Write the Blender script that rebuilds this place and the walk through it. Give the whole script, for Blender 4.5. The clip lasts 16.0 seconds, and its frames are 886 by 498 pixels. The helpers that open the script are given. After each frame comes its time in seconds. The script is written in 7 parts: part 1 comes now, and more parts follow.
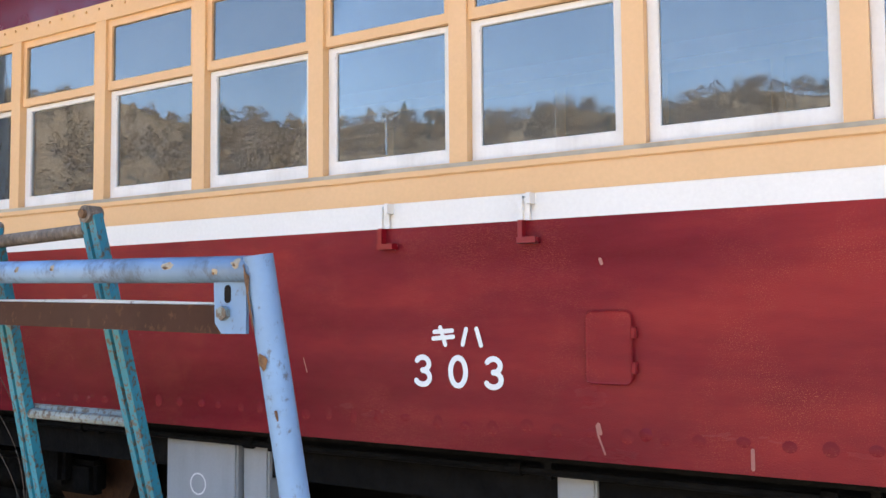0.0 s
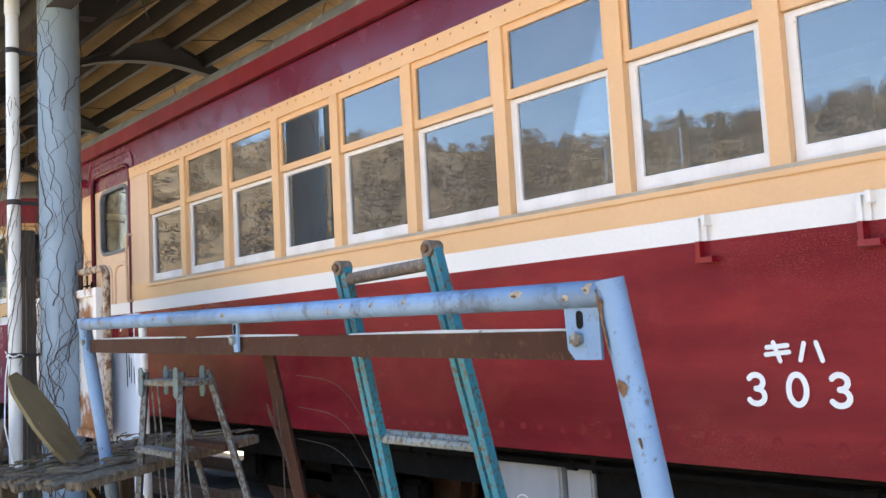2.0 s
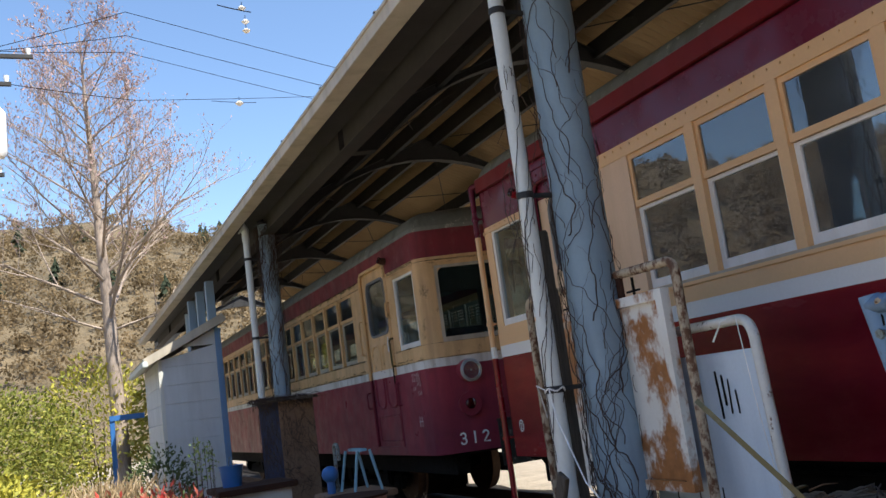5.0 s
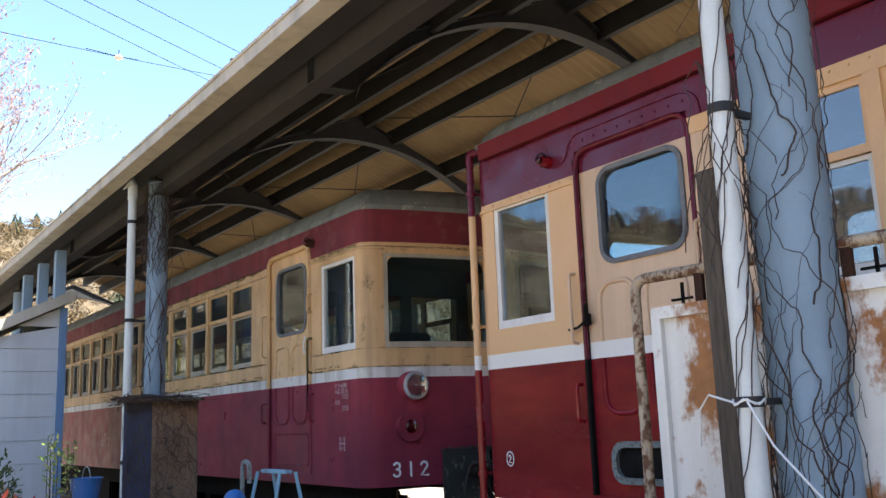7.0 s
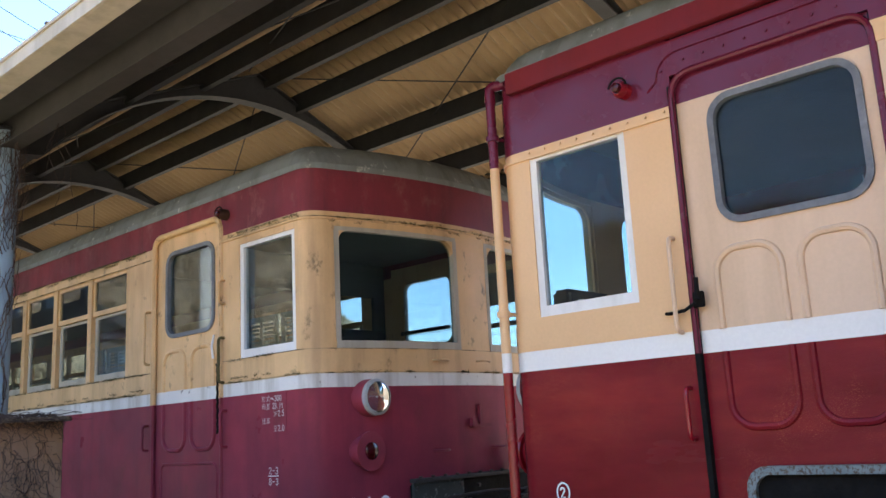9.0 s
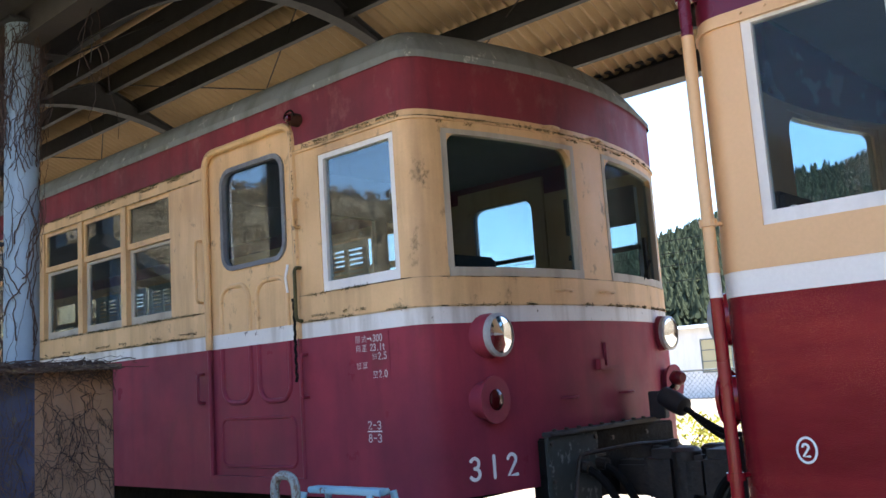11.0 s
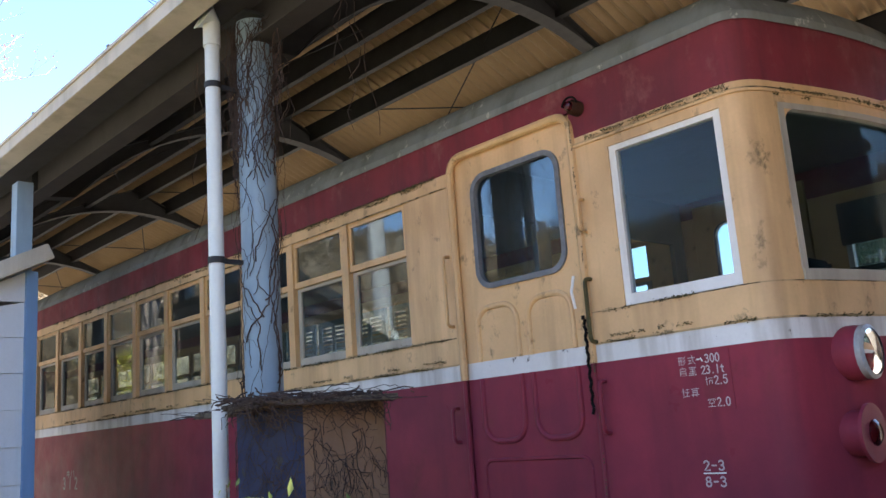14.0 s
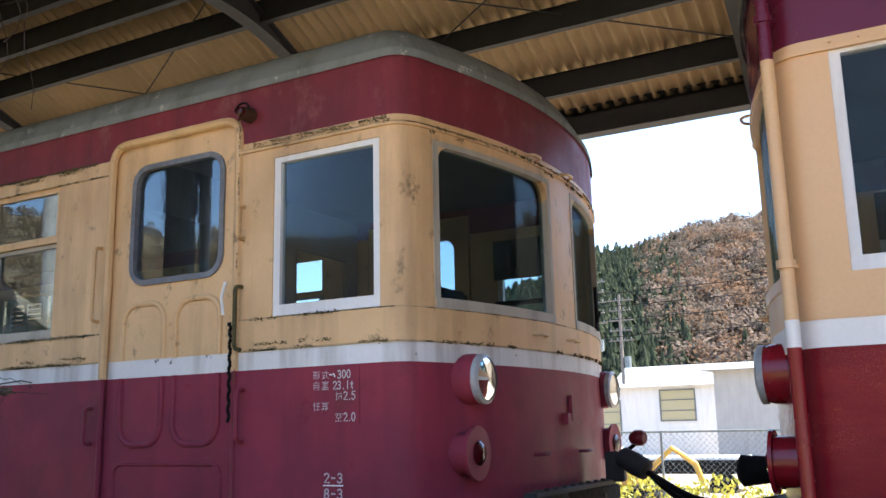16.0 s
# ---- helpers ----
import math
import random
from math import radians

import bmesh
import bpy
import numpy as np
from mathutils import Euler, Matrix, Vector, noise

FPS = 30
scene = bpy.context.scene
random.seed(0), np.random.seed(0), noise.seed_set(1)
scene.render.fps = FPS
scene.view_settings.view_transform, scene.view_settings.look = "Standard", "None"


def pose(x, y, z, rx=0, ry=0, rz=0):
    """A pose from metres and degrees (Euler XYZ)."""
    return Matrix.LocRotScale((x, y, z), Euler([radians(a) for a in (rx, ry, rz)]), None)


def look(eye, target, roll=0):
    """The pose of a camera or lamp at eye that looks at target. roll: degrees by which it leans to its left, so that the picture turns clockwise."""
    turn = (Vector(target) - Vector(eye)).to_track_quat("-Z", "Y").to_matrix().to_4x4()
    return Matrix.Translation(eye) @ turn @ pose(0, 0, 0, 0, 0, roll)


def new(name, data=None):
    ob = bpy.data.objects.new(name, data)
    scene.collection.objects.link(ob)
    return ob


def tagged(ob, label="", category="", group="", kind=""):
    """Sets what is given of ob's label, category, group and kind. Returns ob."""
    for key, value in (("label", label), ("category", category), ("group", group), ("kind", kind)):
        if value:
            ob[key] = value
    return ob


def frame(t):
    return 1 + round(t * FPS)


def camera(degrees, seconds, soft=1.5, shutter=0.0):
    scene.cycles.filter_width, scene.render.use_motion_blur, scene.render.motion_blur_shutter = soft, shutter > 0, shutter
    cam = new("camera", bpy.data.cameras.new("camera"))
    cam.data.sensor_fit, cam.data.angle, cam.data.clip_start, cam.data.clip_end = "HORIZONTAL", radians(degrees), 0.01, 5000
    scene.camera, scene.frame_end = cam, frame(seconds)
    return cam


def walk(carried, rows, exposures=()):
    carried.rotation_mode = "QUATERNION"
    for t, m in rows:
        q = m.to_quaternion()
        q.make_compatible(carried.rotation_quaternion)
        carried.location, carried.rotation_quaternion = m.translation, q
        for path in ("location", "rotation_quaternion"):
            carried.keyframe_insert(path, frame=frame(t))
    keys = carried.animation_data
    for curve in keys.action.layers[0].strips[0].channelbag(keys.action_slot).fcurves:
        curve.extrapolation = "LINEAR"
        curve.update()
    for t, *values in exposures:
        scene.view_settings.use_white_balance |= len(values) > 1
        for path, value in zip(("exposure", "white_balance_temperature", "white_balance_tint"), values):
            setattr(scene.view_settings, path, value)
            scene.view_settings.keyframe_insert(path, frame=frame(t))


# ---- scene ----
cam = camera(52.5, 16.0)
PATH = [
    (0, (0.056, 0.019, 1.52), (-0.976, 1.727, 1.644), -0.5),
    (0.5, (0.053, 0.018, 1.523), (-1.005, 1.71, 1.653), -0.8),
    (1, (0.05, 0.023, 1.525), (-1.077, 1.671, 1.658), -1.8),
    (1.5, (0.023, 0.009, 1.531), (-1.289, 1.51, 1.687), -3.3),
    (2, (-0.063, -0.032, 1.537), (-1.566, 1.275, 1.718), -3.0),
    (2.5, (-0.259, -0.117, 1.541), (-1.874, 1.046, 1.735), -2.6),
    (3, (-0.522, -0.238, 1.548), (-2.231, 0.782, 1.746), -4.1),
    (3.5, (-0.873, -0.255, 1.547), (-2.626, 0.683, 1.768), -6.3),
    (4, (-1.313, -0.345, 1.56), (-3.021, 0.645, 1.88), -8.6),
    (4.5, (-1.826, -0.493, 1.574), (-3.538, 0.479, 1.926), -9.7),
    (5, (-2.39, -0.612, 1.562), (-4.192, 0.192, 1.883), -7.8),
    (5.2, (-2.598, -0.675, 1.554), (-4.413, 0.108, 1.855), -7.4),
    (7.3, (-4.917, -0.855, 1.496), (-6.464, 0.351, 1.885), -2.3),
    (7.5, (-5.152, -0.827, 1.514), (-6.658, 0.431, 1.898), -3.0),
    (8, (-5.682, -0.818, 1.554), (-7.097, 0.54, 1.944), -4.0),
    (8.2, (-5.884, -0.805, 1.52), (-7.276, 0.571, 1.928), -3.5),
    (10.3, (-7.656, -0.529, 1.57), (-8.907, 0.988, 1.936), -3.8),
    (10.5, (-7.748, -0.517, 1.565), (-9.038, 0.974, 1.896), -3.2),
    (11, (-8.044, -0.446, 1.577), (-9.355, 1.036, 1.865), -3.8),
    (11.5, (-8.314, -0.442, 1.587), (-9.572, 1.081, 1.895), -4.5),
    (12, (-8.597, -0.47, 1.605), (-9.774, 1.117, 1.919), -5.0),
    (12.5, (-8.871, -0.463, 1.59), (-10.148, 1.042, 1.91), -5.4),
    (13, (-9.127, -0.488, 1.584), (-10.539, 0.878, 1.961), -5.4),
    (13.5, (-9.29, -0.543, 1.578), (-10.732, 0.787, 1.966), -5.0),
    (14, (-9.421, -0.633, 1.578), (-10.857, 0.7, 1.982), -4.2),
    (14.5, (-9.402, -0.647, 1.568), (-10.811, 0.705, 2.001), -1.6),
    (15, (-9.303, -0.577, 1.558), (-10.578, 0.9, 1.999), -0.8),
    (15.5, (-9.233, -0.513, 1.556), (-10.31, 1.119, 1.975), -1.0),
    (16, (-9.178, -0.485, 1.569), (-10.115, 1.238, 1.962), -1.2),
]

EXPO = [(0, 2.74, 6600, 10), (1.5, 2.8, 6600, 10), (2.3, 2.8, 6600, 9), (3.0, 2.4, 6500, 9), (3.6, 1.58, 6200, 9), (4.4, 1.56, 6100, 9), (5.2, 1.08, 6150, 9), (7.3, 2.3, 6150, 10), (8.2, 2.6, 6150, 10), (10.5, 2.48, 5950, 10), (13.0, 2.44, 5950, 11), (16, 2.4, 6100, 11)]
walk(cam, [(t, look(eye, target, roll)) for t, eye, target, roll in PATH], EXPO)

# ---- world, sun ----
SUN_EL, SUN_AZ = 57.0, (0.85, 0.53)
world = bpy.data.worlds.new("world")
scene.world = world
world.use_nodes = True
wn = world.node_tree
sky = wn.nodes.new("ShaderNodeTexSky")
sky.sky_type = "NISHITA"
sky.sun_disc = False
sky.ozone_density, sky.dust_density = 2.0, 0.6
sky.sun_elevation = radians(SUN_EL)
sky.sun_rotation = math.atan2(SUN_AZ[0], SUN_AZ[1])
wn.links.new(sky.outputs[0], wn.nodes["Background"].inputs[0])
wn.nodes["Background"].inputs[1].default_value = 0.11
sun = new("sun", bpy.data.lights.new("sun", "SUN"))
sun.data.energy, sun.data.angle, sun.data.color = 5.0, radians(0.6), (1.0, 0.91, 0.78)
el = radians(SUN_EL)
sun.matrix_world = look((0, 0, 40), (-SUN_AZ[0] * math.cos(el), -SUN_AZ[1] * math.cos(el), 40 - math.sin(el)))


# ---- materials ----
def material(name, rough=0.6, metal=0.0):
    m = bpy.data.materials.new(name)
    m.use_nodes = True
    b = m.node_tree.nodes["Principled BSDF"]
    b.inputs["Roughness"].default_value = rough
    b.inputs["Metallic"].default_value = metal
    return m, m.node_tree, b


def noise_node(nt, scale, detail=5.0, stretch=(1, 1, 1), rough=0.6):
    tc = nt.nodes.new("ShaderNodeTexCoord")
    mp = nt.nodes.new("ShaderNodeMapping")
    mp.inputs["Scale"].default_value = stretch
    n = nt.nodes.new("ShaderNodeTexNoise")
    n.inputs["Scale"].default_value = scale
    n.inputs["Detail"].default_value = detail
    n.inputs["Roughness"].default_value = rough
    nt.links.new(tc.outputs["Object"], mp.inputs[0])
    nt.links.new(mp.outputs[0], n.inputs["Vector"])
    return n.outputs["Fac"]


def ramp(nt, fac, stops):
    r = nt.nodes.new("ShaderNodeValToRGB")
    e = r.color_ramp.elements
    while len(e) < len(stops):
        e.new(0.5)
    for i, (p, c) in enumerate(stops):
        e[i].position = p
        e[i].color = (*c, 1) if len(c) == 3 else c
    nt.links.new(fac, r.inputs[0])
    return r.outputs[0]


def grey(v):
    return (v, v, v)


def mix(nt, fac, a, b, mode="MIX"):
    m = nt.nodes.new("ShaderNodeMix")
    m.data_type, m.blend_type = "RGBA", mode
    for sock, v in ((m.inputs[0], fac), (m.inputs[6], a), (m.inputs[7], b)):
        if isinstance(v, (tuple, list)):
            sock.default_value = (*v, 1) if len(v) == 3 else v
        elif isinstance(v, (int, float)):
            sock.default_value = v
        else:
            nt.links.new(v, sock)
    return m.outputs[2]


def bump(nt, b, height, strength=0.3, dist=0.01):
    n = nt.nodes.new("ShaderNodeBump")
    n.inputs["Strength"].default_value = strength
    n.inputs["Distance"].default_value = dist
    nt.links.new(height, n.inputs["Height"])
    nt.links.new(n.outputs[0], b.inputs["Normal"])


def paint(name, col, dark, rust=None, rust_at=0.66, rust_scale=6.0, rough=0.4, streak=True, dent=0.15, var=0.35, spec=0.5, grime=0.55, soft=0.04):
    """Weathered paint: broad tone changes, vertical streaks, chips showing rust or primer."""
    m, nt, b = material(name, rough)
    big = ramp(nt, noise_node(nt, 1.3, 4), [(0.35, grey(0)), (0.7, grey(1))])
    c = mix(nt, big, col, tuple(v * (1 - var) + d * var for v, d in zip(col, dark)))
    if streak:
        s = ramp(nt, noise_node(nt, 5.0, 4, (1, 1, 0.12)), [(0.47, grey(0)), (0.72, grey(grime))])
        c = mix(nt, s, c, dark)
    fine = ramp(nt, noise_node(nt, 60, 4), [(0.3, grey(0.96)), (0.7, grey(1.02))])
    c = mix(nt, 1.0, c, fine, "MULTIPLY")
    if rust:
        k = ramp(nt, noise_node(nt, rust_scale, 8, (1, 1, 0.7), 0.7), [(rust_at, grey(0)), (rust_at + soft, grey(1))])
        rc = mix(nt, noise_node(nt, 25, 4), rust, tuple(v * 0.35 for v in rust))
        c = mix(nt, k, c, rc)
    nt.links.new(c, b.inputs["Base Color"])
    rr = ramp(nt, noise_node(nt, 4, 5), [(0.3, grey(max(rough - 0.1, 0.05))), (0.75, grey(min(rough + 0.2, 1)))])
    nt.links.new(rr, b.inputs["Roughness"])
    b.inputs["Specular IOR Level"].default_value = spec
    if dent:
        h = mix(nt, 0.06, noise_node(nt, 3.0, 3), noise_node(nt, 120.0, 2))
        bump(nt, b, h, dent, 0.02)
    return m


def rough_mat(name, a, b_, scale=8.0, rough=0.9, stretch=(1, 1, 1), strength=0.5, dist=0.02, third=None):
    m, nt, b = material(name, rough)
    c = ramp(nt, noise_node(nt, scale, 8, stretch, 0.7), [(0.3, a), (0.7, b_)] if not third else [(0.25, a), (0.55, b_), (0.75, third)])
    big = ramp(nt, noise_node(nt, scale * 0.12, 3), [(0.3, grey(0.75)), (0.7, grey(1.15))])
    c = mix(nt, 1.0, c, big, "MULTIPLY")
    nt.links.new(c, b.inputs["Base Color"])
    bump(nt, b, noise_node(nt, scale * 2, 8, stretch), strength, dist)
    return m


def leaf_mat(name, cols, trans=0.25, spec=0.25):
    m, nt, b = material(name, 0.6)
    b.inputs["Specular IOR Level"].default_value = spec
    g = nt.nodes.new("ShaderNodeNewGeometry")
    c = ramp(nt, g.outputs["Random Per Island"], [(i / max(1, len(cols) - 1), c) for i, c in enumerate(cols)])
    nt.links.new(c, b.inputs["Base Color"])
    t = nt.nodes.new("ShaderNodeBsdfTranslucent")
    nt.links.new(c, t.inputs[0])
    mx = nt.nodes.new("ShaderNodeMixShader")
    mx.inputs[0].default_value = trans
    out = nt.nodes["Material Output"]
    nt.links.new(b.outputs[0], mx.inputs[1])
    nt.links.new(t.outputs[0], mx.inputs[2])
    nt.links.new(mx.outputs[0], out.inputs[0])
    return m


def glass_mat(name, tint, gloss_min, haze=0.0, haze_col=(0.5, 0.55, 0.6), gain=1.3, wave=0.006):
    """Thin old window glass: see-through, mirror-like, with a film of dust."""
    m, nt, b = material(name, 0.3)
    out = nt.nodes["Material Output"]
    tr = nt.nodes.new("ShaderNodeBsdfTransparent")
    tr.inputs[0].default_value = (*tint, 1)
    gl = nt.nodes.new("ShaderNodeBsdfGlossy")
    gl.inputs["Roughness"].default_value = 0.012
    fr = nt.nodes.new("ShaderNodeFresnel")
    fr.inputs[0].default_value = 1.5
    k = nt.nodes.new("ShaderNodeMath")
    k.operation = "MULTIPLY_ADD"
    k.use_clamp = True
    k.inputs[1].default_value, k.inputs[2].default_value = gain, gloss_min
    nt.links.new(fr.outputs[0], k.inputs[0])
    bm_ = nt.nodes.new("ShaderNodeBump")
    bm_.inputs["Strength"].default_value, bm_.inputs["Distance"].default_value = wave, 0.02
    nt.links.new(noise_node(nt, 2.5, 2), bm_.inputs["Height"])
    nt.links.new(bm_.outputs[0], gl.inputs["Normal"])
    mx = nt.nodes.new("ShaderNodeMixShader")
    df = nt.nodes.new("ShaderNodeBsdfDiffuse")
    df.inputs[0].default_value = (*haze_col, 1)
    hz = nt.nodes.new("ShaderNodeMixShader")
    hf = ramp(nt, mix(nt, 0.45, noise_node(nt, 3, 5), noise_node(nt, 16, 8, (1, 1, 0.35), 0.75)), [(0.33, grey(haze * 0.35)), (0.68, grey(haze * 1.15))])
    nt.links.new(hf, hz.inputs[0])
    nt.links.new(tr.outputs[0], hz.inputs[1])
    nt.links.new(df.outputs[0], hz.inputs[2])
    nt.links.new(k.outputs[0], mx.inputs[0])
    nt.links.new(hz.outputs[0], mx.inputs[1])
    nt.links.new(gl.outputs[0], mx.inputs[2])
    nt.links.new(mx.outputs[0], out.inputs[0])
    return m


RUST = (0.22, 0.085, 0.03)
M = {}
M["red303"] = paint("maroon paint glossy", (0.27, 0.009, 0.018), (0.17, 0.006, 0.013), rough=0.2, streak=False, dent=0.22, var=0.6, rust=(0.36, 0.1, 0.06), rust_at=0.72, rust_scale=9)
# Purple leaning puts the blue sky's reflection into this maroon.
M["letter303"] = paint("letterboard maroon", (0.13, 0.013, 0.034), (0.09, 0.01, 0.026), rough=0.2, streak=False, dent=0.12, spec=0.28)
M["gutter303"] = paint("gutter red", (0.17, 0.013, 0.018), (0.10, 0.009, 0.012), rough=0.4, spec=0.25)
M["cream303"] = paint("cream paint", (0.73, 0.47, 0.245), (0.52, 0.30, 0.13), rough=0.38, streak=False, dent=0.05, var=0.25)
M["pinkcream"] = paint("door cream paint", (0.70, 0.50, 0.34), (0.5, 0.34, 0.2), rough=0.4, dent=0.06, var=0.25)
M["white303"] = paint("white stripe paint", (0.80, 0.79, 0.76), (0.55, 0.52, 0.47), rough=0.4, streak=False, dent=0.03, var=0.15)
M["sash"] = paint("white sash paint", (0.78, 0.78, 0.77), (0.42, 0.40, 0.36), rough=0.5, dent=0.05, var=0.2, rust=(0.5, 0.5, 0.5), rust_at=0.68, rust_scale=14)
M["red312"] = paint("dull maroon paint", (0.28, 0.042, 0.066), (0.13, 0.028, 0.048), rough=0.36, dent=0.2, var=0.8, rust=(0.26, 0.06, 0.07), rust_at=0.57, rust_scale=3.2, spec=0.1, soft=0.16)
M["letter312"] = paint("faded letterboard maroon", (0.215, 0.036, 0.05), (0.10, 0.030, 0.038), rough=0.5, dent=0.15, var=0.8, rust=(0.33, 0.12, 0.12), rust_at=0.54, rust_scale=5.5, spec=0.14, soft=0.2, grime=0.8)
M["cream312"] = paint("stained cream paint", (0.72, 0.475, 0.235), (0.30, 0.18, 0.075), rough=0.45, dent=0.12, var=0.45, rust=(0.17, 0.12, 0.05), rust_at=0.585, rust_scale=8, grime=0.6, soft=0.12)
M["white312"] = paint("stained white stripe", (0.74, 0.74, 0.72), (0.25, 0.22, 0.17), rough=0.5, dent=0.03, var=0.35, rust=(0.08, 0.06, 0.04), rust_at=0.64, rust_scale=18, grime=0.85)
M["roofgrey"] = paint("mossy grey roof paint", (0.20, 0.222, 0.222), (0.085, 0.092, 0.075), rough=0.75, rust=(0.55, 0.57, 0.52), rust_at=0.605, rust_scale=11, grime=0.8)
M["moss"] = rough_mat("moss and grime", (0.03, 0.028, 0.012), (0.12, 0.10, 0.035), 40)
# Dust film thickened and tinted blue, which puts reflected sky into it.
M["glass303"] = glass_mat("window glass", (0.58, 0.62, 0.64), 0.085, 0.15, (0.46, 0.54, 0.6))
M["glass312"] = glass_mat("old window glass", (0.78, 0.84, 0.86), 0.0, 0.02, gain=0.27)
M["windscreen"] = glass_mat("windscreen glass", (0.62, 0.70, 0.72), 0.0, 0.015, gain=0.05)
# Grimy black, lowered further to put the shade under the cars into colour.
M["black"] = rough_mat("black grime with deepened shade", (0.003, 0.003, 0.003), (0.013, 0.012, 0.011), 10, 0.8)
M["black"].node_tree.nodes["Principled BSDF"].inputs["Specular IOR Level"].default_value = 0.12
M["rubber"] = rough_mat("grey rubber gasket", (0.10, 0.11, 0.13), (0.2, 0.21, 0.23), 20, 0.6, strength=0.1)
# Dimness inside the cars is put into this dark teal.
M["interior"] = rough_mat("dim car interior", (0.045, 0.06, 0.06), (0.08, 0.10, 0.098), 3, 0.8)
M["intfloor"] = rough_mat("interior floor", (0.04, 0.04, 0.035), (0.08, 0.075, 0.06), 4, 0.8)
M["seat"] = rough_mat("blue seat moquette", (0.02, 0.04, 0.10), (0.04, 0.06, 0.14), 50, 0.95)
M["shutter"] = rough_mat("grey green louvre", (0.30, 0.38, 0.38), (0.40, 0.48, 0.47), 10, 0.7, strength=0.1)
M["chrome"], _, _b = material("chrome lamp rim", 0.32, 1.0)
_b.inputs["Base Color"].default_value = (0.88, 0.88, 0.86, 1)
M["dullrim"] = rough_mat("dull grey lamp rim", (0.30, 0.31, 0.31), (0.46, 0.47, 0.47), 30, 0.35, strength=0.05)
M["lens"] = glass_mat("lamp lens", (0.85, 0.87, 0.88), 0.05, 0.16, (0.62, 0.64, 0.64))
M["redlens"], _, _b = material("dark red lens", 0.15)
_b.inputs["Base Color"].default_value = (0.05, 0.004, 0.006, 1)
M["steel"] = rough_mat("dark painted steel", (0.012, 0.0135, 0.016), (0.03, 0.03, 0.031), 6, 0.7, strength=0.15)
M["beam"] = rough_mat("brown grey eave beam", (0.024, 0.022, 0.022), (0.045, 0.041, 0.039), 4, 0.7, strength=0.15)
M["sheet"] = paint("yellowed corrugated sheet", (0.37, 0.262, 0.138), (0.21, 0.145, 0.08), rough=0.7, streak=False, dent=0, var=0.5)
M["gutter"] = paint("weathered cream gutter", (0.50, 0.45, 0.36), (0.26, 0.23, 0.18), rough=0.6, rust=(0.12, 0.10, 0.07), rust_at=0.68)
M["pvc"] = paint("grey white pvc", (0.62, 0.65, 0.63), (0.40, 0.43, 0.42), rough=0.45, dent=0.02, var=0.2)
M["column"] = paint("faded blue column paint", (0.26, 0.36, 0.44), (0.14, 0.19, 0.24), rough=0.55, dent=0.1, var=0.5, rust=(0.10, 0.075, 0.06), rust_at=0.70, rust_scale=7)
M["ground"] = rough_mat("gravel and earth", (0.20, 0.165, 0.12), (0.42, 0.36, 0.275), 18, 0.95, strength=0.9, dist=0.03)
# Ballast colour also lowered for the shade beneath the railcars.
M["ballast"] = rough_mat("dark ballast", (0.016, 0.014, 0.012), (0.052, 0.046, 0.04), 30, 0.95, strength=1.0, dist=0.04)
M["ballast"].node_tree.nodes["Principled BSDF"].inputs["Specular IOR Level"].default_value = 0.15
M["rail"] = rough_mat("rusty rail", (0.06, 0.03, 0.018), (0.14, 0.07, 0.035), 20, 0.7)
M["hill"] = rough_mat("wooded hillside", (0.075, 0.06, 0.033), (0.15, 0.113, 0.063), 0.33, 0.95, strength=1.0, dist=1.2, third=(0.22, 0.165, 0.095))
m_, nt_, b_ = material("crimson gloss with painted glints", 0.26)
# Banded reds put the blotchy reflections on the gloss into the colour.
c_ = ramp(nt_, noise_node(nt_, 1.5, 5, (0.45, 1, 1.9)), [(0.30, (0.115, 0.004, 0.010)), (0.5, (0.18, 0.011, 0.019)), (0.70, (0.275, 0.022, 0.024))])
# Orange speckles in patches are painted glints of sunlit ground.
sp_ = ramp(nt_, noise_node(nt_, 260, 2), [(0.55, grey(0)), (0.68, grey(0.85))])
pt_ = ramp(nt_, noise_node(nt_, 2.6, 4), [(0.47, grey(0)), (0.64, grey(1))])
c_ = mix(nt_, mix(nt_, 1.0, sp_, pt_, "MULTIPLY"), c_, (0.42, 0.10, 0.055))
ch_ = ramp(nt_, noise_node(nt_, 9, 8, (1, 1, 0.7), 0.7), [(0.70, grey(0)), (0.73, grey(1))])
c_ = mix(nt_, ch_, c_, (0.30, 0.09, 0.06))
nt_.links.new(c_, b_.inputs["Base Color"])
nt_.links.new(ramp(nt_, noise_node(nt_, 3.5, 5, (0.4, 1, 1.4)), [(0.35, grey(0.06)), (0.7, grey(0.30))]), b_.inputs["Roughness"])
b_.inputs["Specular IOR Level"].default_value = 0.15
hh_ = mix(nt_, 0.17, mix(nt_, 0.35, noise_node(nt_, 1.6, 2, (0.6, 1, 2.2)), noise_node(nt_, 7.0, 2, (0.7, 1, 1.2))), noise_node(nt_, 190.0, 2))
bump(nt_, b_, hh_, 0.4, 0.02)
M["red303side"] = m_
M["blind"] = rough_mat("grey blue blind cloth", (0.13, 0.16, 0.19), (0.18, 0.21, 0.24), 5, 0.9, strength=0.1)
M["greysash"] = paint("grey weathered sash paint", (0.46, 0.42, 0.34), (0.2, 0.18, 0.14), rough=0.6, var=0.4, grime=0.8)


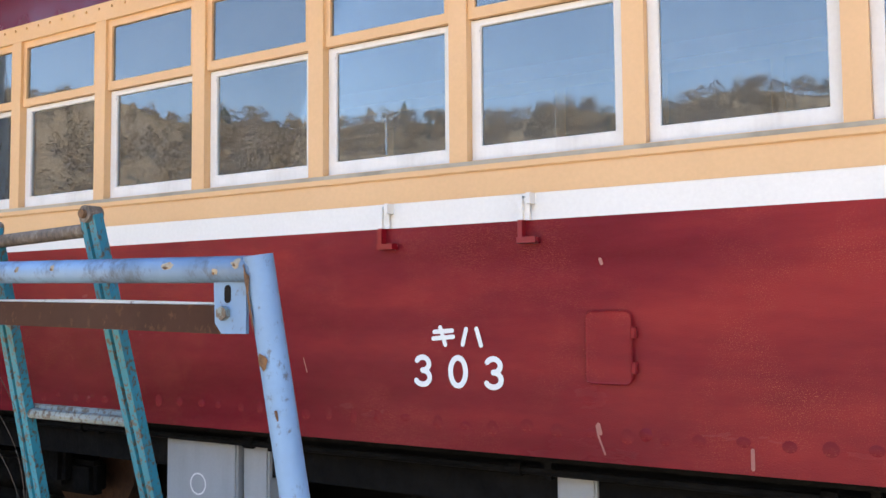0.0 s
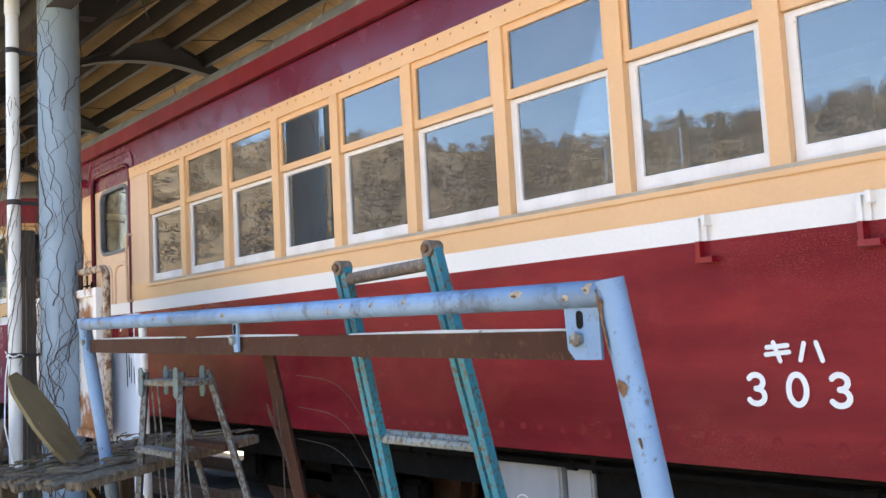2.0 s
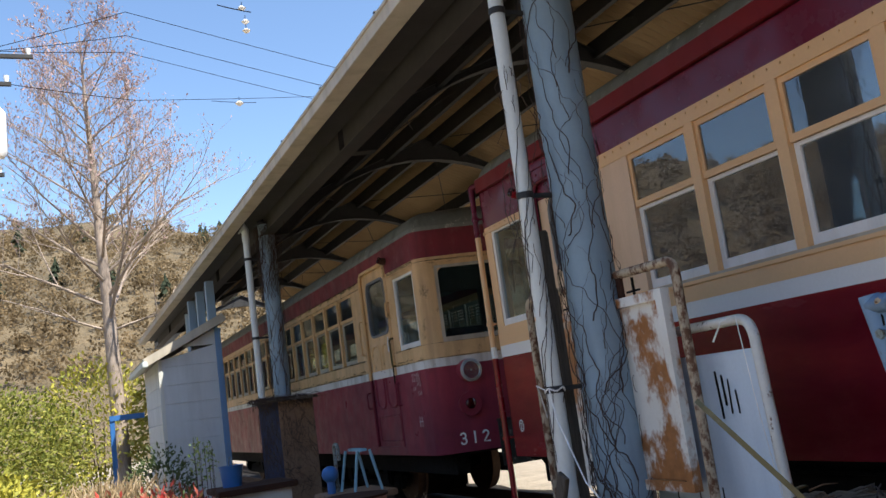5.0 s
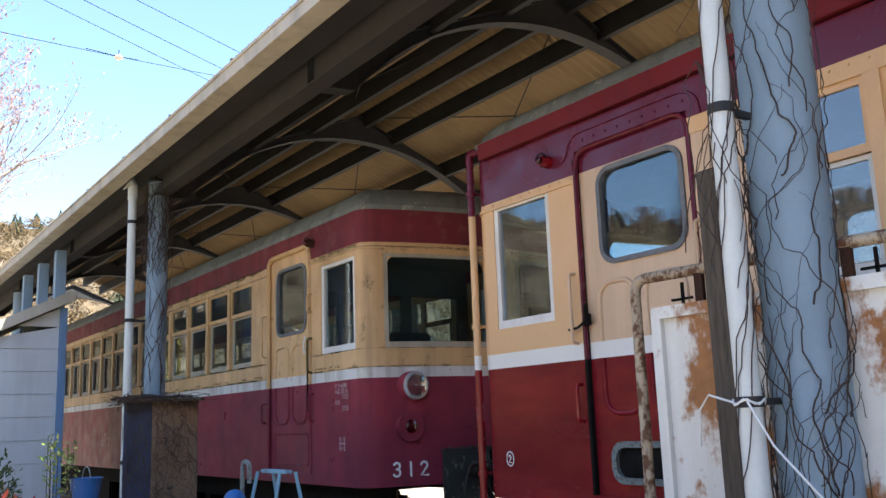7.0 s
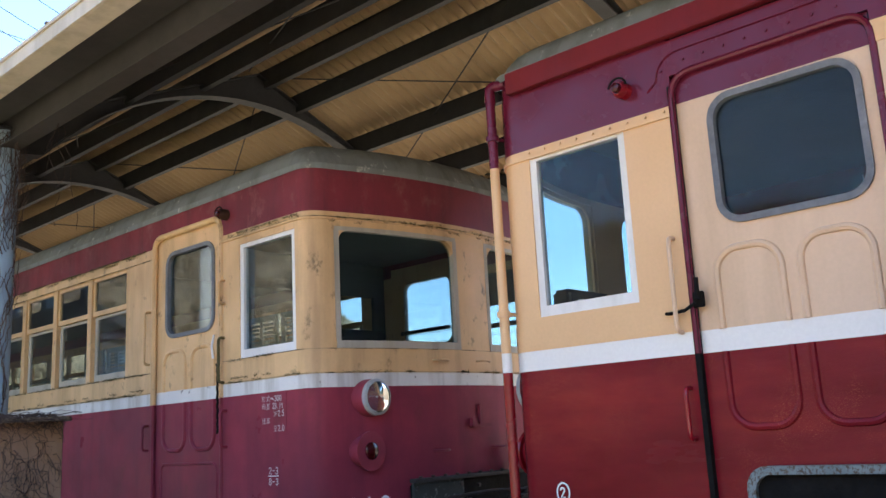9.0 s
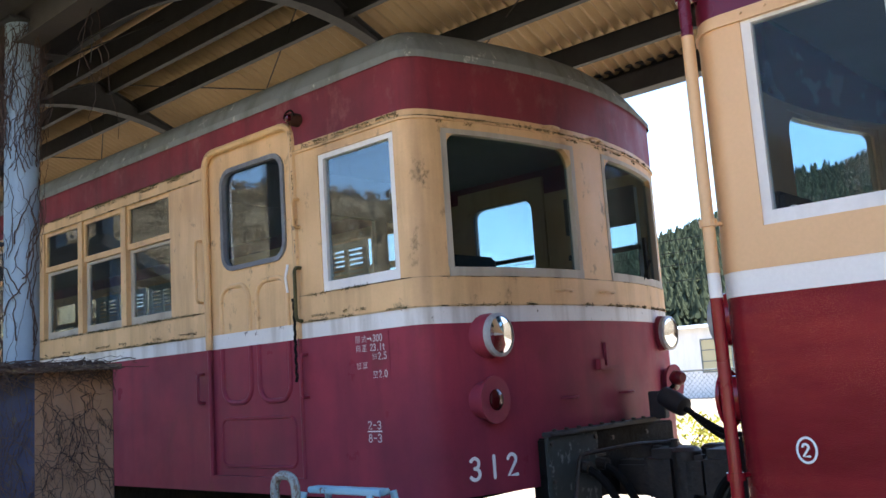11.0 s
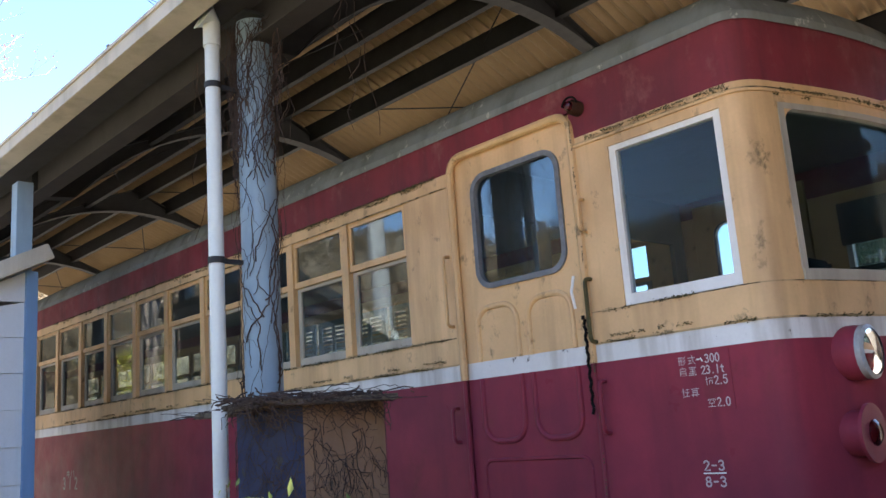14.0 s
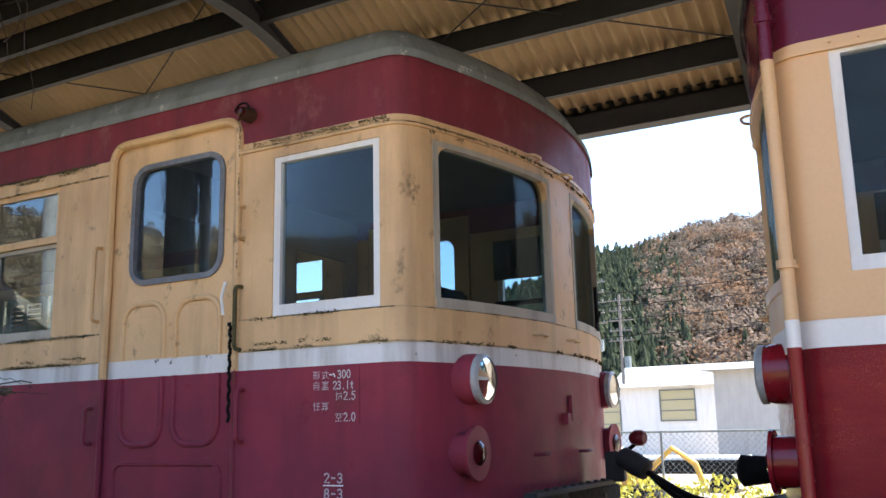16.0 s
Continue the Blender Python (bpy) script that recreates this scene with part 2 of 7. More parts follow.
# ---- building helpers ----
def part(name, bm, mat, parent=None, label="", smooth=False):
    me = bpy.data.meshes.new(name)
    bmesh.ops.recalc_face_normals(bm, faces=bm.faces)
    if smooth:
        for f in bm.faces:
            f.smooth = True
    bm.to_mesh(me)
    bm.free()
    if smooth:
        me.set_sharp_from_angle(angle=radians(38))
    me.materials.append(M[mat])
    ob = new(name, me)
    if parent:
        ob.parent = parent
    if label:
        ob["label"] = label
    return ob


def thing(name, label, category, group="", kind="", at=(0, 0, 0)):
    e = new(name)
    e.empty_display_size = 0.1
    e.location = at
    return tagged(e, label, category, group, kind)


def share(ob, name, loc, parent, rot=(0, 0, 0), scale=(1, 1, 1)):
    o = new(name, ob.data)
    o.location, o.rotation_euler, o.scale = loc, rot, scale
    o.parent = parent
    return o


def box(x0, x1, y0, y1, z0, z1, bev=0.0, bm=None, seg=2):
    own = bm is None
    b2 = bmesh.new()
    bmesh.ops.create_cube(b2, size=1)
    bmesh.ops.transform(b2, matrix=Matrix.Translation(((x0 + x1) / 2, (y0 + y1) / 2, (z0 + z1) / 2)) @ Matrix.Diagonal((x1 - x0, y1 - y0, z1 - z0, 1)), verts=b2.verts)
    if bev:
        bmesh.ops.bevel(b2, geom=b2.edges[:], offset=bev, segments=seg, affect="EDGES")
    if own:
        return b2
    merge(bm, b2)
    return bm


def merge(bm, b2):
    me = bpy.data.meshes.new("tmp")
    b2.to_mesh(me)
    b2.free()
    bm.from_mesh(me)
    bpy.data.meshes.remove(me)
    return bm


def tube(pts, r, seg=10, bm=None, cap=True):
    """A round bar along a line of points; r a number or a radius for each point."""
    bm = bm or bmesh.new()
    pts = [Vector(p) for p in pts]
    rs = r if isinstance(r, (list, tuple)) else [r] * len(pts)
    rings, ref = [], None
    for i, p in enumerate(pts):
        d = (pts[min(i + 1, len(pts) - 1)] - pts[max(i - 1, 0)]).normalized()
        if ref is None:
            ref = Vector((0, 0, 1)) if abs(d.z) < 0.9 else Vector((1, 0, 0))
        u = (ref - d * ref.dot(d)).normalized()
        v = d.cross(u)
        ref = u
        rings.append([bm.verts.new(p + rs[i] * (math.cos(a) * u + math.sin(a) * v)) for a in (2 * math.pi * k / seg for k in range(seg))])
    for a, b in zip(rings, rings[1:]):
        for k in range(seg):
            bm.faces.new((a[k], a[(k + 1) % seg], b[(k + 1) % seg], b[k]))
    if cap and seg > 2:
        bm.faces.new(rings[0][::-1])
        bm.faces.new(rings[-1])
    return bm


def bend(pts, r, n=6):
    """Rounds the corners of a line of points."""
    pts = [Vector(p) for p in pts]
    out = [pts[0]]
    for a, b, c in zip(pts, pts[1:], pts[2:]):
        p, q = b + (a - b).normalized() * r, b + (c - b).normalized() * r
        for i in range(n + 1):
            t = i / n
            out.append(p * (1 - t) ** 2 + b * 2 * t * (1 - t) + q * t * t)
    return out + [pts[-1]]


def strip(line, z0, z1, depth, bm=None, out=0.0):
    """A wall standing on a line of plan points, its outer face on the line (shifted by out), depth inwards (to the left of the line)."""
    bm = bm or bmesh.new()
    pts = [Vector((p[0], p[1])) for p in line]
    cols = []
    for i, p in enumerate(pts):
        d = (pts[min(i + 1, len(pts) - 1)] - pts[max(i - 1, 0)]).normalized()
        n = Vector((d.y, -d.x))
        o, q = p + n * out, p - n * depth
        cols.append([bm.verts.new((v.x, v.y, z)) for v, z in ((o, z0), (o, z1), (q, z1), (q, z0))])
    for a, b in zip(cols, cols[1:]):
        for k in range(4):
            bm.faces.new((a[k], a[(k + 1) % 4], b[(k + 1) % 4], b[k]))
    bm.faces.new(cols[0][::-1])
    bm.faces.new(cols[-1])
    return bm


def rounded(x0, x1, z0, z1, r, n=6):
    """A rounded rectangle's outline in x and z."""
    out = []
    for cx, cz, a0 in ((x1 - r, z1 - r, 0), (x0 + r, z1 - r, 90), (x0 + r, z0 + r, 180), (x1 - r, z0 + r, 270)):
        for i in range(n + 1):
            a = radians(a0 + 90 * i / n)
            out.append((cx + r * math.cos(a), cz + r * math.sin(a)))
    return out


def ring(outline, inner, y0, y1, bm=None):
    """A frame between two outlines of the same number of points, from y0 (outer face) to y1."""
    bm = bm or bmesh.new()
    rows = [[bm.verts.new((x, y, z)) for x, z in o] for o, y in ((outline, y0), (inner, y0), (inner, y1), (outline, y1))]
    n = len(outline)
    for i in range(n):
        j = (i + 1) % n
        for a, b in zip(rows, rows[1:] + rows[:1]):
            bm.faces.new((a[i], a[j], b[j], b[i]))
    return bm


def plate(outline, y0, y1, bm=None):
    bm = bm or bmesh.new()
    a = [bm.verts.new((x, y0, z)) for x, z in outline]
    b = [bm.verts.new((x, y1, z)) for x, z in outline]
    n = len(a)
    bm.faces.new(a)
    bm.faces.new(b[::-1])
    for i in range(n):
        bm.faces.new((a[i], b[i], b[(i + 1) % n], a[(i + 1) % n]))
    return bm


def disc(c, axis, r, depth, seg=20, bm=None, r2=None):
    c, axis = Vector(c), Vector(axis).normalized()
    return tube([c - axis * depth / 2, c + axis * depth / 2], [r, r if r2 is None else r2], seg, bm)


# ---- ground, track ----
MID = 4.355
HALF = 1.355


def grid_sheet(x0, x1, y0, y1, nx, ny, zf):
    bm = bmesh.new()
    vs = [[bm.verts.new((x0 + (x1 - x0) * i / nx, y0 + (y1 - y0) * j / ny, zf(x0 + (x1 - x0) * i / nx, y0 + (y1 - y0) * j / ny))) for j in range(ny + 1)] for i in range(nx + 1)]
    for i in range(nx):
        for j in range(ny):
            bm.faces.new((vs[i][j], vs[i + 1][j], vs[i + 1][j + 1], vs[i][j + 1]))
    return bm


def lump(x, y, z=0.0, s=1.0):
    return noise.noise(Vector((x * s, y * s, z)))


def ground_z(x, y):
    return -0.05 + 0.05 * lump(x, y, 0, 0.6) if -40 < x < 20 and -20 < y < 30 else -0.05


bm = bmesh.new()
R = [0, 3, 6, 9, 12, 16, 20, 26, 34, 45, 60, 90, 150, 400, 1500, 3000]
N = 72
rings_ = []
for r in R[1:]:
    rings_.append([bm.verts.new((-8 + r * math.cos(2 * math.pi * k / N), 3 + r * math.sin(2 * math.pi * k / N), -0.06 + (0.04 * lump(r * math.cos(k), r * math.sin(k), 3) if r < 60 else 0))) for k in range(N)])
c0 = bm.verts.new((-8, 3, -0.06))
for k in range(N):
    bm.faces.new((c0, rings_[0][k], rings_[0][(k + 1) % N]))
    for a, b in zip(rings_, rings_[1:]):
        bm.faces.new((a[k], b[k], b[(k + 1) % N], a[(k + 1) % N]))
tagged(part("ground", bm, "ground"), "bare earth and gravel yard", "ground", kind="structure")
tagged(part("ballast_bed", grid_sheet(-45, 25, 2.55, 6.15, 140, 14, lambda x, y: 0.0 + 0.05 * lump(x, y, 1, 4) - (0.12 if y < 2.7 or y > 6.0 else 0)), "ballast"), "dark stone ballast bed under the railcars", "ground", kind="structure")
for side in (-1, 1):
    y = MID + side * 0.56
    bm = box(-45, 25, y - 0.032, y + 0.032, 0.165, 0.205)
    box(-45, 25, y - 0.009, y + 0.009, 0.085, 0.165, bm=bm)
    box(-45, 25, y - 0.06, y + 0.06, 0.062, 0.085, bm=bm)
    tagged(part("rail", bm, "rail"), "rusty steel running rail", "rail", group="track rails", kind="structure")


# ---- hills all round ----
SADDLE = 0.55


def hill_height(a, base):
    """Ridge height by bearing, with a saddle to the north-west."""
    w = max(0.0, 1 - abs(math.degrees(a) % 360 - 128) / 30)
    base *= 1 - SADDLE * w * w * (3 - 2 * w)
    base -= 2.4 * math.exp(-((math.degrees(a) % 360 - 101) / 15) ** 2)
    base += 3.4 * math.exp(-((math.degrees(a) % 360 - 181) / 13) ** 2)
    return base * (1 + 0.16 * lump(math.cos(a) * 3, math.sin(a) * 3, 7, 1.0) + 0.08 * lump(math.cos(a) * 9, math.sin(a) * 9, 2, 1.0) + 0.02 * lump(math.cos(a) * 60, math.sin(a) * 60, 2, 1.0))


def hill_profile(r, a):
    """Height of the hillside at distance r and bearing a from the yard."""
    k = min(max((r - 62) / 100, 0), 1)
    return hill_height(a, 37) * (k ** 0.85) + (1.2 * lump(r * math.cos(a) * 0.08, r * math.sin(a) * 0.08, 3) if k > 0 else 0)


bm = bmesh.new()
NA, NR = 260, 14
prev = None
for k in range(NA):
    a = 2 * math.pi * k / NA
    col = [bm.verts.new((-8 + r * math.cos(a), 3 + r * math.sin(a), hill_profile(r, a) - 0.3)) for r in [62 + 100 * i / NR for i in range(NR + 1)] + [230]]
    if k == 0:
        first = col
    if prev:
        for i in range(len(col) - 1):
            bm.faces.new((prev[i], col[i], col[i + 1], prev[i + 1]))
    prev = col
for i in range(len(prev) - 1):
    bm.faces.new((prev[i], first[i], first[i + 1], prev[i + 1]))
tagged(part("hills", bm, "hill", smooth=True), "brown wooded hills in late autumn round the valley", "hill", kind="structure")


# ---- the open train shed: columns, beams, arched ribs, purlins, corrugated sheets ----
EAVE_Y, EAVE_Z, RIDGE_Z = 1.55, 4.195, 5.42
FAR_Y = 7.03
RIDGE_Y = 4.45
X_END, X_START = -28.0, 6.0
RIBS = [-6.5 + 3.675 * k for k in range(-6, 4)]


def roof_z(y):
    return RIDGE_Z - abs(y - RIDGE_Y) / (RIDGE_Y - EAVE_Y) * (RIDGE_Z - EAVE_Z)


shed = thing("train_shed", "open-sided steel train shed with arched ribs and a corrugated roof", "shed", kind="structure")


def corrugated(y0, y1, x0, x1, pitch, depth):
    bm = bmesh.new()
    n = int((x1 - x0) / pitch * 8)
    rows = []
    ys = [y0, (y0 + y1) / 2, y1]
    for i in range(n + 1):
        x = x0 + (x1 - x0) * i / n
        w = math.sin(2 * math.pi * x / pitch)
        w *= depth
        rows.append([bm.verts.new((x, y, roof_z(y) + w)) for y in ys])
    for a, b in zip(rows, rows[1:]):
        for k in range(len(ys) - 1):
            bm.faces.new((a[k], b[k], b[k + 1], a[k + 1]))
    return bm


for y0, y1 in ((EAVE_Y, RIDGE_Y), (RIDGE_Y, FAR_Y)):
    part("roof_sheet", corrugated(y0, y1, X_END, X_START, 0.115, 0.027), "sheet", shed, "yellowed corrugated roofing sheet", smooth=True)
for y in (2.3, 3.05, 3.82, 4.58, 4.98, 5.75, 6.4, 6.9):
    z = roof_z(y) - 0.055
    bm = box(X_END, X_START, y - 0.03, y + 0.03, z - 0.02, z)
    box(X_END, X_START, y - 0.03, y - 0.02, z - 0.19, z, bm=bm)
    box(X_END, X_START, y - 0.03, y + 0.03, z - 0.20, z - 0.19, bm=bm)
    part("purlin", bm, "steel", shed)


def rib(x):
    bm = bmesh.new()
    R_, cz, cy = 2.85, 2.07, 4.45
    n = 28
    low, top = [], []
    for i in range(n + 1):
        y = cy - 2.5 + 5.0 * i / n
        low.append((y, max(3.93, cz + math.sqrt(max(R_ * R_ - (y - cy) ** 2, 0.01)))))
        top.append((y, roof_z(y) - 0.2))
    for w, off in ((0.012, 0),):
        va = [[bm.verts.new((x + s * w, y, z)) for y, z in pts] for s in (-1, 1) for pts in (low, top)]
        for i in range(n):
            bm.faces.new((va[0][i], va[0][i + 1], va[1][i + 1], va[1][i]))
            bm.faces.new((va[2][i], va[2][i + 1], va[3][i + 1], va[3][i]))
    for pts, t in ((low, -0.014), (top, 0.014)):
        q = [[bm.verts.new((x + s * 0.065, y, z + o)) for y, z in pts] for s in (-1, 1) for o in (0, t)]
        for i in range(n):
            for a, b in ((0, 1), (1, 3), (3, 2), (2, 0)):
                bm.faces.new((q[a][i], q[a][i + 1], q[b][i + 1], q[b][i]))
    return bm


for x in RIBS:
    part("arched_rib", rib(x), "steel", shed)
for x0, x1 in zip(RIBS, RIBS[1:]):
    for ya, yb in ((2.6, 4.3), (4.6, 6.3)):
        bm = tube([(x0 + 0.1, ya, roof_z(ya) - 0.15), (x1 - 0.1, yb, roof_z(yb) - 0.15)], 0.007, 5)
        tube([(x0 + 0.1, yb, roof_z(yb) - 0.15), (x1 - 0.1, ya, roof_z(ya) - 0.15)], 0.007, 5, bm)
        part("brace_rod", bm, "steel", shed)
for y, mat in ((2.0, "beam"), (6.95, "steel")):
    z0, z1 = (3.92, 4.19) if y < 3 else (4.14, 4.38)
    bm = box(X_END, X_START, y - 0.006, y + 0.006, z0, z1)
    box(X_END, X_START, y - 0.075, y + 0.075, z0 - 0.012, z0, bm=bm)
    box(X_END, X_START, y - 0.075, y + 0.075, z1, z1 + 0.012, bm=bm)
    part("eave_beam", bm, mat, shed)
# eave soffit board and box gutter
part("soffit", box(X_END, X_START, 1.66, 1.93, 4.10, 4.12), "beam", shed)
gut = thing("roof_gutter", "long weathered cream box gutter along the shed eave", "gutter", kind="structure")
bm = box(X_END, X_START, 1.50, 1.515, 4.025, 4.135, 0.003)
box(X_END, X_START, 1.515, 1.64, 4.025, 4.037, bm=bm)
box(X_END, X_START, 1.64, 1.655, 4.025, 4.135, bm=bm)
box(X_END, X_START, 1.488, 1.5, 4.12, 4.142, bm=bm)
part("gutter_trough", bm, "gutter", gut)
for i in range(24):
    x = X_END + 0.7 + i * 1.4
    part("gutter_strap", box(x, x + 0.03, 1.48, 1.67, 4.141, 4.151), "steel", gut)


def column(x, y, zt, far=False, rad=0.138):
    c = thing("shed_column", "round steel shed column in faded blue paint with dead vines" if not far else "round steel shed column in faded blue paint", "column", group="shed columns", at=(x, y, 0))
    bm = tube([(0, 0, -0.05), (0, 0, zt)], rad, 24)
    part("shaft", bm, "column", c, smooth=True)
    part("base_plate", box(-0.22, 0.22, -0.22, 0.22, -0.05, 0.0, 0.005), "steel", c)
    part("cap_plate", box(-rad - 0.03, rad + 0.03, -rad - 0.03, rad + 0.03, zt - 0.02, zt, 0.003), "steel", c)
    return c


columns = [column(-13.78, 2.0, 4.075, rad=0.105), column(-6.45, 2.03, 4.075)]
for x in (-21.2, 0.85 + 3.0):
    column(x, 2.0, 3.92, True)
for x in (-21.2, -6.5 - 3.675 * 0, 0.85):
    column(x, 6.95, 4.14, True)


# ---- railcars ----
def face_curve(xs, sgn, n=14):
    """Plan of half a cab front, from the near side wall to the middle."""
    pts = []
    p0, pc, p1 = Vector((0, 3.0)), Vector((0.125, 3.0)), Vector((0.17, 3.2))
    for i in range(9):
        t = i / 8
        p = p0 * (1 - t) ** 2 + pc * 2 * t * (1 - t) + p1 * t * t
        pts.append(p)
    for i in range(1, n + 1):
        y = 3.2 + (MID - 3.2) * i / n
        pts.append(Vector((0.37 - 0.2 * ((y - MID) / 1.155) ** 2, y)))
    return [(xs + sgn * p.x, p.y) for p in pts]


def clip_curve(pts, y0, y1):
    def at(y):
        for a, b in zip(pts, pts[1:]):
            if a[1] <= y <= b[1] and b[1] > a[1]:
                t = (y - a[1]) / (b[1] - a[1])
                return (a[0] + (b[0] - a[0]) * t, y)
        return pts[-1] if y >= pts[-1][1] else pts[0]
    return [at(y0)] + [p for p in pts if y0 + 1e-4 < p[1] < y1 - 1e-4] + [at(y1)]


def oriented(line, sgn):
    return line if sgn > 0 else line[::-1]


def cab_door(car, x0, x1, c, sgn, step):
    """A hinged cab door with a rounded window and pressed panels; c holds the car's levels and paints."""
    z0, zt = c["door_bot"], c["door_top"]
    y = 3.0
    rec = 0.022
    wx0, wx1, wz0, wz1 = c["dwin"]
    d = part("cab_door", plate([(x0 + 0.01, z0), (x1 - 0.01, z0), (x1 - 0.01, c["w0"]), (x0 + 0.01, c["w0"])], y + rec, y + 0.06), c["red"], car, "closed cab door")
    part("door_stripe", box(x0 + 0.01, x1 - 0.01, y + rec, y + 0.06, c["w0"], c["w1"]), c["white"], d)
    # upper half round the window
    top = zt if not c["door_red_top"] else c["cabcream"]
    o = rounded(x0 + 0.01, x1 - 0.01, c["w1"], max(top, wz1 + 0.03), 0.004)
    i_ = rounded(wx0, wx1, wz0, wz1, 0.10)
    bm = ring(o, i_, y + rec, y + 0.06)
    part("door_upper", bm, c["doorcream"], d, "upper door panel in cream paint")
    if c["door_red_top"]:
        part("door_top_rail", box(x0 + 0.01, x1 - 0.01, y + rec, y + 0.06, top if top > wz1 + 0.03 else wz1 + 0.03, zt), c["letter"], d)
    part("window_gasket", ring(rounded(wx0 - 0.018, wx1 + 0.018, wz0 - 0.018, wz1 + 0.018, 0.118), rounded(wx0 + 0.012, wx1 - 0.012, wz0 + 0.012, wz1 - 0.012, 0.09), y + rec - 0.014, y + 0.05), "rubber", d, "grey rubber window gasket")
    part("pane", plate(rounded(wx0 + 0.008, wx1 - 0.008, wz0 + 0.008, wz1 - 0.008, 0.09), y + 0.036, y + 0.041), "glass312", d)
    w = (x1 - x0)
    for px0, px1 in ((x0 + 0.13 * w, x0 + 0.455 * w), (x0 + 0.545 * w, x0 + 0.87 * w)):
        for za, zb, mat in ((c["w1"], wz0 - 0.12, c["doorcream"]), (c["panel_bot"], c["w0"], c["red"])):
            o = rounded(px0, px1, c["panel_bot"], wz0 - 0.12, 0.105)
            sel = [(p[0], y + rec, p[1]) for p in o]
            lo, hi = za, zb
            seg = [p for p in sel if lo - 0.02 <= p[2] <= hi + 0.02]
            if za == c["w1"]:
                pts = [(px1, y + rec, lo)] + [p for p in sel[:14]] + [(px0, y + rec, lo)]
            else:
                pts = [(px0, y + rec, hi)] + [p for p in sel[14:]] + [(px1, y + rec, hi)]
            part("pressed_panel", tube(pts, 0.017, 8), mat, d, smooth=True)
    if c["low_panel"]:
        o = rounded(x0 + 0.1 * w, x1 - 0.1 * w, z0 + 0.06, c["panel_bot"] - 0.1, 0.06)
        part("pressed_panel", tube([(p[0], y + rec, p[1]) for p in o + o[:1]], 0.011, 6), c["red"], d, smooth=True)
    # frame round the opening
    fr = [(x0, y, z0), (x0, y, zt), (x1, y, zt), (x1, y, z0)]
    fr[0], fr[3] = (x0, y, c["w0"]), (x1, y, c["w0"])
    part("door_frame", tube(bend(fr, 0.12), c["frame_r"], 8), c["letter"] if c["door_red_top"] else c["cream"], car, "rounded beading round the cab door", smooth=True)
    for x in (x0, x1):
        part("door_jamb", tube([(x, y, z0), (x, y, c["w0"])], c["frame_r"] * 0.6, 8), c["red"], car, smooth=True)
    return d


def handrail(car, x, z0, z1, mat, y=3.0, out=0.05):
    pts = bend([(x, y, z0), (x, y - out, z0), (x, y - out, z1), (x, y, z1)], 0.03, 4)
    return part("handrail", tube(pts, 0.011, 8), mat, car, smooth=True)


def window_unit(name, hw, z0, zm, z1, c):
    """One two-part side window, built at x = 0, y = 0 (outer face)."""
    bm = ring([(-hw, zm - 0.022), (hw, zm - 0.022), (hw, z1), (-hw, z1)], [(-hw + 0.028, zm + 0.02), (hw - 0.028, zm + 0.02), (hw - 0.028, z1 - 0.035), (-hw + 0.028, z1 - 0.035)], 0.012, 0.036)
    up = part(name, bm, c["cream"])
    bm = ring([(-hw, z0), (hw, z0), (hw, zm - 0.024), (-hw, zm - 0.024)], [(-hw + 0.042, z0 + 0.062), (hw - 0.042, z0 + 0.062), (hw - 0.042, zm - 0.05), (-hw + 0.042, zm - 0.05)], 0.034, 0.06)
    bmesh.ops.bevel(bm, geom=[e for e in bm.edges if e.calc_length() > 0.2], offset=0.003, segments=1, affect="EDGES")
    sash = part("sash", bm, c["sash"], up, "painted lower sash")
    g1 = part("pane", box(-hw + 0.04, hw - 0.04, 0.046, 0.049, z0 + 0.05, zm - 0.04), c["glass"], up)
    g2 = part("pane", box(-hw + 0.02, hw - 0.02, 0.024, 0.027, zm + 0.01, z1 - 0.03), c["glass"], up)
    return [up, sash, g1, g2]


def place_window(unit, car, x, y, far=False, skip_sash=False):
    up = unit[0].copy()
    scene.collection.objects.link(up)
    up.parent = car
    up.location = (x, y, 0)
    if far:
        up.rotation_euler = (0, 0, math.pi)
    for o in unit[1:]:
        k = o.copy()
        scene.collection.objects.link(k)
        k.parent = up
    return up


def drop_unit(unit):
    for o in unit[::-1]:
        bpy.data.objects.remove(o)


def mirrored(car, obs):
    """The same parts on the far side of the car."""
    made = {}
    for o in obs:
        k = o.copy()
        scene.collection.objects.link(k)
        made[o] = k
        if o.parent in made:
            k.parent = made[o.parent]
        else:
            k.parent = car
            k.location = (0, 2 * MID, 0)
            k.scale = (1, -1, 1)


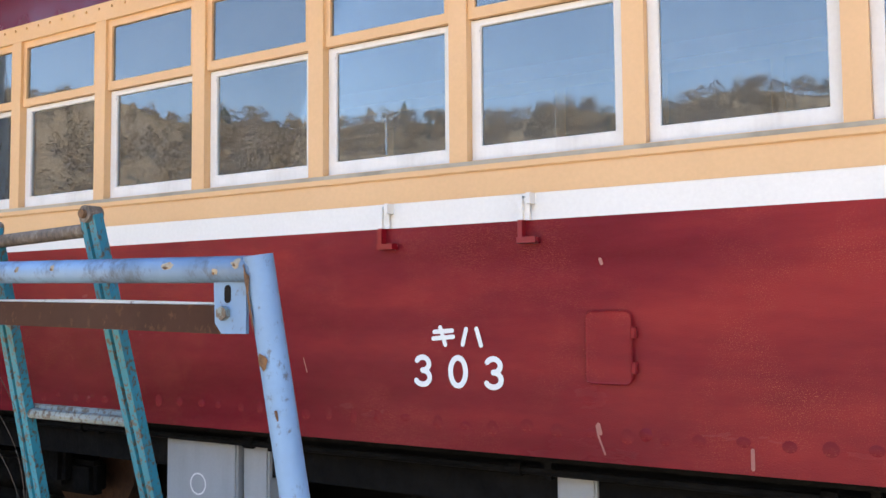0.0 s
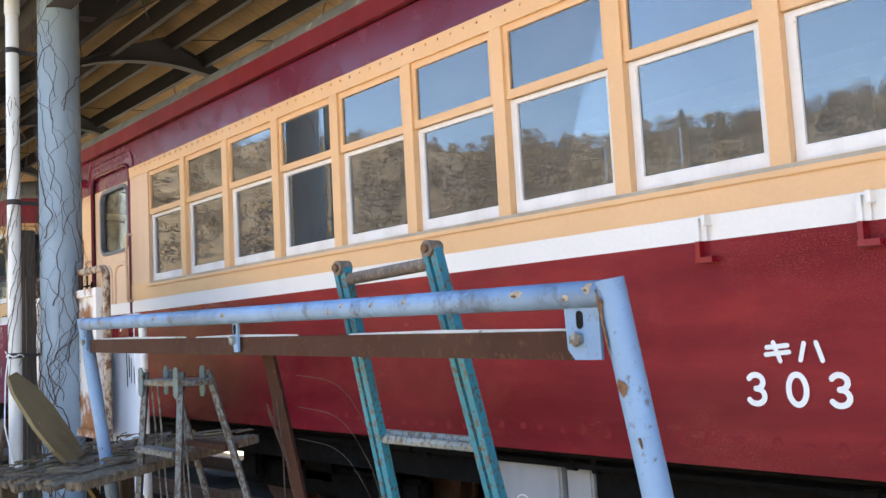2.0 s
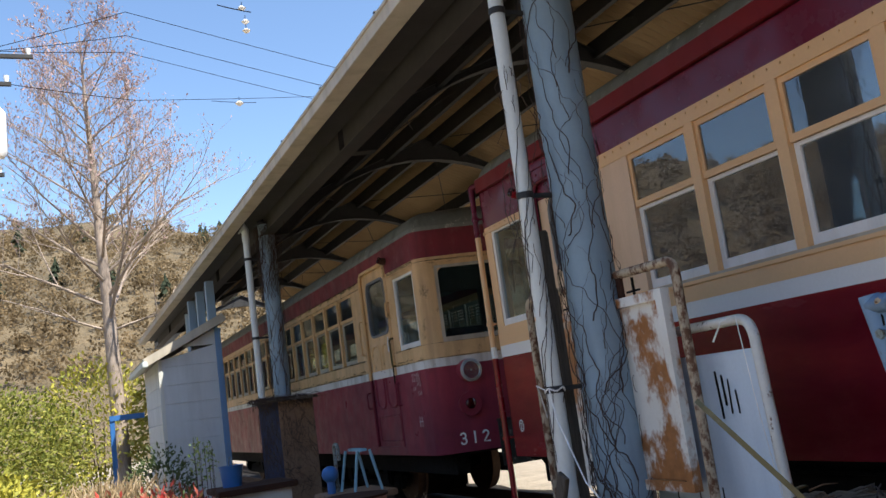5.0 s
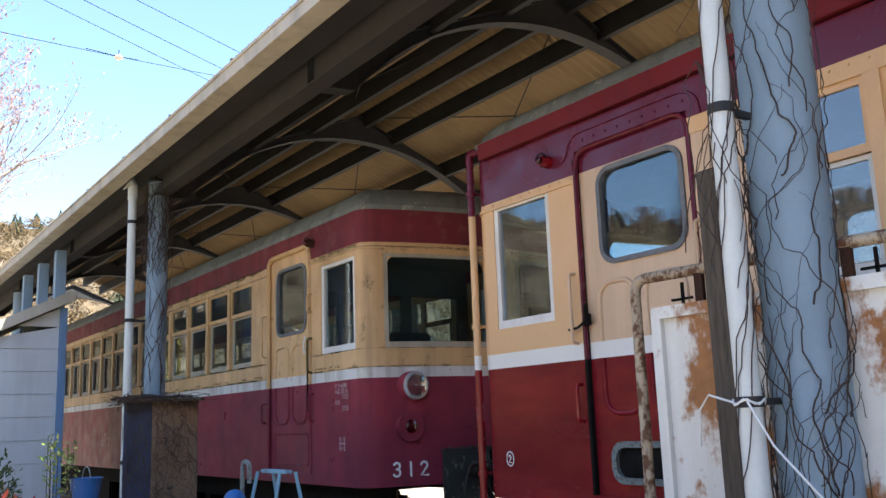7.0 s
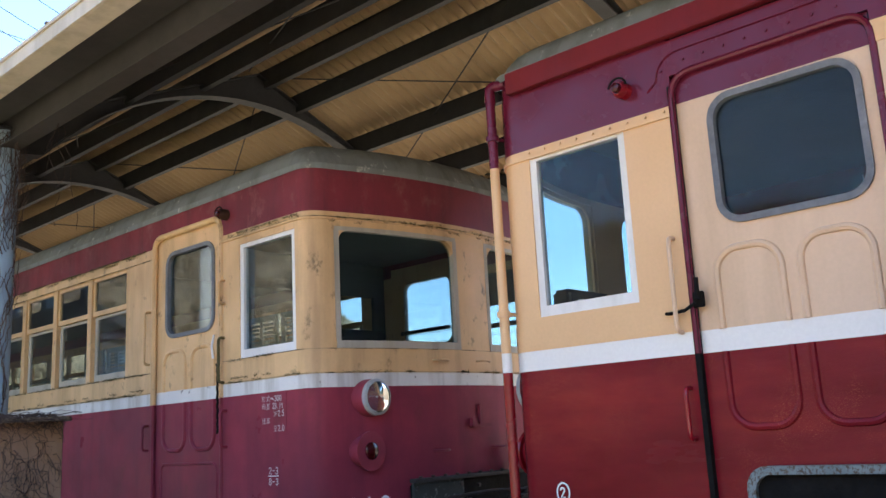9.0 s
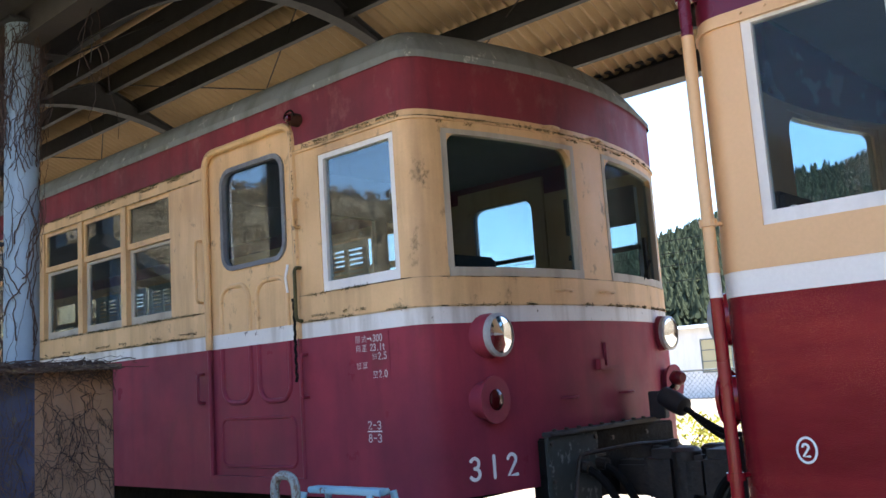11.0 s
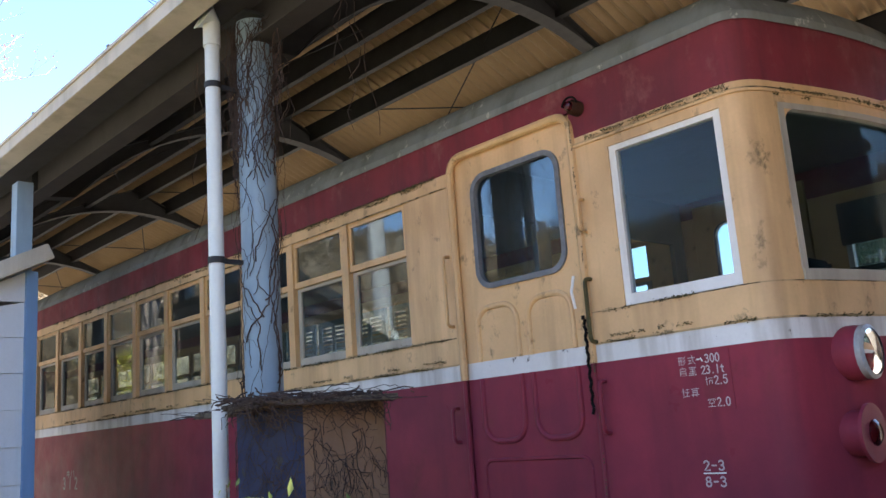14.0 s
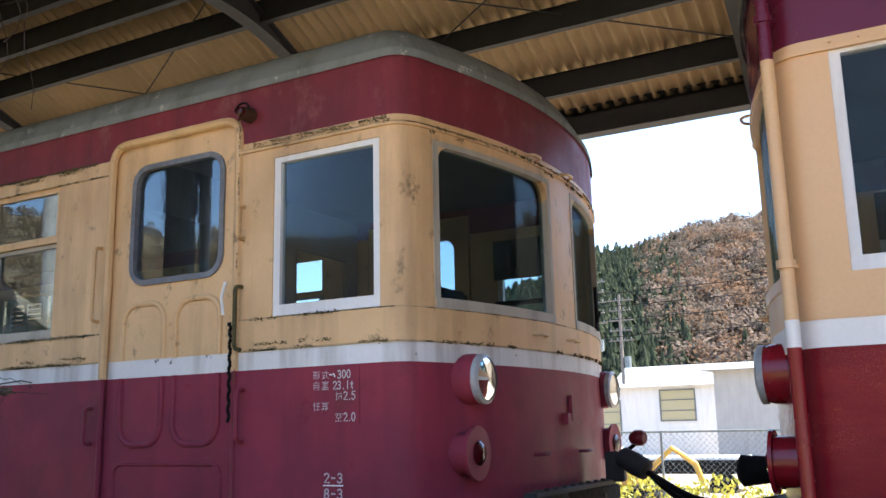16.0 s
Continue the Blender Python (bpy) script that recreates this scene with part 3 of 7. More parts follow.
def railcar(label, c):
    car = thing("railcar", label, "railcar", group="diesel railcars")
    sgn, xs = c["sgn"], c["xs"]
    face = face_curve(xs, sgn)
    d0, d1 = c["door"]
    near, far_end = c["span"]
    obs = []
    bot, w0, w1, s0, wt, pc, cc, lt = c["bot"], c["w0"], c["w1"], c["s0"], c["wt"], c["cream_top"], c["cabcream"], c["letter_top"]
    cab_edge, pass_edge = (d1, d0) if sgn > 0 else (d0, d1)

    def pl(xa, xb, z0, z1, mat, name, lab="", out=0.0, depth=0.05):
        a, b = min(xa, xb), max(xa, xb)
        o = part(name, strip([(a, 3.0), (b, 3.0)], z0, z1, depth, out=out), c[mat], car, lab)
        obs.append(o)
        return o

    def cabline(z0, z1, mat, name, lab="", out=0.0):
        line = [(cab_edge, 3.0)] + face
        o = part(name, strip(oriented(line, sgn), z0, z1, 0.05, out=out), c[mat], car, lab, smooth=True)
        obs.append(o)
        return o

    for z0, z1, mat, name, out in ((bot, w0, "red", "lower_panel", 0.0), (w0, w1, "white", "white_stripe", 0.001), (w1, s0, "cream", "waist_panel", 0.004)):
        pl(far_end, pass_edge, z0, z1, mat, name, out=out)
        cabline(z0, z1, mat, name, out=out)
    # posts and panels of the window band
    pitch, first, nwin = c["pitch"], c["first_post"], c["nwin"]
    hp = c["post"] / 2
    step = -sgn * pitch
    pl(pass_edge, first - sgn * hp, s0, wt, "doorcream" if c["door_red_top"] else "cream", "side_panel")
    for k in range(nwin + 1):
        x = first + step * k
        if k:
            pl(x - hp, x + hp, s0, wt, "cream", "window_post", out=0.004)
    last = first + step * nwin
    pl(last + step * 0.05, far_end, s0, wt, "cream", "side_panel")
    pl(far_end, pass_edge, wt, pc, "cream", "cream_rail", out=0.006)
    pl(far_end, pass_edge, pc, lt, "letter", "letterboard")
    # cab window band
    cw0, cw1, cz0, cz1 = c["cabwin"]
    near_w, far_w = (cw0, cw1) if sgn > 0 else (cw1, cw0)
    pl(cab_edge, near_w, s0, cc, "cream", "cab_panel")
    pl(near_w, far_w, cz1, cc, "cream", "cab_header")
    yl, yr = 3.19, 4.19
    corner = [(far_w, 3.0)] + clip_curve(face, 3.0, yl)
    obs.append(part("corner_pillar", strip(oriented(corner, sgn), s0, cc, 0.06), c["cream"], car, smooth=True))
    obs.append(part("front_header", strip(oriented(clip_curve(face, yl, MID), sgn), cz1, cc, 0.06), c["cream"], car))
    fl = clip_curve(face, yl, yr)
    obs.append(part("front_pane", strip([(p[0] - sgn * 0.03, p[1]) for p in oriented(fl, sgn)], s0 + 0.03, cz1, 0.005), "windscreen", car))
    bm = strip(oriented(fl, sgn), s0, s0 + 0.05, 0.05, out=0.012)
    strip(oriented(fl, sgn), cz1 - 0.025, cz1 + 0.004, 0.05, bm, out=0.006)
    strip(oriented(clip_curve(face, yl - 0.004, yl + 0.03), sgn), s0 + 0.05, cz1 - 0.02, 0.05, bm, out=0.006)
    strip(oriented(clip_curve(face, yr - 0.03, yr + 0.004), sgn), s0 + 0.05, cz1 - 0.02, 0.05, bm, out=0.006)
    obs.append(part("front_window_frame", bm, c["frontframe"], car))
    fxa = lambda yy: xs + sgn * (0.37 - 0.2 * ((yy - MID) / 1.155) ** 2) if yy > 3.2 else clip_curve(face, 3.0, yy)[-1][0]
    for ya, sy, rr in ((yl + 0.028, 1, 0.07), (yr - 0.028, -1, 0.11)):
        bm = bmesh.new()
        zt_ = cz1 - 0.022
        q = [(ya, zt_)] + [(ya + sy * rr * (1 - math.sin(radians(a))), zt_ - rr * (1 - math.cos(radians(a)))) for a in range(0, 91, 15)]
        for o_ in (0.004,):
            f0 = [bm.verts.new((fxa(yy) + sgn * o_, yy, zz)) for yy, zz in q]
            f1 = [bm.verts.new((fxa(yy) - sgn * 0.05, yy, zz)) for yy, zz in q]
            bm.faces.new(f0)
            bm.faces.new(f1[::-1])
            for i in range(len(q)):
                bm.faces.new((f0[i], f0[(i + 1) % len(q)], f1[(i + 1) % len(q)], f1[i]))
        obs.append(part("corner_fillet", bm, c["cream"], car))
    # rail above the windscreens and rain lip
    obs.append(part("rain_lip", strip(oriented([(cab_edge, 3.0)] + face, sgn), cc - 0.055, cc - 0.035, 0.02, out=0.012), c["cream"], car))
    cabline(cc, lt, "letter", "letterboard")
    if c["roof0"] > 0.05:
        cabline(lt, lt + c["roof0"] + 0.004, "letter", "cant_rail", out=-0.004)
    # cab side window
    x0, x1 = c["cabwin"][:2]
    bm = ring([(x0, cz0), (x1, cz0), (x1, cz1), (x0, cz1)], [(x0 + 0.04, cz0 + 0.055), (x1 - 0.04, cz0 + 0.055), (x1 - 0.04, cz1 - 0.03), (x0 + 0.04, cz1 - 0.03)], 3.008, 3.05)
    f = part("cab_side_window", bm, "sash", car, "white-painted cab side window")
    g = part("pane", box(x0 + 0.03, x1 - 0.03, 3.028, 3.032, cz0 + 0.04, cz1 - 0.02), "glass312", f)
    obs += [f, g]
    if cz0 > s0 + 0.005:
        pl(near_w, far_w, s0, cz0, "cream", "cab_sill")
    # door
    n0 = set(bpy.data.objects)
    cab_door(car, d0, d1, c, sgn, None)
    made = [o for o in bpy.data.objects if o not in n0]
    obs += made
    pl(d0, d1, c["door_top"], lt, "letter", "letterboard")
    pl(d0, d1, bot, c["door_bot"], "red", "door_sill")
    # windows of the near side
    hw = pitch / 2 - hp
    unit = window_unit("side_window", hw, s0, c["zm"], wt, c)
    for k in range(nwin):
        x = first + step * (k + 0.5)
        place_window(unit, car, x, 3.0)
        place_window(unit, car, x, 2 * MID - 3.0, True)
        if c["sgn"] < 0:
            part("roller_blind", box(x - hw, x + hw, 5.60, 5.606, s0 + (0.56 if k in (0, 1) else 0.13 + 0.05 * ((k * 7) % 3)), wt - 0.01), "blind", car, "lowered grey-blue roller blind")
        elif 1 <= k <= 8:
            bl = part("louvre_shutter", ring([(x - hw, s0 + 0.16), (x + hw, s0 + 0.16), (x + hw, wt - 0.05), (x - hw, wt - 0.05)], [(x - hw + 0.07, s0 + 0.24), (x + hw - 0.07, s0 + 0.24), (x + hw - 0.07, wt - 0.12), (x - hw + 0.07, wt - 0.12)], 5.585, 5.61), "shutter", car, "grey-green louvred shutter")
            part("middle_rail", box(x - 0.03, x + 0.03, 5.585, 5.605, s0 + 0.24, wt - 0.12), "shutter", bl)
            for j in range(11):
                z_ = s0 + 0.27 + j * 0.048
                part("slat", box(x - hw + 0.07, x + hw - 0.07, 5.592, 5.604, z_, z_ + 0.03), "shutter", bl)
    drop_unit(unit)
    mirrored(car, obs)
    # middle pillar of the front
    mp = clip_curve(face, yr, MID)
    mp = mp + [(p[0], 2 * MID - p[1]) for p in mp[::-1][1:]]
    part("middle_pillar", strip(oriented(mp, sgn), s0, cz1, 0.06, out=0.002), c["cream"], car)
    # roof
    whole = [(far_end, 3.0)] + face + [(p[0], 2 * MID - p[1]) for p in face[::-1][1:]] + [(far_end, 2 * MID - 3.0)]
    bm = bmesh.new()
    loops = []
    for d in (-c["lip"], -c["lip"], 0.0, 0.03, 0.07, 0.13, 0.22, 0.36, 0.55, 0.8, 1.1, 1.35):
        z = lt + c["roof0"] + (c["roof_h"] * (0.4 * (1 - math.exp(-max(d, 0) / 0.05)) + 0.6 * (1 - math.exp(-max(d, 0) / 0.5))) if d >= 0 else (-0.03 if not loops else 0.012))
        s = 1 - d / HALF
        loops.append([bm.verts.new((p[0] - (sgn * d * 0.9 if i not in (0, len(whole) - 1) else 0), MID + (p[1] - MID) * max(s, 0.002), z)) for i, p in enumerate(whole)])
    for a, b in zip(loops, loops[1:]):
        for i in range(len(whole) - 1):
            bm.faces.new((a[i], a[i + 1], b[i + 1], b[i]))
    part("roof", bm, "roofgrey", car, "grey-painted roof with moss and flaking paint", smooth=True)
    # rear end wall, floor, partition, underframe
    ex = far_end
    part("end_wall", box(min(ex, ex - sgn * 0.05), max(ex, ex - sgn * 0.05), 3.0, 5.71, bot, lt), c["red"], car)
    xa, xb = sorted((far_end, xs + sgn * 0.1))
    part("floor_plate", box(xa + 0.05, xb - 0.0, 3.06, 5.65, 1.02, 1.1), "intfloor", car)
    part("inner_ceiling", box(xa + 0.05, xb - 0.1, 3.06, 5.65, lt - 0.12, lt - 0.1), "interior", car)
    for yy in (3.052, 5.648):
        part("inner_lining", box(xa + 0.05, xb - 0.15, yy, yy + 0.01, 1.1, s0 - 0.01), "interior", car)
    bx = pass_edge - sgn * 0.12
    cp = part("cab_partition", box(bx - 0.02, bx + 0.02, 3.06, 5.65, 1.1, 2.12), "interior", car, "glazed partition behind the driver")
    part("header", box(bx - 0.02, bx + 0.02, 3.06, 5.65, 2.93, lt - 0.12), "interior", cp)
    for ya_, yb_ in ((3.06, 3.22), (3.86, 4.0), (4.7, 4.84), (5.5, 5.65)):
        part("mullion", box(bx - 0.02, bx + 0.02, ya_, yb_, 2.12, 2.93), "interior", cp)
    part("underframe", box(xa + 0.1, xb + 0.02, 3.12, 5.6, 0.93, 1.02), "black", car, "grimy black underframe with shade in its colour")
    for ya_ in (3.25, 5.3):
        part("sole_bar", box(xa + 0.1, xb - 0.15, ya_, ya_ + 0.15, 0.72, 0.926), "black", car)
    # Long black box added to hide the sunlit ground beyond the car.
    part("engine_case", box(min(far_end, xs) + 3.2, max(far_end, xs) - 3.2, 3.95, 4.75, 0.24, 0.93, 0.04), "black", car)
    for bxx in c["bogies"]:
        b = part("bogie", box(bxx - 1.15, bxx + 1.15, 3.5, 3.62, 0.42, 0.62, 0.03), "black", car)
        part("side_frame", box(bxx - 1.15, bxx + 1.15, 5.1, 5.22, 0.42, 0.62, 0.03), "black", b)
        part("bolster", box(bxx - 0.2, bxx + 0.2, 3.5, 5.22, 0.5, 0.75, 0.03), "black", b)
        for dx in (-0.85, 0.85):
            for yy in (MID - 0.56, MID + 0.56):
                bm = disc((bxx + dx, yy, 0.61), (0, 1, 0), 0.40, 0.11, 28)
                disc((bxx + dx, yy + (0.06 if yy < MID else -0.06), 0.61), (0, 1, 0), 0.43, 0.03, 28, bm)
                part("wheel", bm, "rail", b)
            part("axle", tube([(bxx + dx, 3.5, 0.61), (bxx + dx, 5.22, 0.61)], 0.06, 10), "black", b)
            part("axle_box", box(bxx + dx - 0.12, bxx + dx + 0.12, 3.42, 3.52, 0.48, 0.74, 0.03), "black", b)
    return car


C303 = dict(sgn=-1, xs=-9.50, bot=0.97, w0=1.828, w1=1.928, s0=2.069, wt=2.99, cream_top=3.083, cabcream=2.99, letter_top=3.31,
            door=(-8.56, -7.66), door_bot=1.03, door_top=3.135, dwin=(-8.385, -7.745, 2.395, 2.965), door_red_top=True, panel_bot=1.50, low_panel=False,
            cabwin=(-9.41, -8.83, 2.095, 2.95), span=(0, 6.6), pitch=0.705, first_post=-7.31, nwin=17, post=0.08, zm=2.65,
            red="red303side", white="white303", cream="cream303", doorcream="pinkcream", letter="letter303", glass="glass303", sash="sash", frontframe="cream303",
            lip=0.02, roof0=0.13, roof_h=0.33, bogies=(-5.6, 3.2), frame_r=0.016)
C312 = dict(sgn=1, xs=-11.39, bot=0.96, w0=1.875, w1=1.97, s0=2.13, wt=3.05, cream_top=3.13, cabcream=3.06, letter_top=3.385,
            door=(-13.23, -12.28), door_bot=1.06, door_top=3.21, dwin=(-13.06, -12.41, 2.395, 3.05), door_red_top=False, panel_bot=1.52, low_panel=True,
            cabwin=(-12.05, -11.41, 2.135, 2.955), span=(0, -27.0), pitch=0.69, first_post=-13.645, nwin=18, post=0.075, zm=2.73,
            red="red312", white="white312", cream="cream312", doorcream="cream312", letter="letter312", glass="glass312", sash="greysash", frontframe="greysash",
            lip=0.012, roof0=0.0, roof_h=0.36, bogies=(-15.2, -23.6), frame_r=0.024)
car303 = railcar("glossy maroon and cream diesel railcar with a white stripe", C303)
car312 = railcar("older diesel railcar in faded maroon and moss-stained cream", C312)
# sill ledge and sealant line under the windows of the glossy car
part("sill_ledge", box(-7.3, 6.6, 2.984, 2.9955, 2.026, 2.050, 0.003), "cream303", car303)
part("sealant_line", box(-7.27, 6.6, 2.992, 2.9955, 2.0505, 2.0665), "greysash", car303, "grey sealant under the sashes")
# gutter boards of the glossy car
for y in (2.955, 2 * MID - 3.0 + 0.001):
    part("gutter_board", box(-9.5, 6.6, y, y + 0.044, 3.315, 3.435, 0.004), "gutter303", car303, "red gutter board")


# ---- cab furniture seen through the windscreens ----
def cab_furniture(car, c):
    """Driver's desk, seat, gauge panel, rails across the far cab windows, and an added sky-blocking panel."""
    sg, xs = c["sgn"], c["xs"]

    def bx(a, b, y0, y1, z0, z1, bev=0.0):
        return box(min(xs + sg * a, xs + sg * b), max(xs + sg * a, xs + sg * b), y0, y1, z0, z1, bev)
    d = part("driver_desk", bx(-0.12, 0.12, 3.25, 3.95, 1.1, 2.05, 0.03), "steel", car, "dark driver's desk with gauges")
    part("gauge_panel", bx(-0.06, 0.06, 3.32, 3.75, 2.05, 2.28, 0.02), "steel", d)
    for y in (3.42, 3.54, 3.66):
        part("gauge", tube([(xs - sg * 0.06, y, 2.18), (xs - sg * 0.075, y, 2.18)], 0.045, 16), "chrome", d)
    part("controller_handle", tube(bend([(xs - sg * 0.02, 3.82, 2.05), (xs - sg * 0.02, 3.82, 2.2), (xs - sg * 0.12, 3.74, 2.2)], 0.03), 0.014, 8), "chrome", d, smooth=True)
    st = part("driver_seat", bx(-0.95, -0.55, 3.35, 3.80, 1.52, 1.60, 0.03), "seat", car, "blue driver's seat")
    part("seat_post", tube([(xs - sg * 0.75, 3.58, 1.1), (xs - sg * 0.75, 3.58, 1.52)], 0.04, 10), "steel", st)
    x0, x1 = c["cabwin"][:2]
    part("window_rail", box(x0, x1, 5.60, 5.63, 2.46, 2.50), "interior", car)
    # Added panel that cuts down the bright sky in the far window.
    part("sun_visor", box(x0, x1, 5.59, 5.60, 2.66, 2.96), "interior", car, "dark panel added to block sky in the far cab window")
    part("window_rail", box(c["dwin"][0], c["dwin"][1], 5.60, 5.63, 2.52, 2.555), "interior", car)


cab_furniture(car303, C303)
cab_furniture(car312, C312)

# ---- lettering, fittings of the cars ----
M["lettering"] = paint("white sign paint", (0.82, 0.82, 0.80), (0.62, 0.60, 0.57), rough=0.5, streak=False, dent=0, var=0.15)
M["turquoise"] = paint("turquoise ladder paint", (0.015, 0.215, 0.31), (0.012, 0.10, 0.145), rough=0.5, rust=(0.12, 0.088, 0.06), rust_at=0.53, rust_scale=85, dent=0.2)
M["bluerail"] = paint("sky blue pipe paint", (0.20, 0.35, 0.55), (0.09, 0.15, 0.25), rough=0.5, var=0.7, rust=(0.14, 0.15, 0.16), rust_at=0.575, rust_scale=45, dent=0.08, soft=0.1)
M["railgrime"] = paint("grimy sky blue pipe paint", (0.18, 0.30, 0.47), (0.05, 0.08, 0.125), rough=0.5, var=0.8, rust=(0.075, 0.085, 0.105), rust_at=0.52, rust_scale=15, dent=0.08, soft=0.16)
M["oxide"] = paint("brown oxide steel", (0.055, 0.026, 0.017), (0.026, 0.014, 0.010), rough=0.8, rust=(0.11, 0.055, 0.03), rust_at=0.57, rust_scale=50, spec=0.15)
M["rustchip"] = rough_mat("bare rusty steel", (0.05, 0.028, 0.016), (0.22, 0.115, 0.05), 60, 0.9)
M["primer"] = rough_mat("tan primer under chipped paint", (0.24, 0.18, 0.11), (0.42, 0.36, 0.26), 60, 0.8)
M["rungrust"] = rough_mat("rust-pitted bare steel", (0.05, 0.04, 0.03), (0.17, 0.13, 0.095), 70, 0.7, third=(0.33, 0.30, 0.26))
M["rustpipe"] = paint("rust-eaten cream pipe", (0.46, 0.38, 0.27), (0.24, 0.16, 0.09), rough=0.8, rust=(0.17, 0.075, 0.035), rust_at=0.46, rust_scale=24, dent=0.3, soft=0.1)
M["whitepipe"] = paint("white enamelled pipe", (0.72, 0.71, 0.66), (0.45, 0.42, 0.36), rough=0.5, rust=(0.2, 0.1, 0.05), rust_at=0.60, rust_scale=22)
M["rustboard"] = paint("rust-blotched white signboard", (0.74, 0.74, 0.70), (0.50, 0.42, 0.30), rough=0.55, rust=(0.46, 0.19, 0.055), rust_at=0.475, rust_scale=3.0, dent=0.1, soft=0.08, grime=0.35)
M["bluepanel"] = paint("pale blue panel", (0.62, 0.71, 0.80), (0.44, 0.52, 0.62), rough=0.4, streak=True, dent=0.03)
M["alu"] = paint("weathered aluminium", (0.21, 0.25, 0.25), (0.07, 0.11, 0.12), rough=0.55, rust=(0.13, 0.095, 0.065), rust_at=0.51, rust_scale=70, dent=0.1)
M["oldwood"] = rough_mat("grey brown old timber", (0.035, 0.028, 0.02), (0.13, 0.105, 0.08), 9, 0.9, (6, 6, 0.5))
M["bark"] = rough_mat("dark bark roofing", (0.04, 0.032, 0.024), (0.17, 0.135, 0.09), 16, 0.95, (1, 3, 1), 1.0, 0.04, third=(0.30, 0.24, 0.15))
M["mossblade"] = paint("peeling olive plank", (0.16, 0.13, 0.055), (0.09, 0.072, 0.035), rough=0.8, rust=(0.45, 0.42, 0.36), rust_at=0.63, rust_scale=16)
M["vine"] = rough_mat("dead vine stems", (0.032, 0.022, 0.018), (0.085, 0.055, 0.042), 30, 0.95)
M["string"] = rough_mat("white plastic string", (0.7, 0.7, 0.68), (0.8, 0.8, 0.78), 20, 0.6)
M["drumpink"] = paint("faded pink drum paint", (0.38, 0.15, 0.13), (0.26, 0.09, 0.07), rough=0.6, rust=(0.19, 0.08, 0.04), rust_at=0.56, rust_scale=7)
M["drumblue"] = paint("light blue drum paint", (0.22, 0.40, 0.50), (0.15, 0.28, 0.36), rough=0.6, rust=(0.19, 0.1, 0.06), rust_at=0.64, rust_scale=9)
M["bluepl"] = paint("blue plastic", (0.035, 0.15, 0.40), (0.025, 0.09, 0.27), rough=0.4, dent=0)
M["plaster"] = paint("white plaster", (0.62, 0.62, 0.58), (0.4, 0.39, 0.34), rough=0.8)
M["ply"] = paint("brown plywood sheet", (0.23, 0.14, 0.078), (0.12, 0.072, 0.04), rough=0.8, rust=(0.07, 0.05, 0.035), rust_at=0.62, rust_scale=5)
M["navy"] = paint("navy blue sheet", (0.010, 0.019, 0.062), (0.006, 0.010, 0.03), rough=0.6, rust=(0.05, 0.045, 0.04), rust_at=0.6, rust_scale=12)
M["siding"] = paint("white lap siding", (0.56, 0.58, 0.60), (0.40, 0.42, 0.43), rough=0.6, dent=0.02, var=0.3)
M["bluetrim"] = paint("blue corner post", (0.16, 0.27, 0.45), (0.10, 0.18, 0.3), rough=0.5)


def stroke(pts, w, fn, bm=None):
    """A painted brush stroke: a flat band with round ends; fn maps u, v to a place on the surface."""
    bm = bm or bmesh.new()
    P = [Vector(p) for p in pts]
    L, Rr = [], []
    for i, p in enumerate(P):
        d = (P[min(i + 1, len(P) - 1)] - P[max(i - 1, 0)]).normalized()
        n = Vector((-d.y, d.x)) * w / 2
        L.append(p + n)
        Rr.append(p - n)
    if (P[0] - P[-1]).length < 1e-4:
        m_ = len(P) - 1
        ring_ = []
        for i in range(m_):
            d = (P[(i + 1) % m_] - P[i - 1]).normalized()
            n = Vector((-d.y, d.x)) * w / 2
            ring_.append((bm.verts.new(fn(*(P[i] + n))), bm.verts.new(fn(*(P[i] - n)))))
        for i in range(m_):
            a, b = ring_[i], ring_[(i + 1) % m_]
            bm.faces.new((a[0], b[0], b[1], a[1]))
        return bm
    d0, d1 = (P[0] - P[1]).normalized(), (P[-1] - P[-2]).normalized()
    lv = [bm.verts.new(fn(*v)) for v in L]
    rv = [bm.verts.new(fn(*v)) for v in Rr]
    for i in range(len(P) - 1):
        bm.faces.new((lv[i], lv[i + 1], rv[i + 1], rv[i]))
    for e, d, a, b in ((P[0], d0, lv[0], rv[0]), (P[-1], d1, lv[-1], rv[-1])):
        n = Vector((-d.y, d.x))
        cap = [bm.verts.new(fn(*(e + (d * math.sin(t) + n * math.cos(t)) * w / 2))) for t in (0.6, 1.2, 1.9, 2.5)]
        bm.faces.new([a] + cap + [b] if (a.co - cap[0].co).length < (b.co - cap[0].co).length else [b] + cap + [a])
    return bm


def arc(cx, cy, rx, ry, a0, a1, n=12):
    return [(cx + rx * math.cos(radians(a0 + (a1 - a0) * i / n)), cy + ry * math.sin(radians(a0 + (a1 - a0) * i / n))) for i in range(n + 1)]


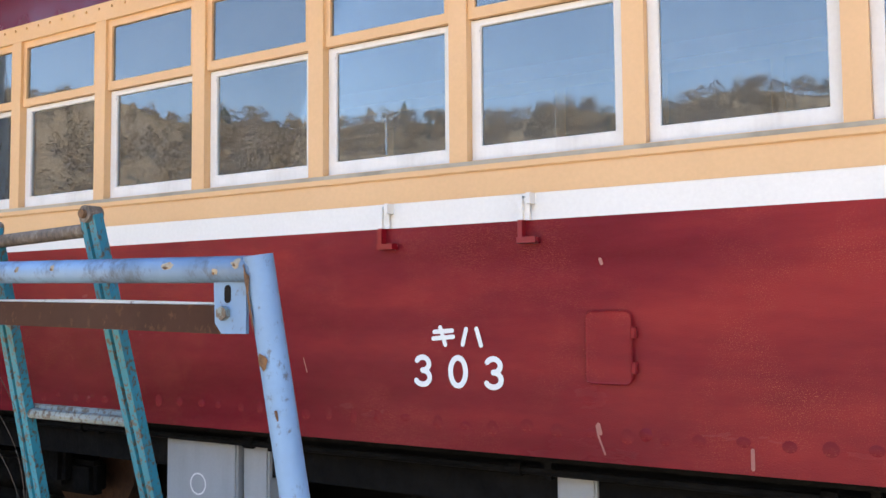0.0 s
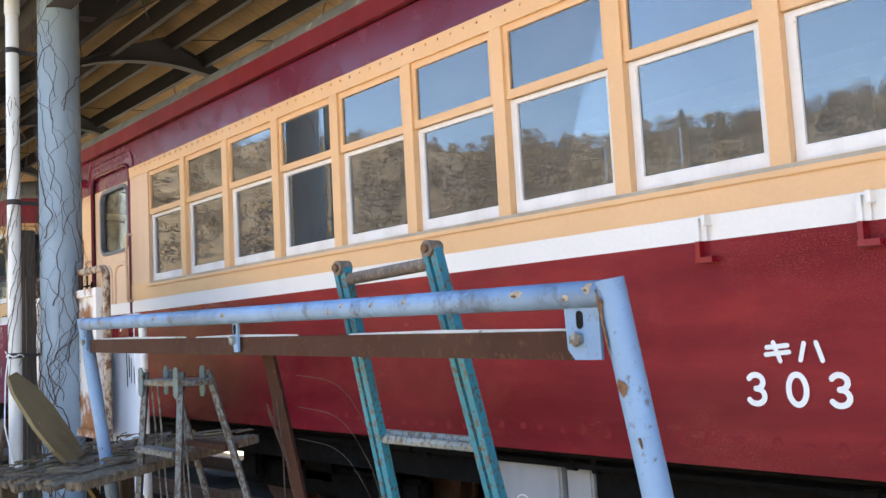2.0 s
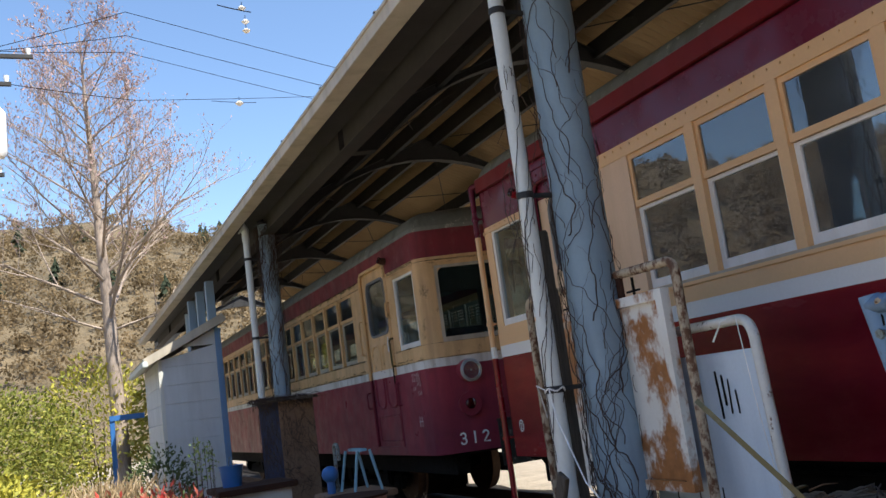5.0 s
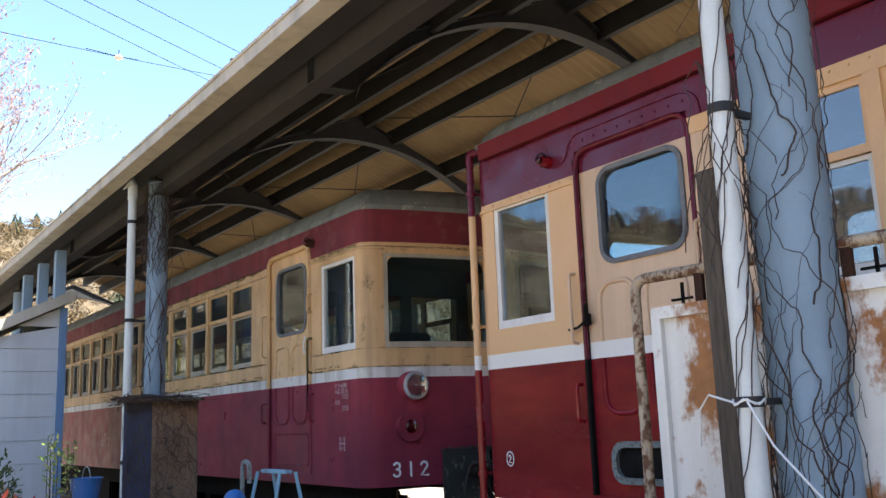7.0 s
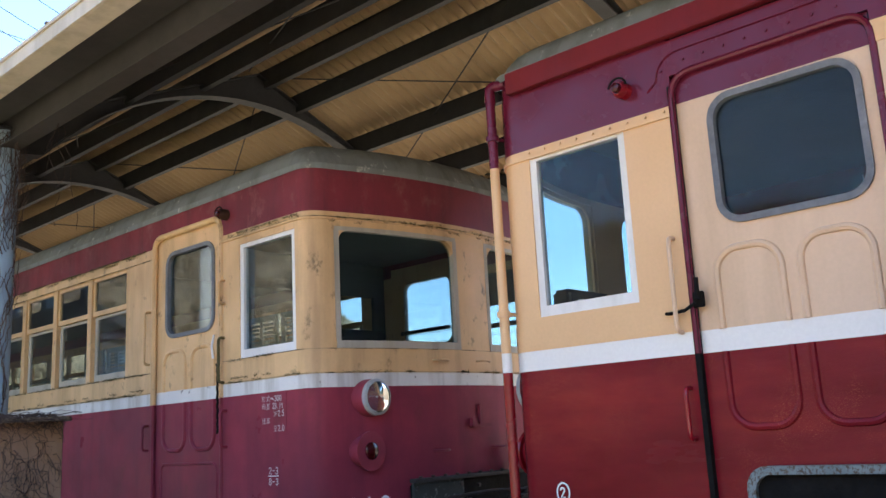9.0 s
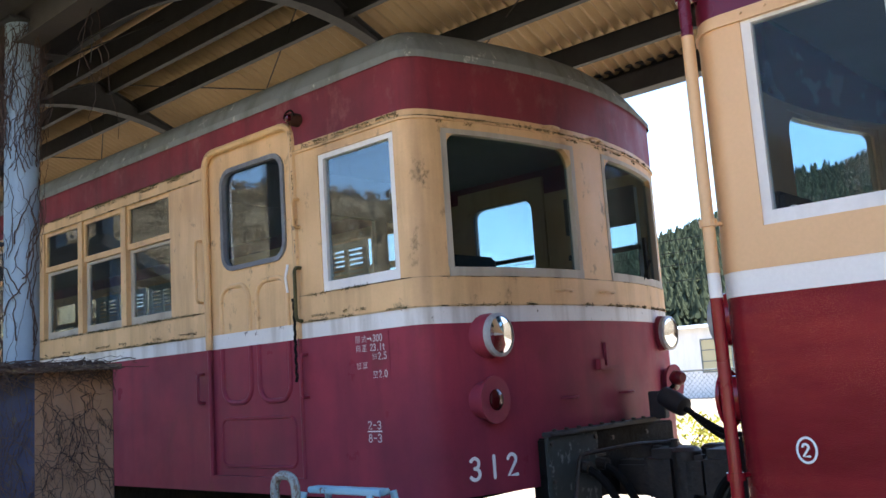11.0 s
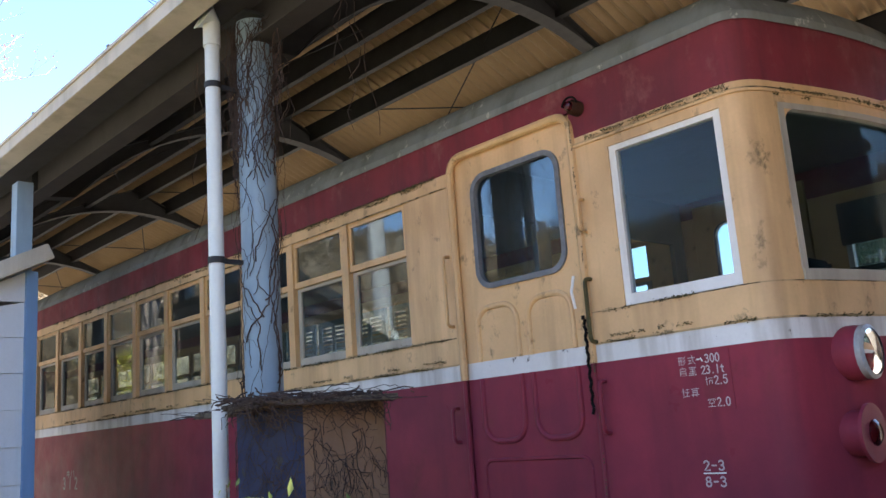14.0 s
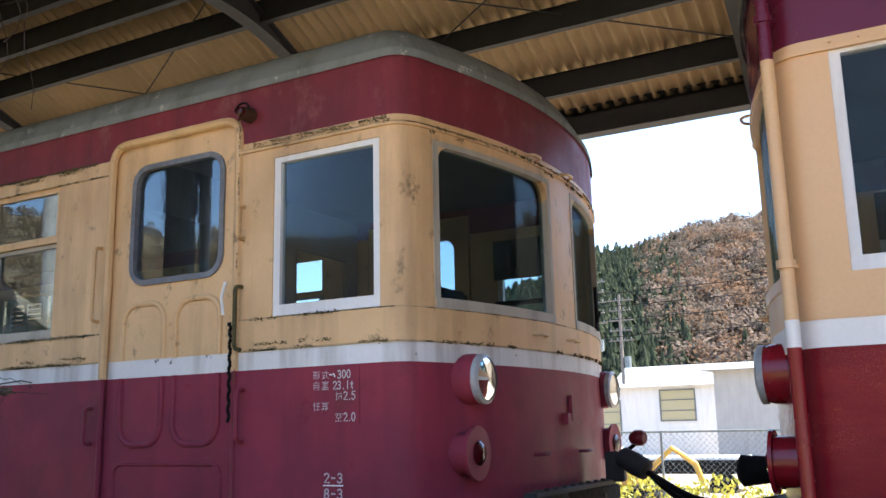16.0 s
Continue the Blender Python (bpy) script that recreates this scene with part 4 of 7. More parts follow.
GLYPH = {
    "3": [arc(0.24, 0.75, 0.22, 0.24, 150, -90), arc(0.24, 0.26, 0.25, 0.26, 90, -150)],
    "0": [arc(0.27, 0.5, 0.25, 0.5, 0, 360, 26)],
    "1": [[(0.27, 0), (0.27, 1.0)]],
    "2": [arc(0.26, 0.74, 0.24, 0.25, 165, -20, 10) + [(0.03, 0.01), (0.55, 0.01)]],
    "8": [arc(0.27, 0.75, 0.2, 0.24, -90, 270, 18), arc(0.27, 0.26, 0.24, 0.26, 90, 450, 18)],
    "-": [[(0.08, 0.5), (0.46, 0.5)]],
    "5": [[(0.5, 1.0), (0.1, 1.0), (0.06, 0.56)] + arc(0.25, 0.33, 0.25, 0.33, 110, -150, 10)],
    ".": [[(0.25, 0.0), (0.29, 0.05)]],
    "t": [[(0.25, 0.9), (0.25, 0.1), (0.4, 0.02)], [(0.08, 0.65), (0.45, 0.65)]],
}


def write(car, text, x, z, h, w, gap, fn, name="lettering", mat="lettering", wide=1.0):
    """White characters at x (left) and z (bottom) of height h."""
    for ch in text:
        if ch != " ":
            bm = bmesh.new()
            for k, s in enumerate(GLYPH[ch]):
                stroke([(x + px * h * wide, z + pz * h) for px, pz in s], w, lambda u, v, k=k: Vector(fn(u, v)) + Vector((0, -0.0007 * k, 0)), bm)
            part(name, bm, mat, car)
        x += gap
    return x


def on_side(u, v):
    return (u, 2.9955, v)


def on_face(u, v):
    """A place on the older car's curved front; u is the place across, as y."""
    y = u
    return (-11.39 + 0.37 - 0.2 * ((y - MID) / 1.155) ** 2 + 0.004, y, v)


write(car303, "303", -1.872, 1.212, 0.106, 0.021, 0.156, on_side, wide=1.25)
for k, pts in enumerate(([(-1.785, 1.425), (-1.705, 1.432)], [(-1.79, 1.392), (-1.70, 1.402)], [(-1.758, 1.447), (-1.735, 1.362)],
            [(-1.642, 1.44), (-1.658, 1.365)], [(-1.597, 1.442), (-1.578, 1.362)])):
    part("lettering", stroke([(u_, 1.400 + (v_ - 1.405) * 0.78) for u_, v_ in pts], 0.017, lambda u, v: (u, 2.9955 - 0.0007 * k, v)), "lettering", car303)
bm = stroke(arc(-9.345, 1.229, 0.036, 0.046, 0, 360, 28), 0.009, on_side)
part("lettering", bm, "lettering", car303)
write(car303, "2", -9.361, 1.206, 0.046, 0.009, 0.05, on_side)
write(car312, "312", 3.23, 1.045, 0.112, 0.019, 0.115, on_face)
M["oldletter"] = paint("worn white sign paint", (0.55, 0.47, 0.47), (0.36, 0.26, 0.27), rough=0.6, streak=False, dent=0)
write(car312, "2-3", -11.72, 1.338, 0.041, 0.0075, 0.037, on_side, mat="oldletter", wide=1.25)
write(car312, "8-3", -11.72, 1.268, 0.041, 0.0075, 0.037, on_side, mat="oldletter", wide=1.25)
part("lettering", stroke([(-11.725, 1.325), (-11.615, 1.325)], 0.006, on_side), "lettering", car312)
M["faintletter"] = paint("faded white sign paint", (0.32, 0.26, 0.27), (0.16, 0.09, 0.1), rough=0.6, streak=False, dent=0)
write(car312, "312", -19.60, 1.30, 0.115, 0.018, 0.165, on_side, mat="faintletter")
for a in ([(-19.50, 1.47), (-19.42, 1.475)], [(-19.50, 1.445), (-19.41, 1.45)], [(-19.462, 1.49), (-19.45, 1.42)], [(-19.36, 1.485), (-19.38, 1.42)], [(-19.31, 1.485), (-19.29, 1.42)]):
    part("lettering", stroke(a, 0.011, on_side), "faintletter", car312)
M["scuff"] = paint("pale scuffed paint", (0.42, 0.16, 0.13), (0.25, 0.05, 0.05), rough=0.5, streak=False, dent=0)
for a, w_ in (([(-1.125, 1.095), (-1.118, 1.06), (-1.095, 1.0)], 0.007), ([(-1.118, 1.10), (-1.11, 1.07)], 0.014), ([(-1.10, 1.675), (-1.095, 1.66)], 0.012), ([(-0.60, 1.05), (-0.60, 0.99)], 0.012), ([(-2.44, 1.30), (-2.42, 1.24)], 0.004)):
    part("paint_scuff", stroke(a, w_, on_side), "scuff", car303)
dent_ = part("dent_rivet", tube([(0, 0.0, 0), (0, -0.0025, 0), (0, -0.0045, 0), (0, -0.005, 0)], [0.024, 0.017, 0.008, 0.002], 12), "red303side", car303, smooth=True)
dent_.location = (-0.95, 3.0, 1.075)
for k in range(44):
    rnd = random.Random(810 + k)
    share(dent_, "dent_rivet", (-4.6 + 0.128 * k + rnd.uniform(-0.02, 0.02), 3.0005, 1.068 + rnd.uniform(-0.012, 0.012)), car303, scale=(rnd.uniform(0.7, 1.4), 0.5, rnd.uniform(0.7, 1.4)))
part("label_patch", box(-11.80, -11.525, 2.9965, 2.999, 1.60, 1.862), "red312", car312)


def kanji(x, z, s, strokes):
    for k, a in enumerate(strokes):
        part("lettering", stroke([(x + p[0] * s, z + p[1] * s) for p in a], s * 0.085, lambda u, v: (u, 2.9935 - 0.0005 * k, v)), "oldletter", car312)


sidefn = lambda u, v: (u, 2.9935, v)
kanji(-11.785, 1.812, 0.038, [[(0, .9), (.55, .9)], [(0, .5), (.55, .5)], [(.15, .9), (.1, 0)], [(.42, .9), (.42, 0)], [(1, .95), (.7, .7)], [(1, .6), (.7, .35)], [(1, .3), (.65, 0)]])
kanji(-11.735, 1.812, 0.038, [[(0, .75), (1, .75)], [(.1, .45), (.5, .45)], [(.3, .45), (.3, .1)], [(.05, .05), (.55, .15)], [(.65, 1), (.75, .3), (1, 0)]])
kanji(-11.785, 1.762, 0.038, [[(.1, 0), (.1, .85), (.9, .85), (.9, 0), (.1, 0)], [(.1, .55), (.9, .55)], [(.1, .28), (.9, .28)], [(.5, 1), (.4, .85)]])
kanji(-11.735, 1.762, 0.038, [[(0, .9), (1, .9)], [(.15, .7), (.85, .7)], [(.15, .45), (.85, .45)], [(.5, .95), (.5, 0)], [(.05, .22), (.95, .22)], [(0, 0), (1, 0)]])
kanji(-11.785, 1.665, 0.038, [[(0, .7), (.35, .7)], [(.2, 1), (.2, 0)], [(.5, .9), (1, .9)], [(.5, .55), (1, .55)], [(.75, .9), (.75, .1)], [(.45, .1), (1, .1)]])
kanji(-11.735, 1.665, 0.038, [[(0, .9), (1, .9)], [(.2, .7), (.8, .7)], [(.2, .5), (.8, .5)], [(.2, .7), (.2, .3)], [(.8, .7), (.8, .3)], [(0, .2), (1, .2)], [(.3, .3), (.2, 0)], [(.7, .3), (.7, 0)]])
kanji(-11.655, 1.712, 0.036, [[(0, .7), (.3, .7)], [(.15, 1), (.15, 0)], [(.45, .8), (1, .8)], [(.55, .5), (.95, .5)], [(.55, .5), (.55, .1)], [(.95, .5), (.95, .1)]])
kanji(-11.655, 1.615, 0.036, [[(0, .75), (0, .9), (1, .9), (1, .75)], [(.35, .8), (.1, .5)], [(.65, .8), (.9, .5)], [(.15, .4), (.85, .4)], [(.5, .4), (.5, 0)], [(0, 0), (1, 0)]])
for a in ([(-11.69, 1.83), (-11.675, 1.83)], [(-11.668, 1.835), (-11.66, 1.82)]):
    part("lettering", stroke(a, 0.006, sidefn), "lettering", car312)
write(car312, "300", -11.645, 1.812, 0.036, 0.006, 0.026, sidefn, mat="oldletter")
write(car312, "23.1t", -11.67, 1.762, 0.036, 0.006, 0.024, sidefn, mat="oldletter")
write(car312, "2.5", -11.61, 1.712, 0.036, 0.006, 0.022, sidefn, mat="oldletter")
write(car312, "2.0", -11.61, 1.615, 0.036, 0.006, 0.022, sidefn, mat="oldletter")


def headlamp(car, y, sgn, fx, z, mat):
    """A round headlamp in a painted bucket on the cab front."""
    x0 = fx
    b = part("headlamp", tube([(x0 - sgn * 0.06, y, z), (x0 + sgn * 0.03, y, z), (x0 + sgn * 0.075, y, z)], [0.125, 0.122, 0.112], 28), mat, car, "round headlamp in a painted bucket", smooth=True)
    part("rim", tube([(x0 + sgn * 0.06, y, z), (x0 + sgn * 0.085, y, z), (x0 + sgn * 0.095, y, z)], [0.12, 0.12, 0.102], 28, cap=False), "dullrim", b, smooth=True)
    bm = tube([(x0 + sgn * v, y, z) for v in (0.088, 0.07, 0.05, 0.04)], [0.102, 0.085, 0.05, 0.005], 28, cap=False)
    part("reflector", bm, "chrome", b, smooth=True)
    part("lens", tube([(x0 + sgn * v, y, z) for v in (0.09, 0.1, 0.104)], [0.102, 0.06, 0.004], 28, cap=False), "lens", b, smooth=True)
    part("bulb", tube([(x0 + sgn * 0.045, y, z), (x0 + sgn * 0.075, y, z)], [0.014, 0.01], 10), "chrome", b)


def tail_lamp(car, y, sgn, fx, z, mat):
    b = part("tail_lamp", tube([(fx - sgn * 0.08, y, z), (fx + sgn * 0.055, y, z), (fx + sgn * 0.056, y, z), (fx + sgn * 0.072, y, z)], [0.10, 0.10, 0.126, 0.126], 28), mat, car, "round tail lamp in a painted housing", smooth=True)
    part("lens", tube([(fx + sgn * v, y, z) for v in (0.06, 0.08, 0.092, 0.096)], [0.058, 0.056, 0.04, 0.003], 20), "redlens", b, smooth=True)


def face_x(xs, sgn, y):
    return xs + sgn * (0.37 - 0.2 * ((y - MID) / 1.155) ** 2)


for car, sgn, xs, z, mat in ((car312, 1, -11.39, 1.80, "red312"), (car303, -1, -9.5, 1.76, "red303")):
    for y in (3.40, 2 * MID - 3.40):
        headlamp(car, y, sgn, face_x(xs, sgn, y), z, mat)
        tail_lamp(car, y - 0.05 if y < MID else y + 0.05, sgn, face_x(xs, sgn, y) - sgn * 0.01, z - 0.345, mat)
    # small foot brackets above and below the windscreens, and a signal bracket
    for y, zz in ((3.98, 2.05), (4.42, 2.05), (3.98, 3.04), (4.42, 3.03), (3.95, 1.43), (4.55, 1.43)):
        fx = face_x(xs, sgn, y)
        pts = bend([(fx, y - 0.07, zz), (fx + sgn * 0.05, y - 0.05, zz), (fx + sgn * 0.05, y + 0.05, zz), (fx, y + 0.07, zz)], 0.03, 3)
        part("foot_bracket", tube(pts, 0.008, 6), mat if zz < 1.9 else ("cream312" if sgn > 0 else "cream303"), car)
    fx = face_x(xs, sgn, MID)
    bm = box(fx - 0.02, fx + 0.02, MID - 0.015, MID + 0.015, 1.60, 1.74)
    box(fx - 0.025, fx + 0.03, MID - 0.1, MID + 0.1, 1.58, 1.6, bm=bm)
    box(fx - 0.02, fx + 0.03, MID - 0.11, MID - 0.06, 1.58, 1.64, bm=bm)
    part("signal_bracket", bm, mat, car)
# wiper of the older car
fx = face_x(-11.39, 1, 5.1)
bm = tube([(fx + 0.02, 5.02, 2.15), (fx + 0.03, 5.13, 2.30)], 0.008, 6)
box(fx + 0.005, fx + 0.025, 5.09, 5.115, 2.17, 2.46, bm=bm)
part("wiper", bm, "black", car312, "black windscreen wiper")


def side_lamp(car, x, z, mat):
    b = part("side_lamp", tube([(x, 3.0, z), (x, 2.95, z), (x, 2.925, z)], [0.042, 0.04, 0.03], 16), mat, car, "small red marker lamp", smooth=True)
    part("hood", tube(arc_pts(x, 2.95, z, 0.05), 0.006, 5), "black", b)
    part("lens", tube([(x, 2.93, z), (x, 2.905, z), (x, 2.9, z)], [0.028, 0.022, 0.003], 14), "redlens", b, smooth=True)


def arc_pts(x, y, z, r):
    return [(x + r * math.cos(radians(a)), y - 0.02, z + r * math.sin(radians(a))) for a in range(10, 171, 20)]


side_lamp(car312, -12.21, 3.21, "oxide")
side_lamp(car303, -8.80, 3.13, "red303")
for x, z0, z1, mat in ((-13.30, 1.53, 1.72, "red312"), (-12.22, 1.53, 1.78, "red312"), (-13.29, 2.20, 2.62, "cream312"), (-12.24, 2.55, 2.72, "cream312"),
                       (-12.245, 1.98, 2.3, "moss")):
    handrail(car312, x, z0, z1, mat)
for x, z0, z1, mat in ((-8.615, 1.46, 1.68, "red303"), (-8.625, 1.93, 2.36, "pinkcream"), (-7.62, 1.40, 1.66, "red303"), (-7.625, 1.93, 2.50, "pinkcream")):
    handrail(car303, x, z0, z1, mat)
part("rubber_seal", box(-8.572, -8.548, 2.988, 3.02, 1.03, 3.08), "black", car303, "black rubber door seal")
# strap hooks, hatch, arch moulding, rivets and step well of the glossy car
for x in (-2.0, -1.375):
    bm = box(x - 0.028, x - 0.010, 2.965, 3.0, 1.828, 1.915)
    box(x + 0.012, x + 0.028, 2.95, 3.0, 1.885, 1.925, bm=bm)
    box(x - 0.028, x + 0.012, 2.982, 2.992, 1.828, 1.91, bm=bm)
    h = part("strap_hook", bm, "white303", car303, "small steel hook painted over in two colours")
    bm = box(x - 0.03, x - 0.012, 2.965, 3.0, 1.742, 1.828)
    box(x - 0.03, x + 0.045, 2.955, 3.0, 1.742, 1.765, bm=bm)
    part("hook_foot", bm, "red303", h)
bm = plate(rounded(-1.150, -0.990, 1.245, 1.49, 0.02), 2.978, 3.0)
hatch = part("hatch", bm, "red303side", car303, "small hinged hatch on the side panel")
part("hatch_edge", tube([(p[0], 2.981, p[1]) for p in rounded(-1.150, -0.990, 1.245, 1.49, 0.02) + [(-0.990, 1.47)]], 0.005, 5), "red303side", hatch)
for z in (1.30, 1.42):
    part("hinge", box(-0.989, -0.970, 2.975, 3.0, z - 0.02, z + 0.02, 0.003), "red303side", hatch)
part("latch", box(-1.165, -1.151, 2.975, 3.0, 1.345, 1.385, 0.003), "red303side", hatch)
o = [(-8.68, 3.09)] + arc(-8.50, 3.13, 0.13, 0.12, 180, 90, 6) + arc(-7.72, 3.13, 0.15, 0.12, 90, 0, 6) + [(-7.56, 3.09)]
part("arch_moulding", tube([(p[0], 2.998, p[1]) for p in o], 0.009, 6), "letter303", car303, smooth=True)
rv = disc((0, 0, 0), (0, 1, 0), 0.007, 0.008, 8)
rivet = part("rivet", rv, "cream303", car303)
rivet.location = (-7.5, 2.99, 3.05)
for i in range(80):
    share(rivet, "rivet", (-7.4 + 0.1 * i, 2.99, 3.055), car303)
for i in range(9):
    share(rivet, "rivet", (-9.4 + 0.1 * i, 2.99, 2.968), car303)
rv = part("rivet", disc((0, 0, 0), (0, 1, 0), 0.008, 0.01, 8), "letter303", car303)
rv.location = (-8.6, 2.998, 3.17)
for i in range(9):
    share(rv, "rivet", (-8.48 + 0.1 * i, 2.998, 3.195), car303)
part("step_rim", ring(rounded(-8.40, -7.68, 1.10, 1.34, 0.09), rounded(-8.365, -7.715, 1.135, 1.305, 0.07), 2.985, 3.03), "alu", car303, "bright metal rim round the door step well")
# Flat black plate stands for the shaded depth of the recess.
part("step_well", plate(rounded(-8.37, -7.71, 1.13, 1.31, 0.07), 3.012, 3.02), "black", car303)
M["grimeshadow"] = paint("broken grime and shadow line", (0.50, 0.36, 0.19), (0.2, 0.13, 0.06), rough=0.8, rust=(0.07, 0.055, 0.025), rust_at=0.49, rust_scale=7, dent=0, soft=0.08)
# hasp, padlock and chains on the doors
bm = box(-8.55, -8.50, 2.975, 3.0, 2.03, 2.10, 0.004)
tube([(-8.52, 2.97, 2.16), (-8.52, 2.965, 2.06)], 0.012, 6, bm)
tube([(-8.53, 2.96, 2.05), (-8.58, 2.955, 2.02), (-8.66, 2.965, 2.015), (-8.69, 2.985, 2.02)], 0.008, 6, bm)
part("door_chain", bm, "black", car303, "dark steel hasp and chain")
bm = tube([(-12.30, 2.975, 2.12 - 0.02 * i) for i in range(2)], 0.01, 6)
for i in range(15):
    z = 2.10 - 0.032 * i
    tube([(-12.29 + 0.006 * (-1) ** i, 2.972, z), (-12.29 - 0.006 * (-1) ** i, 2.972, z - 0.028)], 0.009, 5, bm)
part("door_chain", bm, "black", car312, "rusty chain hanging from the cab door")
bm = tube([(-12.33, 2.97, 2.33), (-12.345, 2.96, 2.25), (-12.335, 2.965, 2.16)], 0.008, 6)
face_ = face_curve(-11.39, 1)
whole_ = [(-12.26, 3.0)] + face_ + [(p[0], 2 * MID - p[1]) for p in face_[::-1][1:]]
# Grime lines that also paint the shadow gaps at the mouldings.
for line, z0, z1, o in ((whole_, 3.018, 3.024, 0.0135), (whole_, 1.966, 1.974, 0.006), (whole_, 2.126, 2.131, 0.0055), ([(-27, 3.0), (-13.27, 3.0)], 3.045, 3.052, 0.008), ([(-27, 3.0), (-13.27, 3.0)], 1.966, 1.974, 0.006), ([(-27, 3.0), (-13.27, 3.0)], 2.122, 2.131, 0.0055)):
    part("grime_line", strip(line, z0, z1, 0.001, out=o), "grimeshadow", car312)
part("door_latch", bm, "sash", car312)
# moss and grime lines along the mouldings of the older car
def moss_run(p, d, n, rnd):
    """A crumbly line of moss specks lying on a moulding."""
    vs, fs = [], []
    for _ in range(n):
        q = Vector(p) + Vector(d) * rnd.random() + Vector((0, -0.001, rnd.gauss(0, 0.005)))
        s_ = rnd.uniform(0.001, 0.0042)
        i = len(vs)
        vs += [q + Vector((-s_ * 1.6, 0, 0)), q + Vector((0, -0.003, -s_ * 0.8)), q + Vector((s_ * 1.6, 0, 0)), q + Vector((0, -0.003, s_ * 0.8))]
        fs.append((i, i + 1, i + 2, i + 3))
    return vs, fs


runs_v, runs_f = [], []
rnd = random.Random(77)


def add_run(p, d, n):
    v_, f_ = moss_run(p, d, n, rnd)
    o_ = len(runs_v)
    runs_v.extend(v_)
    runs_f.extend([tuple(i + o_ for i in f) for f in f_])


for k in range(120):
    x = -20 + k * 0.072 + rnd.uniform(-0.06, 0.06)
    if -13.35 < x < -12.2 or x > -11.5:
        continue
    L_ = rnd.uniform(0.04, 0.22)
    top = 3.128 if x < -13.3 else 3.045
    for zz in (top, top - 0.02 if rnd.random() < 0.4 else top, 2.0 if rnd.random() < 0.3 else 1.974, 2.128):
        if rnd.random() < 0.72:
            add_run((x, 2.9915, zz), (L_, 0, rnd.uniform(-0.004, 0.004)), int(L_ * 420))
for k in range(44):
    y = 3.16 + k * 0.055 + rnd.uniform(-0.03, 0.03)
    fx = face_x(-11.39, 1, max(y, 3.2))
    for zz in (3.018, 2.99 if rnd.random() < 0.3 else 3.018, 1.972):
        if rnd.random() < 0.6:
            add_run((fx + 0.013, y, zz), (face_x(-11.39, 1, y + 0.06) - fx, 0.06, 0), 22)
for k in range(26):
    z = rnd.uniform(1.2, 3.1)
    add_run((-12.262 + rnd.uniform(-0.004, 0.004), 2.976, z), (0, 0, 0.06), 10)
me = bpy.data.meshes.new("moss")
me.from_pydata(runs_v, [], runs_f)
me.materials.append(M["moss"])
ms_ = new("moss", me)
ms_.parent = car312
ms_["kind"] = "stuff"
# pipe on the front corner of the glossy car, in the car's three colours
pp = Vector((-9.625, 2.975))
for z0, z1, mat in ((2.93, 3.30, "letter303"), (1.93, 2.93, "cream303"), (1.83, 1.93, "white303"), (0.55, 1.83, "red303")):
    part("corner_pipe", tube([(pp.x, pp.y, z0), (pp.x, pp.y, z1)], 0.026, 12), mat, car303, smooth=True)
part("corner_pipe", tube(bend([(pp.x, pp.y, 3.30), (pp.x, pp.y, 3.40), (-9.56, 3.02, 3.41)], 0.03), 0.03, 10), "letter303", car303, smooth=True)
for z, mat in ((2.135, "cream303"), (1.13, "red303"), (3.1, "letter303")):
    bm = disc((pp.x, pp.y, z), (0, 0, 1), 0.036, 0.03, 14)
    tube([(pp.x, pp.y, z), (-9.57, 3.1, z)], 0.01, 6, bm)
    part("pipe_clip", bm, mat, car303)

# underfloor gear
part("air_pipe", tube([(-9.2, 3.16, 0.89), (6.0, 3.16, 0.885)], 0.016, 8), "black", car303, "dark air pipe under the side panel", smooth=True)
for x in (-4.1, -2.9, -1.52, -0.4, 0.7):
    bm = disc((x, 3.16, 0.89), (1, 0, 0), 0.028, 0.05, 10)
    part("pipe_collar", bm, "black", car303)
    part("pipe_hanger", box(x + 0.12, x + 0.15, 3.15, 3.19, 0.86, 0.97), "black", car303)
M["greybox"] = paint("pale grey equipment box", (0.42, 0.44, 0.44), (0.25, 0.26, 0.26), rough=0.6, rust=(0.16, 0.1, 0.06), rust_at=0.68)
bx_ = part("equipment_box", box(-3.50, -3.02, 3.2, 3.7, 0.36, 0.88, 0.012), "greybox", car303, "pale grey equipment box under the floor")
part("box_mark", stroke(arc(-3.27, 0.66, 0.05, 0.05, 0, 360, 24), 0.008, lambda u, v: (u, 3.196, v)), "lettering", bx_)
for x0, x1, z0 in ((-3.0, -2.84, 0.45), (-1.38, -1.22, 0.55)):
    part("equipment_box", box(x0, x1, 3.22, 3.5, z0, 0.88, 0.01), "greybox", car303, "small grey equipment box under the floor")
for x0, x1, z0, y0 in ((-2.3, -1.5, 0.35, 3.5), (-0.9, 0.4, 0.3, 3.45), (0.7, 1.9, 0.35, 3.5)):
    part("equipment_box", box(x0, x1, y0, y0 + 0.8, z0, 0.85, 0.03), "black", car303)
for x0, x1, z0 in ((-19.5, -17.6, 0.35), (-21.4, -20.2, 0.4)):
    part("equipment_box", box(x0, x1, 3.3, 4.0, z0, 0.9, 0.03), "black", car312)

# coupling gear between the cars
M["mottled"] = paint("mottled dark green plate", (0.03, 0.04, 0.036), (0.02, 0.025, 0.02), rough=0.8, rust=(0.2, 0.22, 0.19), rust_at=0.56, rust_scale=16)
M["greasy"] = rough_mat("greasy rusted steel", (0.008, 0.007, 0.006), (0.05, 0.036, 0.026), 14, 0.55, strength=0.5)


